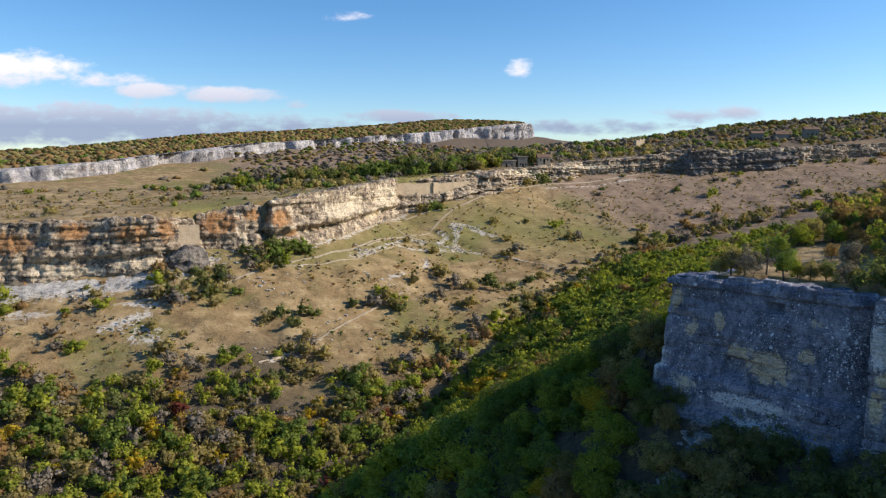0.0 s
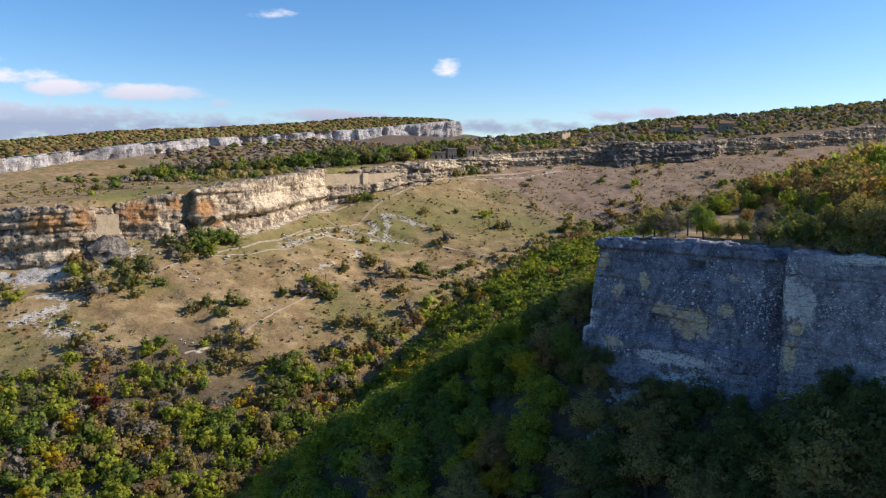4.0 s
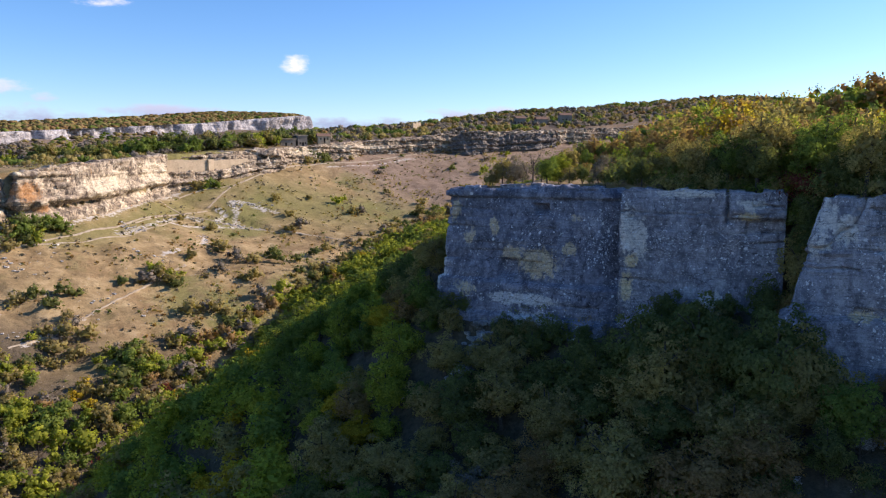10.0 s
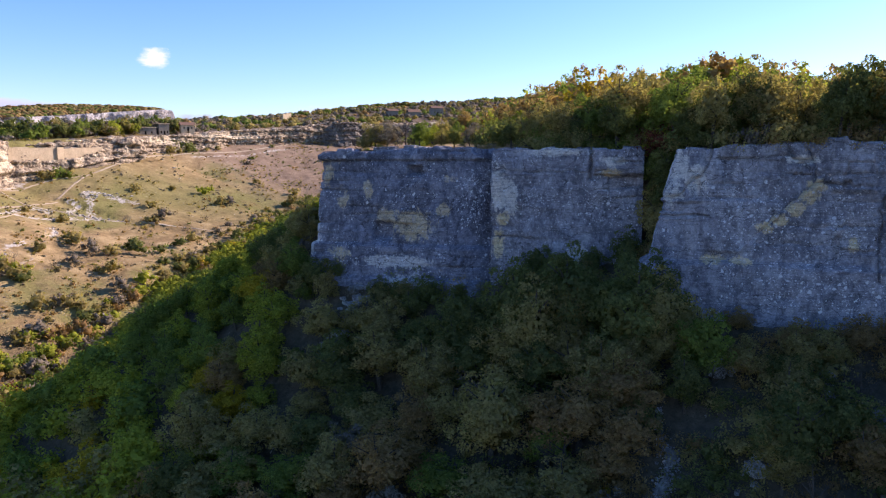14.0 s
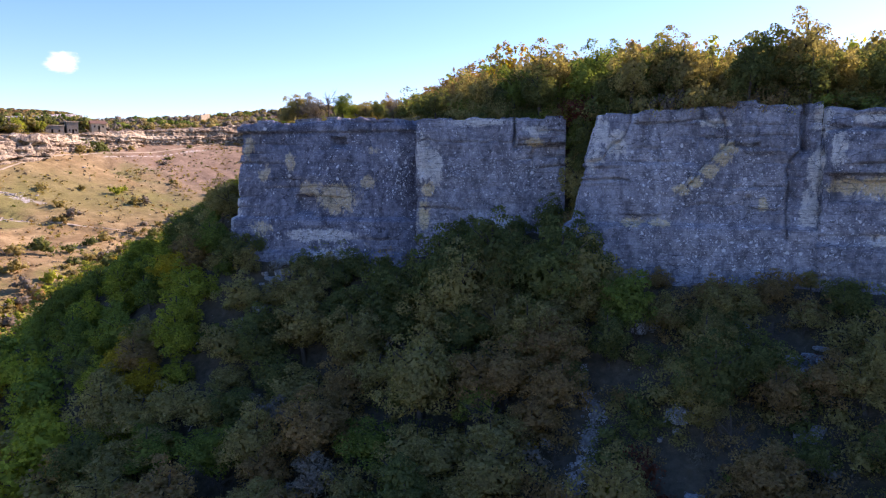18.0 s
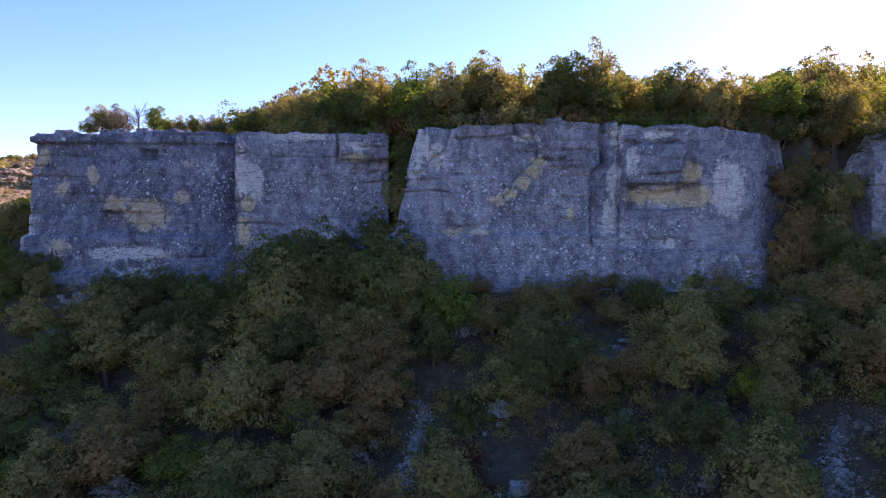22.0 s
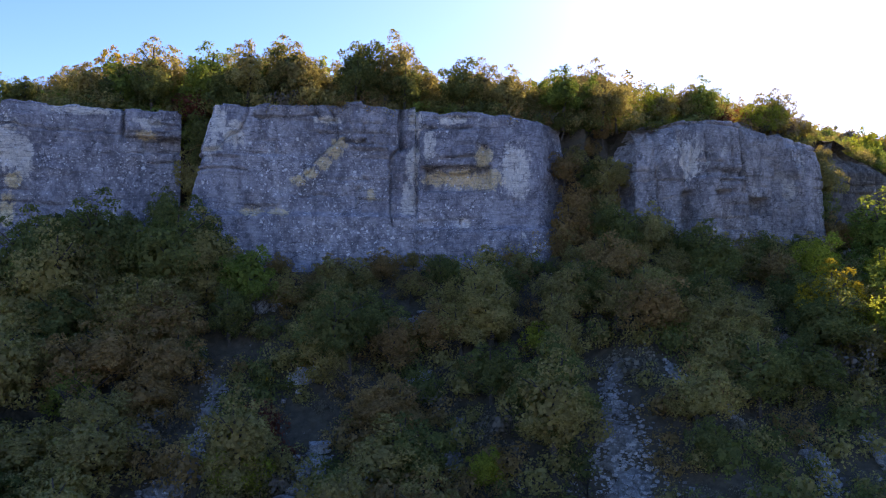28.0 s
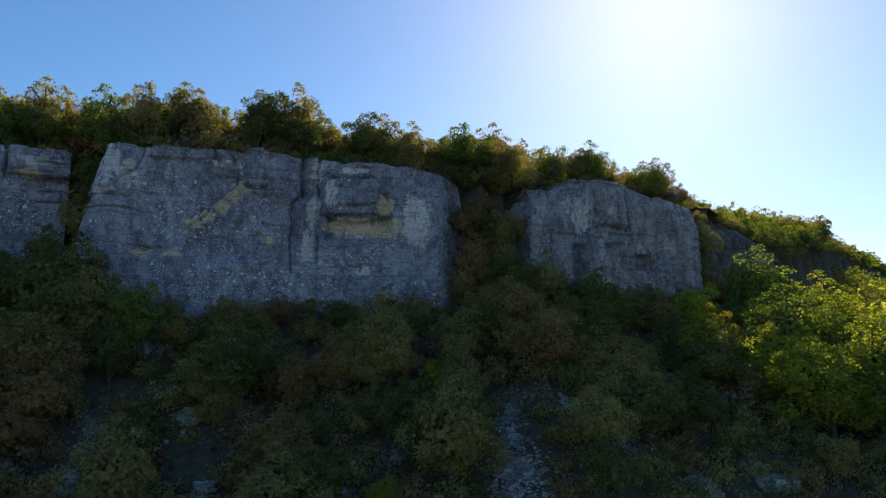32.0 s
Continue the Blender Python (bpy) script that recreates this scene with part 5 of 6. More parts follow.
def near_slope():
    rng = np.random.default_rng(5)

    def keep(x, y):
        d1, _, _ = to_line(x, y, EDGE)
        _, side, _ = to_line(x, y, BED)
        thin = smooth(x, 36, 50) * (1 - smooth(y, 44, 54)) * smooth(d1, 5, 14)          # the stony part is scrubbier
        return (side < 0) & ~inside(x, y, NEAR_TOP) & (d1 > np.where(y > 88, 1.4, 2.6)) & (chute_gap(x, y) > 2.2) & (rng.uniform(0, 1, x.shape) > 0.34 * thin) & ((np.hypot(x, y) < 150) | (x < 0.62 * y)) & ((y < 120) | (x > -60)) & ((x < 130) | (y > 120) | (y < 2))

    x, y = scatter(rng, -70, 260, -60, 350, 4.3, keep)
    d1, _, _ = to_line(x, y, EDGE)
    k = (np.hypot(x, y) < 150) | (rng.uniform(0, 1, x.shape) < 0.75)
    x, y = x[k], y[k]
    see = in_sight(x, y)
    rows = rows_of(rng, x, y, 5, [0, 2, 1, 7, 5, 3], [4.0, 7.0, 1.5, 0.7, 0.9, 0.10], 1.1, 1.6, 5)
    rows[:, 7] *= 0.80
    north = ((y > 112) | ((x < 26) & (y > 92))) & see                                         # the sunny spur
    # mostly yellow-green: sunlight along the crest is put into the leaf colours
    spur = rows_of(rng, x[north], y[north], 5, [0, 1, 3, 2, 5, 4], [0.7, 3.6, 6.6, 1.2, 0.6, 0.5], 0.95, 1.35, 5)
    spur[:, 7] *= 0.82
    rows[north] = spur
    d1, _, _ = to_line(x, y, EDGE)
    rows[:, 3] *= np.where((d1 < 9) & (y < 112), 0.66, 1.0)
    rows[:, 3] *= np.where((x > 45) & (y < 44), 0.88, 1.0)
    stony = (x > 40) & (y < 52) & (y > -8)
    low = (x > 55) & (x < 80) & (y < -4) & (y > -24)
    rows[stony, 6] = rng.choice([2, 0, 2, 5, 2, 0, 0, 2], stony.sum())
    # dark leaves and small crowns stand in for shade on this part
    rows[low, 6] = rng.choice([0, 2], low.sum())
    rows[:, 3] *= np.where(low, 0.60, 1.0)
    sunny = (x > 78) & (y < -9) & (x < 118)
    rows[sunny, 6] = rng.choice([3, 1, 3, 2], sunny.sum())
    # enlarged, many of them out of view, to throw shade on the slope below
    rows[:, 3] *= np.where(sunny, 1.45, 1.0)
    rows[:, 3] *= np.where(d1 < 4.5, 0.7, 1.0)
    idx = np.where(see & (y < 45))[0]
    idx = idx[np.argsort(np.hypot(x, y)[idx])][:295]
    single = np.zeros(len(x), bool)
    single[idx] = True
    tree_things("tree", KINDS, rows[idx], "broadleaf tree on the shaded slope below the cliff", "trees on the near slope")
    idx = np.where(see & (y >= 45) & (x > 8))[0]
    idx = idx[np.argsort(np.hypot(x, y)[idx])][:260]
    single[idx] = True
    tree_things("woodland_tree", KINDS, rows[idx], "broadleaf tree in the wood under the headland", "trees below the headland")
    rest = see & ~single
    far = np.hypot(x, y) > 205
    joined_woods("woodland", MID_KINDS, rows[rest & ~far], "dense green and olive autumn wood on the shaded slope")
    rows[:, 5] = np.where(rows[:, 5] == 5, 3, rows[:, 5] % 3)
    joined_woods("woodland", FAR_KINDS, rows[rest & far], "yellow-green autumn wood on the sunny spur")
    back = rows[~see].copy()
    back[:, 5] = back[:, 5] % 3
    joined_woods("woodland", SCRUB[:1] * 3, back[::3], "green wood on the slope under the flight")

    def keep_b(x, y):
        d1, _, _ = to_line(x, y, EDGE)
        _, side, _ = to_line(x, y, BED)
        return (side < 0) & ~inside(x, y, NEAR_TOP) & (d1 > 0.8) & in_sight(x, y) & (chute_gap(x, y) > -0.1 - 1.6 * (rng.uniform(0, 1, x.shape) < 0.22)) & (np.hypot(x, y) < 140) & (rng.uniform(0, 1, x.shape) < np.where(y < 52, 0.95, 0.4))

    x, y = scatter(rng, 36, 125, -38, 104, 2.4, keep_b)
    rows = rows_of(rng, x, y, 3, [0, 2, 7, 5, 1, 6], [2.4, 4.4, 2.4, 2.6, 0.3, 0.25], 0.6, 1.4, 3, 5.0)
    joined_woods("undergrowth", BUSHES, rows, "brown and olive bushes between the trees", "bushes")


def near_top():
    rng = np.random.default_rng(6)

    def keep(x, y):
        d1, _, _ = to_line(x, y, EDGE)
        return inside(x, y, NEAR_TOP) & (d1 > 1.6) & (d1 < 75) & ~headland_meadow(x, y) & ~((x > 116) & (d1 < 2)) & ((x > 52) | (y < 80))

    x, y = scatter(rng, 30, 300, -120, 260, 3.9, keep)
    d1, _, _ = to_line(x, y, EDGE)
    dn, _, _ = to_line(x, y, NORTH_RIM)
    rows = rows_of(rng, x, y, 5, [0, 1, 3, 5, 2, 7], [1.6, 3.2, 2.6, 2.0, 3.2, 0.5], 0.80, 1.22, 5, 20.0)
    warm = (y > 62) & (d1 > 6) & (d1 < 45)
    rows[warm, 6] = rng.choice([5, 5, 3, 1, 5, 3, 5, 3, 2, 4], warm.sum())
    front = (d1 < 9) & (x > 48) & (x < 100)
    rows[front, 6] = rng.choice([0, 1, 2, 2, 0], front.sum())
    rows[:, 3] *= np.where((x < 86) & (d1 < 20), np.where(d1 < 10, 0.88, 0.70) + 0.42 * smooth(x, 54, 72) * (d1 > 2), 1.0)
    rows[:, 3] *= np.where((x > 106) & (y < 40), 0.85 - 0.22 * smooth(x, 114, 124), 1.0)
    rows[:, 3] *= np.where((d1 < 4) & (x > 56) & (y < 88), 0.85, np.where(d1 < 4, 0.6, 1.0))
    rim = (dn < 9) & (y > 120)
    rows[rim, 6] = rng.choice([3, 1, 3, 5, 2, 5], rim.sum())
    rows[:, 3] *= np.where(rim, 0.55 + 0.5 * smooth(x, 56, 80), 1.0)
    _, _, e = to_line(x, y, EDGE)
    rows[:, 2] = np.where((d1 < 6) & (y < 110) & (x < 116), np.maximum(rows[:, 2], e[:, 1] + 0.6), rows[:, 2]) - 0.3
    edge = (d1 < 15) & (x < 116) & (x > 52) & (y < 100)
    rows[:, 3] = np.where(edge, np.clip(rows[:, 3] * 1.28, 0.75, 1.36), rows[:, 3])
    rows[:, 7] = np.where(edge, np.minimum(rows[:, 7], 1.05), rows[:, 7])
    rows[:, 3] = np.where(rim, np.minimum(rows[:, 3], 0.72), rows[:, 3])
    fringe = (y > 84) & (x - 0.42 * (y - 86) < 69) & ~rim
    rows[:, 3] *= np.where(fringe, 0.50 + 0.45 * smooth(x - 0.42 * (y - 86), 57, 69), 1.0)
    rows[fringe & (rows[:, 6] == 4), 6] = 5
    dome = (x > 90) & (x < 113) & (y < 24) & (y > -12)
    rows[:, 3] *= np.where(dome, 0.80, 1.0)
    rows[dome, 6] = rng.choice([2, 1, 3, 2, 3], dome.sum())
    a, b = (d1 < 15) & (x < 125) & (y < 140), d1 < 32
    idx = np.where(a)[0]
    idx = idx[np.argsort(d1[idx] + 0.3 * np.maximum(0, y[idx] - 95))][:298]
    tree_things("rim_tree", KINDS, rows[idx], "autumn tree along the cliff top", "trees along the cliff top")
    a2 = a.copy()
    a2[idx] = False
    if a2.any():
        joined_woods("woodland", MID_KINDS, rows[a2], "green, yellow and rust autumn trees behind the cliff rim")
    c = ~a & b & (np.hypot(x, y) < 150)
    mid = rows[c].copy()
    joined_woods("woodland", MID_KINDS, mid, "rust, olive and yellow autumn wood behind the cliff top")
    rows[:, 5] = np.where(rows[:, 5] == 5, 3, rows[:, 5] % 3)
    joined_woods("woodland", FAR_KINDS, rows[~a & b & ~c], "rust and yellow autumn wood on the plateau edge")
    joined_woods("woodland", FAR_KINDS, rows[~b][::2], "rust and green autumn wood on the plateau")

    def keep_b(x, y):
        d1, _, _ = to_line(x, y, EDGE)
        meadow = headland_meadow(x, y)
        rim = (d1 > 0.6) & (d1 < 5.5) & (rng.uniform(0, 1, x.shape) < 0.75)
        return inside(x, y, NEAR_TOP) & ((rim & ~meadow) | (meadow & (d1 > 3) & (rng.uniform(0, 1, x.shape) < 0.03 + 0.22 * smooth(x - 0.32 * (y - 86), 54, 58))))

    x, y = scatter(rng, 30, 180, -40, 135, 1.9, keep_b)
    rows = rows_of(rng, x, y, 3, [0, 2, 1, 5, 7, 3, 6], [4.0, 3.0, 1.2, 1.0, 1.0, 0.5, 0.5], 0.5, 1.0, 3, 7.0)
    d1, _, e = to_line(x, y, EDGE)
    rows[:, 3] *= np.where(headland_meadow(x, y), 0.6, np.where((x > 55) & (x < 114), 1.5, 1.0))
    rows[:, 2] = np.where(d1 < 2.7, e[:, 1] - 0.4, rows[:, 2])
    joined_woods("undergrowth", BUSHES, rows, "olive, rust and red bushes along the cliff rim", "bushes")

    # the wooded shoulder beyond the last rock face
    def keep_s(x, y):
        d1, side, _ = to_line(x, y, EDGE)
        return (d1 < 16) & (y < 2) & (y > -75)
    x, y = scatter(rng, 122, 300, -80, 4, 4.0, keep_s)
    rows = rows_of(rng, x, y, 3, [1, 3, 2, 5, 0], [3.0, 4.0, 2.5, 0.6, 1.0], 0.8, 1.2, None, 14.0)
    rows[:, 3] *= np.where(x < 150, 0.6, 0.8)
    rows[:, 2] -= 0.4
    joined_woods("woodland", MID_KINDS, rows, "sunlit yellow-green wood on the shoulder beyond the cliffs")

    # trees that climb the gullies between the rock faces
    gullies = [(93, 26, 81.5), (95, 24.5, 81.5), (97, 22.5, 82), (99, 20, 82.5), (89, 28.5, 81.5), (88, 25.5, 75), (90.5, 21, 72), (84, 20, 62), (82.5, 22.5, 63), (86.5, 18.5, 64), (89, 17, 66), (85, 24, 66), (80, 19, 59), (91.5, 19.5, 74), (89.5, 20.5, 73), (94.5, 23.5, 83), (92, 25.5, 82), (90, 26.5, 82), (66.8, 67.0, 72), (67.2, 66.8, 76), (66.2, 66.6, 69), (67.6, 67.4, 79.5), (69.5, 69.5, 79), (71, 70, 81.5), (68.5, 69, 75), (72, 69, 80), (68.2, 68.0, 71), (69.4, 67.2, 74), (67.0, 67.4, 69), (70.5, 68.5, 77), (66.0, 67.8, 66.5), (87.5, 23.5, 70), (89.5, 22.5, 73), (86, 22, 67), (91, 22.0, 76), (88.5, 20.5, 69),
               (92.5, 23.5, 79), (90, 24.5, 77), (93.5, 21.8, 81), (111.5, -3.6, 70), (112.5, -4.4, 74), (111, -5.5, 66), (114, -4, 77), (116, -4.2, 79), (113.5, -7.8, 66), (115.5, -9, 67), (118, -12, 66), (121, -15, 65), (124, -18.5, 64), (127, -21, 64), (111, -10, 63), (115, -14, 63), (119, -18, 62.5)]
    rows = [(a, b, c - 1.2, rng.uniform(0.75, 1.15) * (0.62 if c > 75 and a > 80 else 1.0), rng.uniform(0, 6), rng.integers(0, 5), rng.choice([0, 0, 2, 2, 1, 5]), 1.0) for a, b, c in gullies]
    tree_things("gully_tree", KINDS, rows, "broadleaf tree rooted in a rock gully", "trees in the gullies")

    # single trees and shrubs that stand out
    chosen = [(56, 60.5, 1.75, 3, 0), (59, 58.5, 1.4, 3, 2), (61.5, 56, 1.1, 0, 2), (57.5, 63.5, 1.6, 1, 0), (60.5, 61, 1.4, 3, 0), (48.5, 72.5, 1.6, 3, 0), (51.5, 74.5, 1.35, 1, 0), (48.5, 69, 1.55, 3, 2), (45, 76, 1.4, 0, 0), (54, 68, 1.6, 3, 0), (55.5, 72, 1.3, 1, 0), (52, 66, 1.5, 0, 2), (53.0, 62.5, 1.1, 1, 0), (58, 57, 1.05, 0, 2), (51.5, 57.5, 1.05, 3, 2), (70.5, 21.0, 1.0, 1, 2), (68.6, 22.4, 0.75, 0, 3), (71.5, 29.5, 1.15, 3, 2), (69, 27.5, 0.9, 0, 2), (67, 46, 1.05, 0, 2), (44.4, 39.4, 1.0, 2, 3), (86, -4, 1.15, 3, 4), (52.6, 21.4, 0.6, 1, 3),
              (62, 43.2, 1.1, 1, 2), (68.2, 28.3, 1.15, 3, 2), (73.5, 21, 1.1, 1, 2), (67.5, 19.6, 0.85, 3, 2), (56.7, 52, 1.0, 1, 0), (62.3, 22, 0.85, 4, 2), (75.5, 18.5, 1.05, 0, 0), (74, 12.5, 1.0, 1, 2), (51.6, 53.3, 0.85, 2, 0), (81, -2.2, 1.0, 1, 0), (72.2, 0.5, 0.95, 0, 0), (58.2, 5.2, 0.8, 4, 0), (76, 5, 1.0, 1, 2), (79, 8, 1.0, 3, 0), (64, 36, 0.9, 0, 2), (57, 40, 0.85, 1, 2), (60, 31, 0.8, 2, 0),
              (95.5, -3.2, 1.25, 1, 3), (95, -11.5, 1.05, 3, 3), (99, -14.5, 1.05, 1, 3), (91.5, -14, 1.0, 3, 3), (95.5, -17.5, 1.3, 0, 3), (101.5, -18.5, 1.3, 3, 3), (88, -16.5, 1.2, 1, 3), (104, -12.5, 1.15, 3, 1),
              (91, -19.5, 1.2, 2, 4), (97, -22, 1.3, 3, 3), (86.5, -12.5, 1.05, 0, 2), (90.5, -9.5, 1.1, 1, 2), (99, -8.5, 1.1, 2, 1), (103, -23, 1.2, 1, 3), (107.5, -17, 1.1, 0, 3), (84, -19, 1.1, 2, 3),
              (90, 11.5, 1.0, 0, 0), (93, 8.8, 0.95, 1, 2), (96.5, 6, 0.95, 0, 2), (99.5, 2.8, 0.9, 2, 0), (87.5, 14.5, 1.0, 3, 2), (84, 17.5, 1.0, 1, 0), (103, -1, 0.9, 4, 0), (86, 12, 0.9, 2, 2), (91.5, 14.2, 0.8, 4, 0),
              (31, 101, 1.0, 0, 0), (32.2, 98, 0.85, 1, 2), (38.8, 93.6, 0.7, 2, 0), (41.5, 90.6, 0.85, 4, 2), (29.6, 105, 1.0, 3, 1), (44, 88.2, 0.85, 0, 0), (34.6, 100.2, 0.6, 2, 0), (58.8, 76, 0.75, 4, 0), (61.5, 73.5, 0.8, 4, 0), (56, 78.6, 0.9, 1, 0), (64, 69.5, 0.9, 3, 0), (62.5, 67, 1.0, 1, 0)]
    x, y = np.array([c[0] for c in chosen]), np.array([c[1] for c in chosen])
    z = height(x, y)
    rows = [(c[0], c[1], zz - 0.3, c[2], i * 1.7, c[3], c[4], 1.0) for i, (c, zz) in enumerate(zip(chosen, z))]
    tree_things("tall_tree", KINDS, rows, "broadleaf tree standing out from the wood", "trees on the near slope")
    small = [(55.1, 45.8, 0.42, 0, 4), (45.5, 51.2, 0.5, 1, 4), (41, 58, 0.5, 2, 3), (44.6, 51.0, 0.45, 0, 4), (53.5, 20.8, 0.6, 2, 4)]
    rows = [(a, b, float(height(np.array([a]), np.array([b]))[0]) - 0.1, sc, 1.0, k, col, 1.2) for a, b, sc, k, col in small]
    z = height(np.array((56.2, 36.4, 35.0, 73.5)), np.array((36.2, 92.5, 96.5, 25.0)))
    tree_things("dead_tree", KINDS, [(56.2, 36.2, z[0] - 0.2, 1.05, 0.4, 5, 7, 1.1), (36.4, 92.5, z[1] - 0.2, 0.8, 2.0, 5, 7, 1.0), (73.5, 25.0, z[3] - 0.2, 0.8, 4.0, 5, 7, 1.1)], "leafless pale tree among brown scrub", "dead trees on the near slope", "dead tree")
    tree_things("sapling", BUSHES, rows, "sapling among brown scrub", "saplings", "sapling")
    low = [(48.2, 95.0, 0.5, 3, 7), (51.6, 90.4, 0.7, 0, 2), (53.6, 90.2, 0.9, 0, 0), (54.8, 89.0, 1.5, 2, 0), (54.2, 86.9, 1.3, 0, 0), (56.5, 93, 0.9, 1, 2), (44.0, 99.6, 0.7, 3, 7), (42.6, 101.2, 0.6, 1, 2)]
    z = height(np.array([c[0] for c in low]), np.array([c[1] for c in low]))
    tree_things("headland_bush", BUSHES, [(c[0], c[1], zz - 0.1, c[2], i * 1.9, c[3], c[4], 1.0) for i, (c, zz) in enumerate(zip(low, z)) if zz > 80], "bush on the grassy headland rim", "bushes on the headland", "bush")
    grown = [(42.3, 103.0, 0.80, 0, 2), (43.9, 102.0, 0.85, 2, 7), (46.4, 100.8, 1.0, 5, 7), (47.4, 97.6, 0.64, 1, 1), (49.0, 97.2, 0.50, 4, 3), (50.4, 96.2, 0.55, 2, 2), (52, 95, 0.55, 0, 0), (54, 93.4, 0.58, 2, 7), (53.8, 91.4, 0.5, 4, 2),
             (40.6, 103.4, 0.5, 2, 2), (49.6, 104.6, 0.66, 5, 7), (51.6, 105.2, 0.6, 1, 1), (53, 106.5, 0.5, 0, 2), (47.2, 112.8, 0.5, 1, 4), (50, 115.6, 0.45, 0, 3), (53, 118.4, 0.5, 2, 2), (56, 121.5, 0.6, 1, 3), (59, 123.5, 0.62, 0, 1),
             (62.5, 113.5, 0.5, 0, 5), (60.8, 104.5, 0.72, 4, 7), (62.6, 106.5, 0.66, 2, 7), (57.6, 90.5, 0.75, 0, 0), (57.0, 87.0, 0.8, 4, 0), (60, 94.5, 0.75, 2, 0)]
    z = height(np.array([c[0] for c in grown], float), np.array([c[1] for c in grown], float))
    tree_things("small_tree", KINDS, [(c[0], c[1], zz - 0.2, c[2], i * 2.3, c[3], c[4], 1.0) for i, (c, zz) in enumerate(zip(grown, z))], "small tree on the grassy headland", "trees on the headland")


def far_woods():
    rng = np.random.default_rng(7)

    def keep(x, y):
        d2, side, _ = to_line(x, y, BED)
        line = 226 + rough(x / 22, y / 22, 0.0, 3) * 26 - 0.05 * d2
        return (side > 0) & (y < line) & (y > 95 - 0.6 * x) & (d2 < 170)
    x, y = scatter(rng, -230, 12, 60, 270, 4.1, keep)
    rows = rows_of(rng, x, y, 3, [0, 1, 3, 2, 7, 5, 4, 6], [0.3, 3.4, 5.6, 3.4, 2.8, 1.0, 1.0, 0.3], 0.65, 1.2, 3, 9.0)
    rows[:, 3] *= np.where(y > 205, 0.8, 1.0)
    joined_woods("woodland", FAR_KINDS, rows, "mixed green, yellow, rust and grey autumn wood")

    def keep2(x, y):
        d3, _, _ = to_line(x, y, FAR)
        belt = 1.5 * np.exp(-((x + 20) / 85) ** 2 - ((y - 425 - 0.45 * (x + 20)) / 34) ** 2) + 0.55 * smooth(x, 30, 120) * smooth(d3, 2, 14) + 0.45 * smooth(x, -90, -10) * smooth(d3, 15, 40)
        return inside(x, y, FAR_TOP) & (d3 > np.where(x > 90, 4, 9)) & (rough(x / 30, y / 30, 5.0, 3) * 0.7 + belt > 0.36) & (d3 < 150)
    x, y = scatter(rng, -330, 900, 330, 880, 7.5, keep2)
    rows = rows_of(rng, x, y, 2, [1, 2, 7, 0, 5], [1.6, 5.0, 5.0, 1.4, 0.5], 0.42, 0.95, None, 30.0)
    joined_woods("woodland", [tree_kind(55, 5.0, 3.2, 4, 14, 0.5, 0.0, 0, 0.6), tree_kind(56, 4.0, 3.4, 4, 14, 0.5, 0.0, 0, 0.6)], rows, "dark green scrub and trees on the far plateau")

    # the belt of tall green trees behind the cliff edge
    def belt(x, y):
        d3, _, _ = to_line(x, y, FAR)
        mid = 405 + 0.42 * (x + 110)
        wide = 12 + 22 * smooth(x, -60, 10)
        return inside(x, y, FAR_TOP) & (np.abs(y - mid) < wide * (1 + rough(x / 14, y / 14, 2.0, 3))) & (x > -125) & (x < 62) & (d3 > 8)
    x, y = scatter(rng, -130, 66, 360, 500, 4.8, belt)
    rows = rows_of(rng, x, y, 3, [1, 0, 7, 2, 3], [3.6, 3.0, 3.0, 2.0, 1.4], 1.0, 1.7, 3, 22.0)
    joined_woods("woodland", FAR_KINDS, rows, "bright green and grey trees in a belt on the far plateau")

    # bushes along the ledges and thin woods on the hill beyond them
    def ledge(x, y):
        d3, _, _ = to_line(x, y, FAR)
        return (d3 < 9) & (rng.uniform(0, 1, x.shape) < 0.35 + 0.5 * rough(x / 12, y / 12, 1.0, 3))
    x, y = scatter(rng, 56, 330, 455, 560, 3.6, ledge)
    rows = rows_of(rng, x, y, 3, [0, 2, 7, 5], [3, 3, 3, 0.6], 0.6, 1.3, 3, 20.0)
    joined_woods("scrub", SHRUBS, rows, "grey and olive bushes along the far rock ledges", "shrubs")

    def hill(x, y):
        d1, _, _ = to_line(x, y, EDGE)
        return inside(x, y, NEAR_TOP) & (d1 > 6) & (d1 < 260) & (x < 1.35 * y + 60)
    x, y = scatter(rng, 150, 760, 255, 620, 10.0, hill)
    rows = rows_of(rng, x, y, 2, [1, 2, 7, 0, 5], [1.6, 5.0, 4.6, 1.4, 0.8], 0.8, 1.5, None, 30.0)
    joined_woods("woodland", [tree_kind(57, 5.0, 3.4, 4, 13, 0.55, 0.0, 0, 0.6), tree_kind(58, 4.0, 3.6, 4, 13, 0.55, 0.0, 0, 0.6)], rows, "olive and grey wood on the hill beyond")

    # open woods on the land behind, towards the table mountain
    def keep6(x, y):
        d3, _, _ = to_line(x, y, FAR)
        d4, _, _ = to_line(x, y, MESA)
        return inside(x, y, FAR_TOP) & (d3 > 120) & (d4 > 12) & (x < 0.5 * y) & (x > -0.68 * y) & (rough(x / 60, y / 60, 5.5, 3) + 1.3 * smooth(x / y, -0.36, -0.22) > 0.55)
    x, y = scatter(rng, -700, 480, 420, 1500, 15.0, keep6)
    rows = rows_of(rng, x, y, 2, [1, 2, 7, 5], [2.4, 5, 4, 1.2], 0.9, 1.6, None, 60.0)
    rows[:, 7] *= 0.6
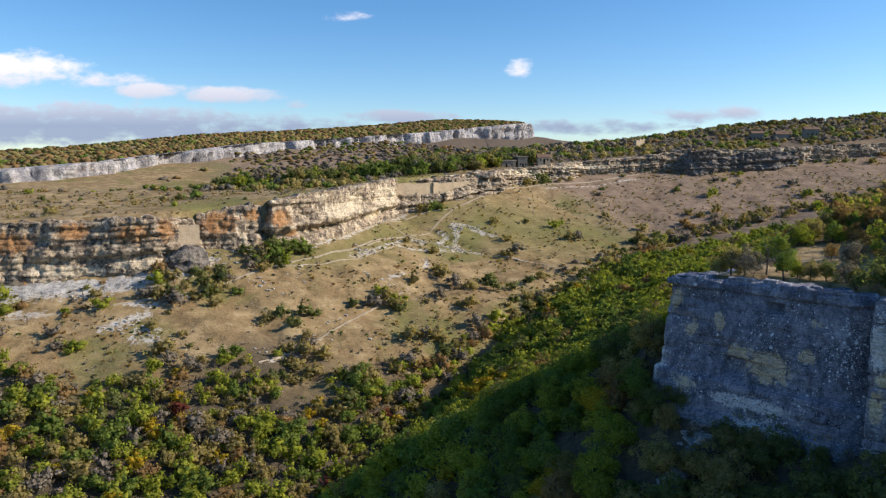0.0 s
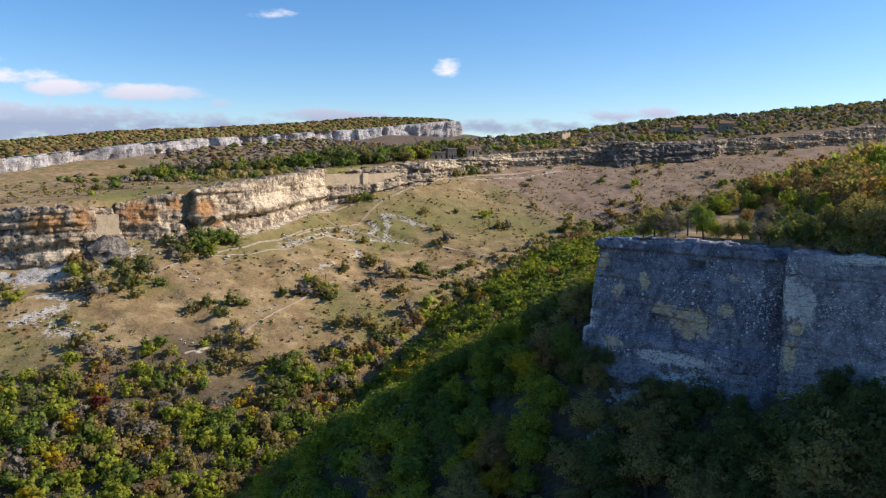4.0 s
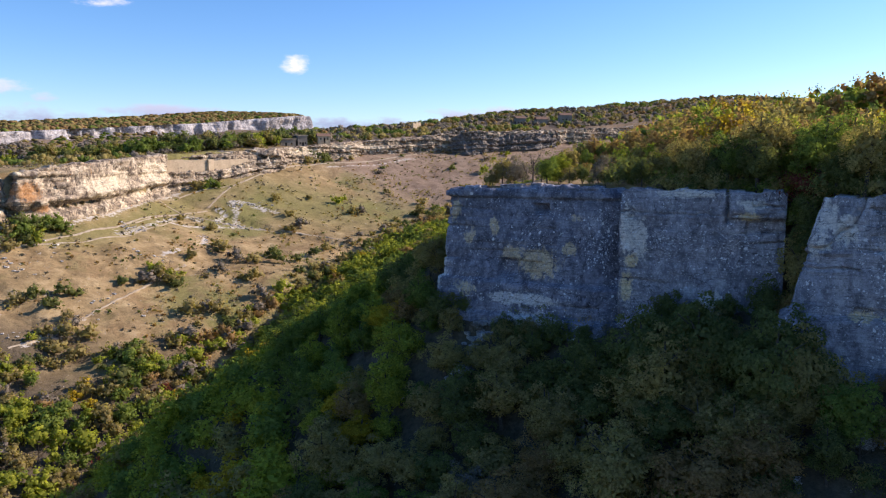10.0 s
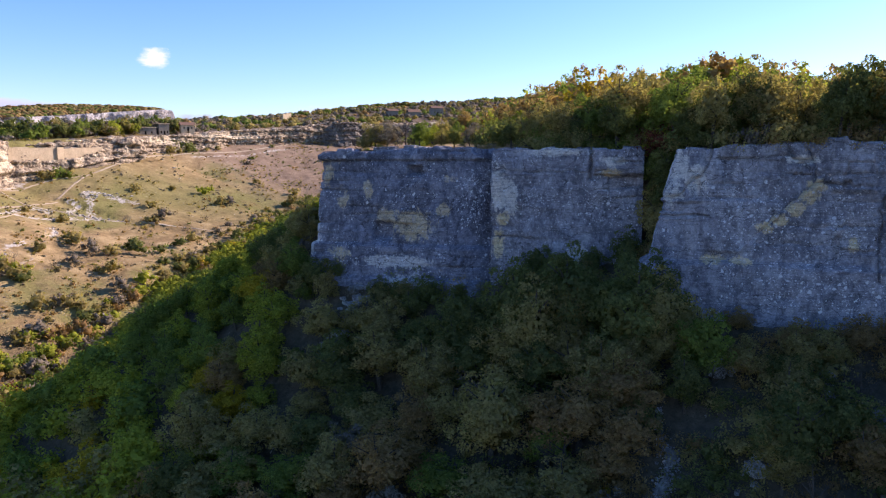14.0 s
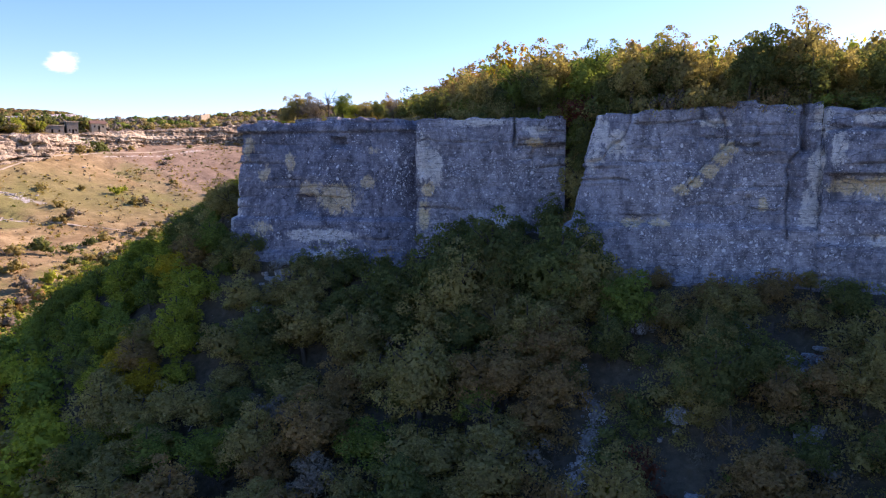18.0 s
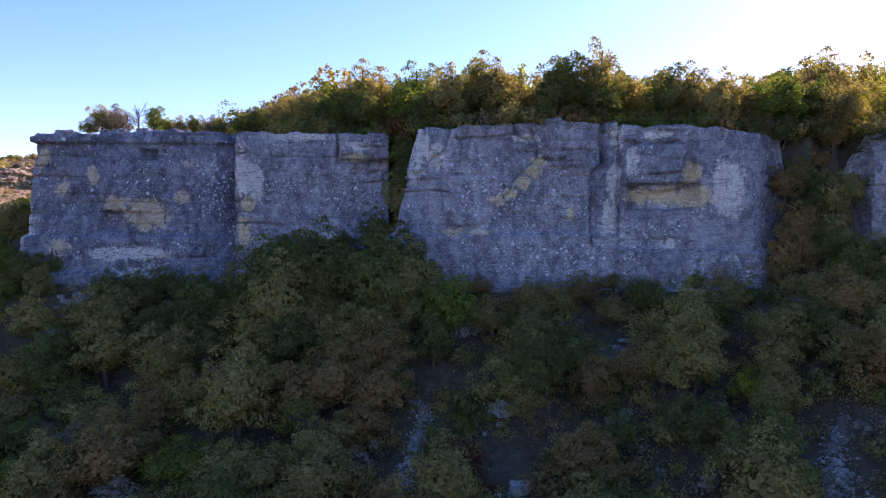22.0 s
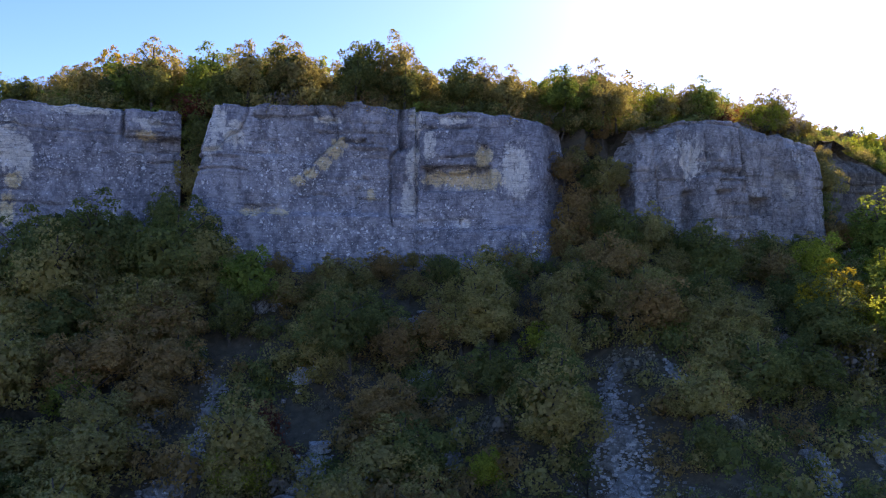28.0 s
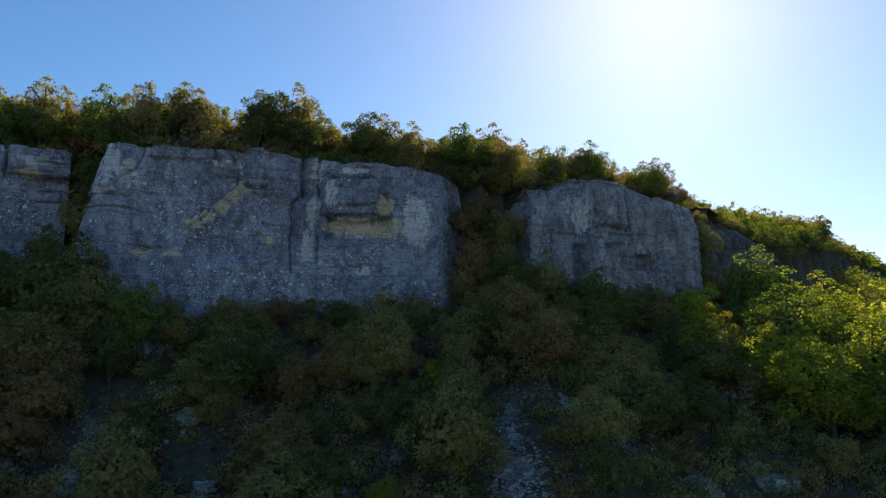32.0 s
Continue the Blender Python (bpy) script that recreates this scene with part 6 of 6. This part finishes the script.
    joined_woods("woodland", [tree_kind(53, 5.0, 3.4, 3, 6, 0.6, 0.0, 0, 0.85), tree_kind(54, 4.0, 3.6, 3, 6, 0.6, 0.0, 0, 0.85)], rows, "olive scrub on the land behind the plateau")

    # the mesa's wooded top
    v = MESA_TOP.reshape(-1, 3)
    n = 4500
    i, j = rng.integers(0, MESA_TOP.shape[0] - 1, n), rng.integers(0, 6, n)
    a, b = rng.uniform(0, 1, (n, 1)), rng.uniform(0, 1, (n, 1))
    p = (MESA_TOP[i, j] * (1 - a) + MESA_TOP[i + 1, j] * a) * (1 - b) + (MESA_TOP[i, j + 1] * (1 - a) + MESA_TOP[i + 1, j + 1] * a) * b
    far_kind = [tree_kind(61, 5.0, 7.0, 2, 3, 1.3, 0.0, 0, 0.8)]
    rows = np.stack([p[:, 0], p[:, 1], p[:, 2], rng.uniform(0.4, 0.85, n), rng.uniform(0, 6, n), np.zeros(n), rng.choice([2, 2, 1, 2, 5, 5], n), np.ones(n)], -1)
    joined_woods("woodland", far_kind, rows, "olive and rust woodland on the distant table mountain")

    # scrub over the meadow: thick along the valley bed and the foot of the cliffs, thin elsewhere
    def keep3(x, y):
        d3, _, _ = to_line(x, y, FAR)
        d2, side, _ = to_line(x, y, BED)
        low = np.exp(-((y - 258 + 0.1 * x) / 38) ** 2) * (x < 34)
        clump = smooth(rough(x / 16, y / 16, 6.0, 3), -0.08, 0.40)
        bed = np.exp(-(d2 / 14) ** 2)
        foot = np.exp(-((d3 - 6) / 7) ** 2) * (x < -30)
        odds = 0.07 * clump + 0.95 * low * clump + 0.85 * bed + 0.45 * foot * clump
        return (side > 0) & ~inside(x, y, FAR_TOP) & (rng.uniform(0, 1, x.shape) < odds) & (y > 205) & (d3 > 2.5)
    x, y = scatter(rng, -210, 340, 205, 560, 4.2, keep3)
    rows = rows_of(rng, x, y, 3, [0, 2, 7, 3, 5], [1.8, 4.0, 4.0, 1.2, 0.7], 0.7, 2.1, 3, 18.0)
    joined_woods("scrub", SHRUBS, rows, "dark green and grey shrubs over dry meadow", "shrubs")

    # dry tufts and small bushes on the far plateau's grass
    def keep4(x, y):
        d3, _, _ = to_line(x, y, FAR)
        return inside(x, y, FAR_TOP) & (d3 > 5) & (rng.uniform(0, 1, x.shape) < 0.05 + 0.35 * smooth(rough(x / 22, y / 22, 8.0, 3), 0.1, 0.5))
    x, y = scatter(rng, -330, -10, 240, 480, 6.0, keep4)
    rows = rows_of(rng, x, y, 3, [2, 0, 7, 3, 5], [3, 2, 3, 1, 1], 0.5, 1.2, 3, 25.0)
    joined_woods("scrub", SHRUBS, rows, "olive and brown bushes on the dry plateau", "shrubs")

    # dry grass tufts and cushions over the open slopes
    tufts = [tree_kind(81, 0.7, 0.7, 1, 9, 0.26, 0.0, 0), tree_kind(82, 0.5, 0.9, 1, 9, 0.26, 0.0, 0)]

    def keep5(x, y):
        d3, _, _ = to_line(x, y, FAR)
        _, side, _ = to_line(x, y, BED)
        top = inside(x, y, FAR_TOP)
        return ((side > 0) | top) & (rng.uniform(0, 1, x.shape) < 0.16 + 0.6 * smooth(rough(x / 14, y / 14, 11.0, 3), 0.0, 0.5)) & (x > -0.62 * y - 10) & (x < 0.65 * y) & ((~top) | (d3 < 110)) & (d3 > 3.5)
    x, y = scatter(rng, -260, 330, 215, 540, 2.7, keep5)
    rows = rows_of(rng, x, y, 2, [2, 7, 5, 0], [3, 3.5, 2.2, 1.0], 0.5, 1.5, None, 16.0)
    joined_woods("grass_tufts", tufts, rows, "dry brown and olive grass tufts on open slopes", "grass")

    # single bushes and trees of the meadow
    spots = [(62, 465, 1.9, 2, 0), (65, 466.5, 1.6, 0, 0), (68.5, 383, 1.6, 2, 2), (29, 392, 1.5, 2, 2), (33, 370, 1.7, 0, 2), (37, 356, 2.0, 2, 7), (32, 352, 1.8, 1, 2), (97, 425, 1.4, 2, 2), (155, 475, 1.8, 1, 0), (105, 470, 1.2, 1, 0),
             (-70, 292, 2.1, 2, 1), (-66, 297, 2.2, 2, 0), (-75, 288, 2.0, 0, 1), (-62, 301, 2.2, 2, 1), (-78, 284, 1.6, 1, 7), (-72, 284, 1.7, 0, 2), (-81, 290, 1.8, 2, 0), (-58, 303, 1.6, 0, 0), (-5, 398, 1.9, 2, 1), (-2, 400, 1.6, 0, 2),
             (-88, 262, 1.9, 2, 0), (-84, 259, 1.5, 0, 2), (-100, 258, 1.8, 2, 0), (-104, 256, 1.9, 2, 2), (-109, 257, 1.7, 0, 7), (-79, 268, 1.4, 0, 1), (-60, 258, 1.7, 2, 0), (-64, 256, 1.6, 2, 2), (-52, 262, 1.7, 2, 0), (-54, 254, 1.8, 0, 0), (-48, 264, 1.4, 1, 0),
             (-28, 279, 1.9, 2, 7), (-23, 284, 2.0, 2, 2), (-18, 282, 1.8, 0, 2), (-35, 277, 1.6, 1, 0), (-28, 226, 2.1, 2, 1), (-24, 229, 2.1, 2, 2), (-31, 230, 2.0, 0, 0), (-12, 258, 2.0, 2, 2), (-6, 262, 1.7, 0, 7)]
    x, y = np.array([c[0] for c in spots], float), np.array([c[1] for c in spots], float)
    z = height(x, y)
    rows = [(c[0], c[1], zz - 0.2, c[2], i * 2.1, c[3], c[4], 1.0) for i, (c, zz) in enumerate(zip(spots, z))]
    spots2 = [(-70, 293, 1.35, 0, 1), (-66, 297, 1.4, 1, 1), (-74, 289, 1.2, 0, 2), (-63, 300, 1.25, 1, 1), (-68, 289, 1.1, 2, 0), (-72, 296, 1.3, 1, 0), (-60, 304, 1.1, 0, 1), (-65, 291, 1.1, 0, 3), (-78, 286, 1.0, 2, 7), (-2, 398, 0.9, 2, 1), (64, 466, 1.2, 2, 0), (-84, 275, 0.8, 2, 2), (57, 463, 1.0, 0, 0), (47, 461, 0.8, 2, 2)]
    zz = height(np.array([c[0] for c in spots2], float), np.array([c[1] for c in spots2], float), False)
    tree_things("meadow_tree", FAR_KINDS, [(c[0], c[1], z - 0.2, c[2], i * 1.3, c[3], c[4], 1.0) for i, (c, z) in enumerate(zip(spots2, zz))], "tree at the foot of the far cliff", "trees under the far cliff")
    tree_things("bush", SHRUBS, rows, "bush on the dry meadow across the canyon", "bushes on the meadow", "bush")


near_slope()
near_top()
far_woods()

# ---- across the canyon: paths, bare rock, walls and houses ----
def ribbon(name, line, mat, wide, lift, label, seed=1, ragged=0.35, broken=0.0, step=1.2):
    """A track laid on the ground along (x, y[, half width])."""
    rng = np.random.default_rng(seed)
    line = [(*p, wide) if len(p) == 2 else p for p in line]
    s, p = resample(line, step)
    for _ in range(3):
        p[1:-1] = (p[:-2] + 2 * p[1:-1] + p[2:]) / 4
    t = np.gradient(p[:, :2], axis=0)
    t /= np.linalg.norm(t, axis=1)[:, None]
    n = np.stack([-t[:, 1], t[:, 0]], -1)
    cols = []
    for f in (-1.0, -0.5, 0.0, 0.5, 1.0):
        w = p[:, 2] * f * np.clip(1 + ragged * rough(s / (1.83 * step), f * 3 + seed, 0.0, 4, 0.8) * 2, 0.1, 2.2)
        q = p[:, :2] + n * w[:, None]
        z = height(q[:, 0], q[:, 1], False) + (lift if abs(f) < 1 else -0.25) + broken * rough(q[:, 0] / 1.6, q[:, 1] / 1.6, 0.5, 3)
        cols.append(np.stack([q[:, 0], q[:, 1], z], -1))
    V = np.stack(cols, 1)
    me = mesh_of(name, V.reshape(-1, 3), grid_faces(V.shape[0], 5)[:, ::-1], [mat], flat=False)
    return tagged(new(name, me), label, name.replace("_", " "), kind="structure")


PATHS = [
    ([(-165, 232), (-135, 244), (-115, 252), (-96, 261), (-84, 272), (-70, 288), (-54, 303), (-42, 320), (-33, 340), (-24, 354), (-18, 359.6)], 0.75),
    ([(-18, 359.6), (-27, 371), (-31, 378)], 0.61),
    ([(-18, 359.6), (-8, 372), (5, 400), (22, 420), (44, 446), (64, 460.5), (100, 480), (135, 499), (161, 512), (195, 514)], 0.82),
    ([(-30, 374), (-20, 386), (-8, 396), (5, 401)], 0.68),
    ([(-36, 330), (-26, 350), (-18, 359.6), (4, 357), (19, 355.6), (32, 351), (43.5, 347), (59, 340)], 0.68),
    ([(-50, 322), (-42, 345), (-32, 372)], 0.48),
    ([(-62, 233), (-58, 236.5), (-45, 249.5), (-31.6, 271), (-24, 284), (-14, 296)], 0.61),
    ([(-70, 288), (-52, 298), (-38, 312), (-28, 330), (-18, 352)], 0.48),
]
for i, (ln, wd) in enumerate(PATHS):
    ribbon("path", ln, PATH_EARTH, wd, 0.12, "trodden pale earth path across dry meadow", i, 0.6, 0.22)


ribbon("rock_apron", [(-230, 228, 3), (-190, 239, 4), (-146, 256, 5), (-125, 262, 4), (-108, 268, 3.5), (-98, 276, 2)], ROCK_PALE, 3, 0.5, "pale bare limestone apron at a cliff foot", 31, 0.6)


def stones(name, spots, mat, label, seed, lo, hi, flat=0.35, surface=True, category="rocks"):
    """Loose blocks in one mesh: spots of (x, y, spread across, spread along, count)."""
    rng = np.random.default_rng(seed)
    kinds = []
    for i in range(5):
        me = stone_mesh("tmp", rng, 1, 1, 1, mat, 0.45, 1)
        co = np.zeros(len(me.vertices) * 3)
        me.vertices.foreach_get("co", co)
        kinds.append((co.reshape(-1, 3), np.array([tuple(f.vertices) for f in me.polygons])))
        bpy.data.meshes.remove(me)
    V, F, n = [], [], 0
    for x, y, rx, ry, count in spots:
        q = np.stack([x + rng.normal(0, rx * 0.5, count), y + rng.normal(0, ry * 0.5, count)], -1)
        z = height(q[:, 0], q[:, 1], surface)
        for (a, b), c in zip(q, z):
            v, f = kinds[rng.integers(5)]
            s = lo * (hi / lo) ** (rng.uniform(0, 1) ** 1.8)
            w = v * (s * rng.uniform(0.7, 1.4), s * rng.uniform(0.7, 1.2), s * flat * rng.uniform(0.6, 1.5))
            th = rng.uniform(0, 6.28)
            w = np.stack([w[:, 0] * math.cos(th) - w[:, 1] * math.sin(th) + a, w[:, 0] * math.sin(th) + w[:, 1] * math.cos(th) + b, w[:, 2] + c - 0.25 * s * flat], -1)
            V.append(w), F.append(f + n)
            n += len(v)
    me = mesh_of(name, np.concatenate(V), np.concatenate(F), [mat])
    return tagged(new(name, me), label, category, kind="stuff")


stones("bare_rock", [(-110, 244, 7, 3, 30), (-99, 237.6, 6, 3, 24), (-116, 239.5, 6, 2, 16), (-156, 246, 10, 3, 30), (-130, 253, 10, 3, 30), (5, 357, 14, 2.5, 50), (-12, 356, 8, 3, 30), (-36, 323, 6, 3, 40),
                     (-27, 298, 9, 3, 30), (8, 378, 4, 6, 30), (16, 383, 8, 2.5, 30), (-8, 330, 4, 6, 20), (-60, 238, 6, 3, 14), (-40, 265, 8, 5, 14), (-70, 275, 10, 5, 26), (-90, 284, 6, 5, 40),
                     (-98, 281, 6, 5, 40), (60, 430, 30, 14, 16), (95, 450, 20, 14, 16), (-30, 255, 16, 14, 24), (-60, 290, 12, 10, 20)],
       ROCK_PALE, "pale limestone rubble scattered on the grass", 3, 0.3, 1.5, 0.4)


def big_rock(name, x, y, z, sx, sy, sz, turn, mat, seed, holes, label):
    """A large outcrop: a domed mass with beds and cave mouths (angle, height, width, depth)."""
    nu, nv = 110, 50
    th, ph = np.linspace(0, 2 * math.pi, nu), np.linspace(0.0, 1.0, nv)
    T, P = np.meshgrid(th, ph, indexing="ij")
    R = (1 - P ** 6.0) ** 0.45
    cx, cy = np.cos(T), np.sin(T)
    d = rough(cx * 1.6 + seed, cy * 1.6, P * 1.6, 5, 0.55) * 0.40 + rough(cx * 0.8 + seed, P * 7, 1.0, 2) * 0.10
    for a, h, w, deep in holes:
        da = np.angle(np.exp(1j * (T - a)))
        d = d - deep * np.exp(-(((da / w) ** 2 + ((P - h) / 0.09) ** 2) ** 2))
    r = R * (1 + d)
    V = np.stack([cx * r * sx, cy * r * sy, P * sz * (1 + 0.3 * rough(cx * r * 1.2 + seed, cy * r * 1.2, 3.0, 3)) - 2.0], -1).reshape(-1, 3)
    ob = new(name, mesh_of(name, V, grid_faces(nu, nv), [mat], flat=False))
    ob.matrix_basis = pose(x, y, z, 0, 0, turn)
    return tagged(ob, label, "rock", "outcrops across the canyon", "structure")


big_rock("cave_rock", 27, 435, 86, 13, 8, 11.5, 20, ROCK_FAR, 1.0, [(4.2, 0.55, 0.25, 0.5), (4.9, 0.45, 0.3, 0.5), (5.4, 0.2, 0.3, 0.6)], "cream limestone knoll with arched cave mouths")
big_rock("dark_rock", 2, 422, 87, 15, 6, 7.5, 35, ROCK_BROWN, 6.0, [(4.4, 0.4, 0.2, 0.5)], "grey rock ledge above the wall")
big_rock("cave_rock", 127.5, 489, 86.4, 4.4, 2.4, 3.6, 5, ROCK_PALE, 7.0, [(4.6, 0.45, 0.8, 0.5)], "pale overhanging boulder on the brown slope")


def block_wall(name, a, b, foot, top, thick, label, mat, seed=1, battered=0.35):
    """A ruined masonry wall from a to b: courses of rough blocks with an uneven top."""
    rng = np.random.default_rng(seed)
    a, b = np.array(a, float), np.array(b, float)
    long, d = np.linalg.norm(b - a), (b - a) / np.linalg.norm(b - a)
    n = np.array((d[1], -d[0]))
    root = tagged(new(name), label, "wall", "ruined walls", "structure")
    nc, nr = max(2, int(long / 0.8)), 8
    f0, f1 = (foot, foot) if isinstance(foot, (int, float)) else foot
    t0, t1 = (top, top) if isinstance(top, (int, float)) else top
    u = np.linspace(0, 1, nc)
    zt = t0 + (t1 - t0) * u + (grain(np.floor(u * nc / 2.5) * 1.9, seed + 0.5) - 0.5) * battered * 2
    zf = f0 + (f1 - f0) * u - 1.5
    V, F = [], []
    for side in (1, -1):
        for r in range(nr):
            z = zf + (zt - zf) * r / (nr - 1)
            w = thick / 2 * side + rng.uniform(-0.04, 0.04, nc)
            q = a + d * (u * long)[:, None] + n * w[:, None]
            V.append(np.column_stack([q, z]))
    V = np.stack(V, 1)
    order = list(range(nr)) + list(range(2 * nr - 1, nr - 1, -1))
    V = V[:, order]
    V = np.concatenate([V, V[:, :1]], 1)
    F = grid_faces(nc, V.shape[1])
    k = len(V.reshape(-1, 3))
    ends = [[i, i + 1, 2 * nr - 2 - i, 2 * nr - 1 - i] for i in range(nr - 1)]
    m = V.shape[1]
    F = np.concatenate([F, np.array(ends)[:, ::-1], np.array(ends) + (nc - 1) * m])
    part("masonry", mesh_of("masonry", V.reshape(-1, 3), F, [mat]), root)
    return root


big_rock("rock_step", -100.5, 276.5, 58, 7.5, 4.2, 10.5, 30, ROCK_BROWN, 8.0, [(4.4, 0.4, 0.3, 0.4)], "grey and cream rock step below a masonry wall")
block_wall("stone_wall", (-27, 393.5), (-6, 406.5), 82, 88.6, 1.6, "sunlit pale defence wall across the gap", MASONRY, 1)
block_wall("stone_wall", (-4, 408), (15, 421.5), (82, 84), (88.2, 89.4), 1.6, "sunlit pale defence wall across the gap", MASONRY, 2)
block_wall("gate_tower", (-6.4, 405.6), (-3.6, 408.2), 82, 88.9, 2.6, "square gate tower between two walls", MASONRY, 3, 0.2)
block_wall("stone_wall", (-105, 276), (-97, 281), 69, 75.2, 1.4, "pale masonry wall closing a cleft", MASONRY, 4)


def house(x, y, z, w, d, h, turn, roof_h, label, mat, flat=False, seed=1):
    """A small stone house: walls with openings, roof, door and windows."""
    root = tagged(new("stone_house"), label, "house", "houses on the plateau")
    root.matrix_basis = pose(x, y, z, 0, 0, turn)
    bm = bmesh.new()
    hw, hd = w / 2, d / 2
    cuts = [(-hw * 0.55, 0.45), (hw * 0.05, 0.55), (hw * 0.6, 0.45)]

    def quad(pts):
        bm.faces.new([bm.verts.new(p) for p in pts])

    xs = [-hw]
    for c, r in cuts:
        xs += [c - r, c + r]
    xs.append(hw)
    z0, z1 = 1.1, 2.3
    for i in range(len(xs) - 1):
        hole = i % 2 == 1
        door = i == 3
        a, b = xs[i], xs[i + 1]
        if not hole:
            quad([(a, -hd, -2), (b, -hd, -2), (b, -hd, h), (a, -hd, h)])
        else:
            if not door:
                quad([(a, -hd, -2), (b, -hd, -2), (b, -hd, z0), (a, -hd, z0)])
            lo = -2 if door else z0
            quad([(a, -hd, z1), (b, -hd, z1), (b, -hd, h), (a, -hd, h)])
            for p, q in (((a, lo), (a, z1)), ((b, z1), (b, lo)), ((a, z1), (b, z1))):
                quad([(p[0], -hd, p[1]), (q[0], -hd, q[1]), (q[0], -hd + 0.5, q[1]), (p[0], -hd + 0.5, p[1])])
    quad([(hw, -hd, -2), (hw, hd, -2), (hw, hd, h), (hw, -hd, h)])
    quad([(-hw, hd, -2), (-hw, -hd, -2), (-hw, -hd, h), (-hw, hd, h)])
    quad([(hw, hd, -2), (-hw, hd, -2), (-hw, hd, h), (hw, hd, h)])
    me = bpy.data.meshes.new("masonry")
    bm.to_mesh(me)
    bm.free()
    me.materials.append(mat)
    part("masonry", me, root)
    # near-black sheets stand in for the shade behind the door and windows
    for i, (c, r) in enumerate(cuts):
        lo = -0.2 if i == 1 else z0
        v = np.array([(c - r, -hd + 0.45, lo), (c + r, -hd + 0.45, lo), (c + r, -hd + 0.45, z1), (c - r, -hd + 0.45, z1)])
        v = np.concatenate([v, v + (0, 0.1, 0)])
        part("door" if i == 1 else "window", mesh_of("shade_sheet", v, [(0, 1, 2, 3), (7, 6, 5, 4), (0, 4, 5, 1), (3, 2, 6, 7)], [OPENING_SHADE]), root, "near-black sheet for the shade inside")
    o = 0.5
    if flat:
        v = np.array([(sx * (hw + o), sy * (hd + o), h + k) for k in (0, 0.5) for sx, sy in ((-1, -1), (1, -1), (1, 1), (-1, 1))])
        f = [(3, 2, 1, 0), (4, 5, 6, 7), (0, 1, 5, 4), (1, 2, 6, 5), (2, 3, 7, 6), (3, 0, 4, 7)]
        part("roof", mesh_of("roof", v, f, [MASONRY]), root, "flat stone roof")
    else:
        v = np.array([(-hw - o, -hd - o, h), (hw + o, -hd - o, h), (hw + o, hd + o, h), (-hw - o, hd + o, h), (-hw - o, 0, h + roof_h), (hw + o, 0, h + roof_h), (-hw - o, 0, h + 0.05), (hw + o, 0, h + 0.05)])
        f = [(0, 1, 5, 4), (2, 3, 4, 5), (3, 0, 6, 4), (1, 2, 5, 7)]
        part("roof", mesh_of("roof", v, f, [ROOF]), root, "tiled roof")
    return root


house(40, 465, 97.2, 13, 7, 4.4, 8, 0, "ruined grey stone house with a flat roof", MASONRY_DARK, True)
house(51.0, 467, 97.6, 6.0, 7, 6.4, 8, 0, "tall ruined stone house beside trees", MASONRY_DARK, True)
house(66, 474, 100.6, 8, 6, 3.4, 4, 2.0, "small gabled stone house with a tiled roof", MASONRY)
house(256, 588, 119.5, 9, 7, 5.5, -6, 2.0, "stone house on the skyline among scrub", MASONRY_DARK)
house(273, 581, 117.5, 10, 7, 6.5, -6, 2.6, "stone house on the skyline among scrub", MASONRY_DARK)
house(296, 580, 122.5, 11, 7, 5.5, -8, 2.2, "stone house on the skyline among scrub", MASONRY_DARK)
block_wall("stone_wall", (150, 560), (158, 566), 112, 119, 1.2, "lone sunlit ruin wall among scrub", MASONRY, 7, 1.4)

# ---- the near slope: scree, ledges and boulders ----
for i, ln in enumerate(CHUTES):
    ribbon("scree", [(a, b, 0.85 * w) for a, b, w in ln], SCREE_BED, 1.5, 0.14, "pale grey limestone scree in a bare chute", 20 + i, 1.9, 0.8, 0.7)
chute_spots = []
for ln in CHUTES:
    s_, p_ = resample(ln, 1.6)
    chute_spots += [(a, b, w * 1.25, w * 1.25, int(40 + 70 * w)) for a, b, w in p_]
stones("scree_stones", chute_spots, SCREE, "loose grey limestone scree stones", 9, 0.07, 0.42, 0.6)
stones("boulders", [(64, 52.2, 2.2, 1.2, 26), (69.4, 37.0, 2.5, 1.2, 20), (63.5, 33, 0.9, 0.8, 8), (57.4, 42.6, 1.8, 1.0, 16), (66.4, -2.4, 1.2, 1.0, 10), (69.6, -8, 2.0, 1.2, 14), (49.5, 36, 2.4, 1.6, 20), (36.5, 96.5, 2.0, 1.6, 24), (31, 93, 2.0, 2.0, 16), (66.5, 44.5, 3, 1.5, 14)],
       SCREE, "grey limestone ledges and boulders under the trees", 10, 0.5, 2.4, 0.5)
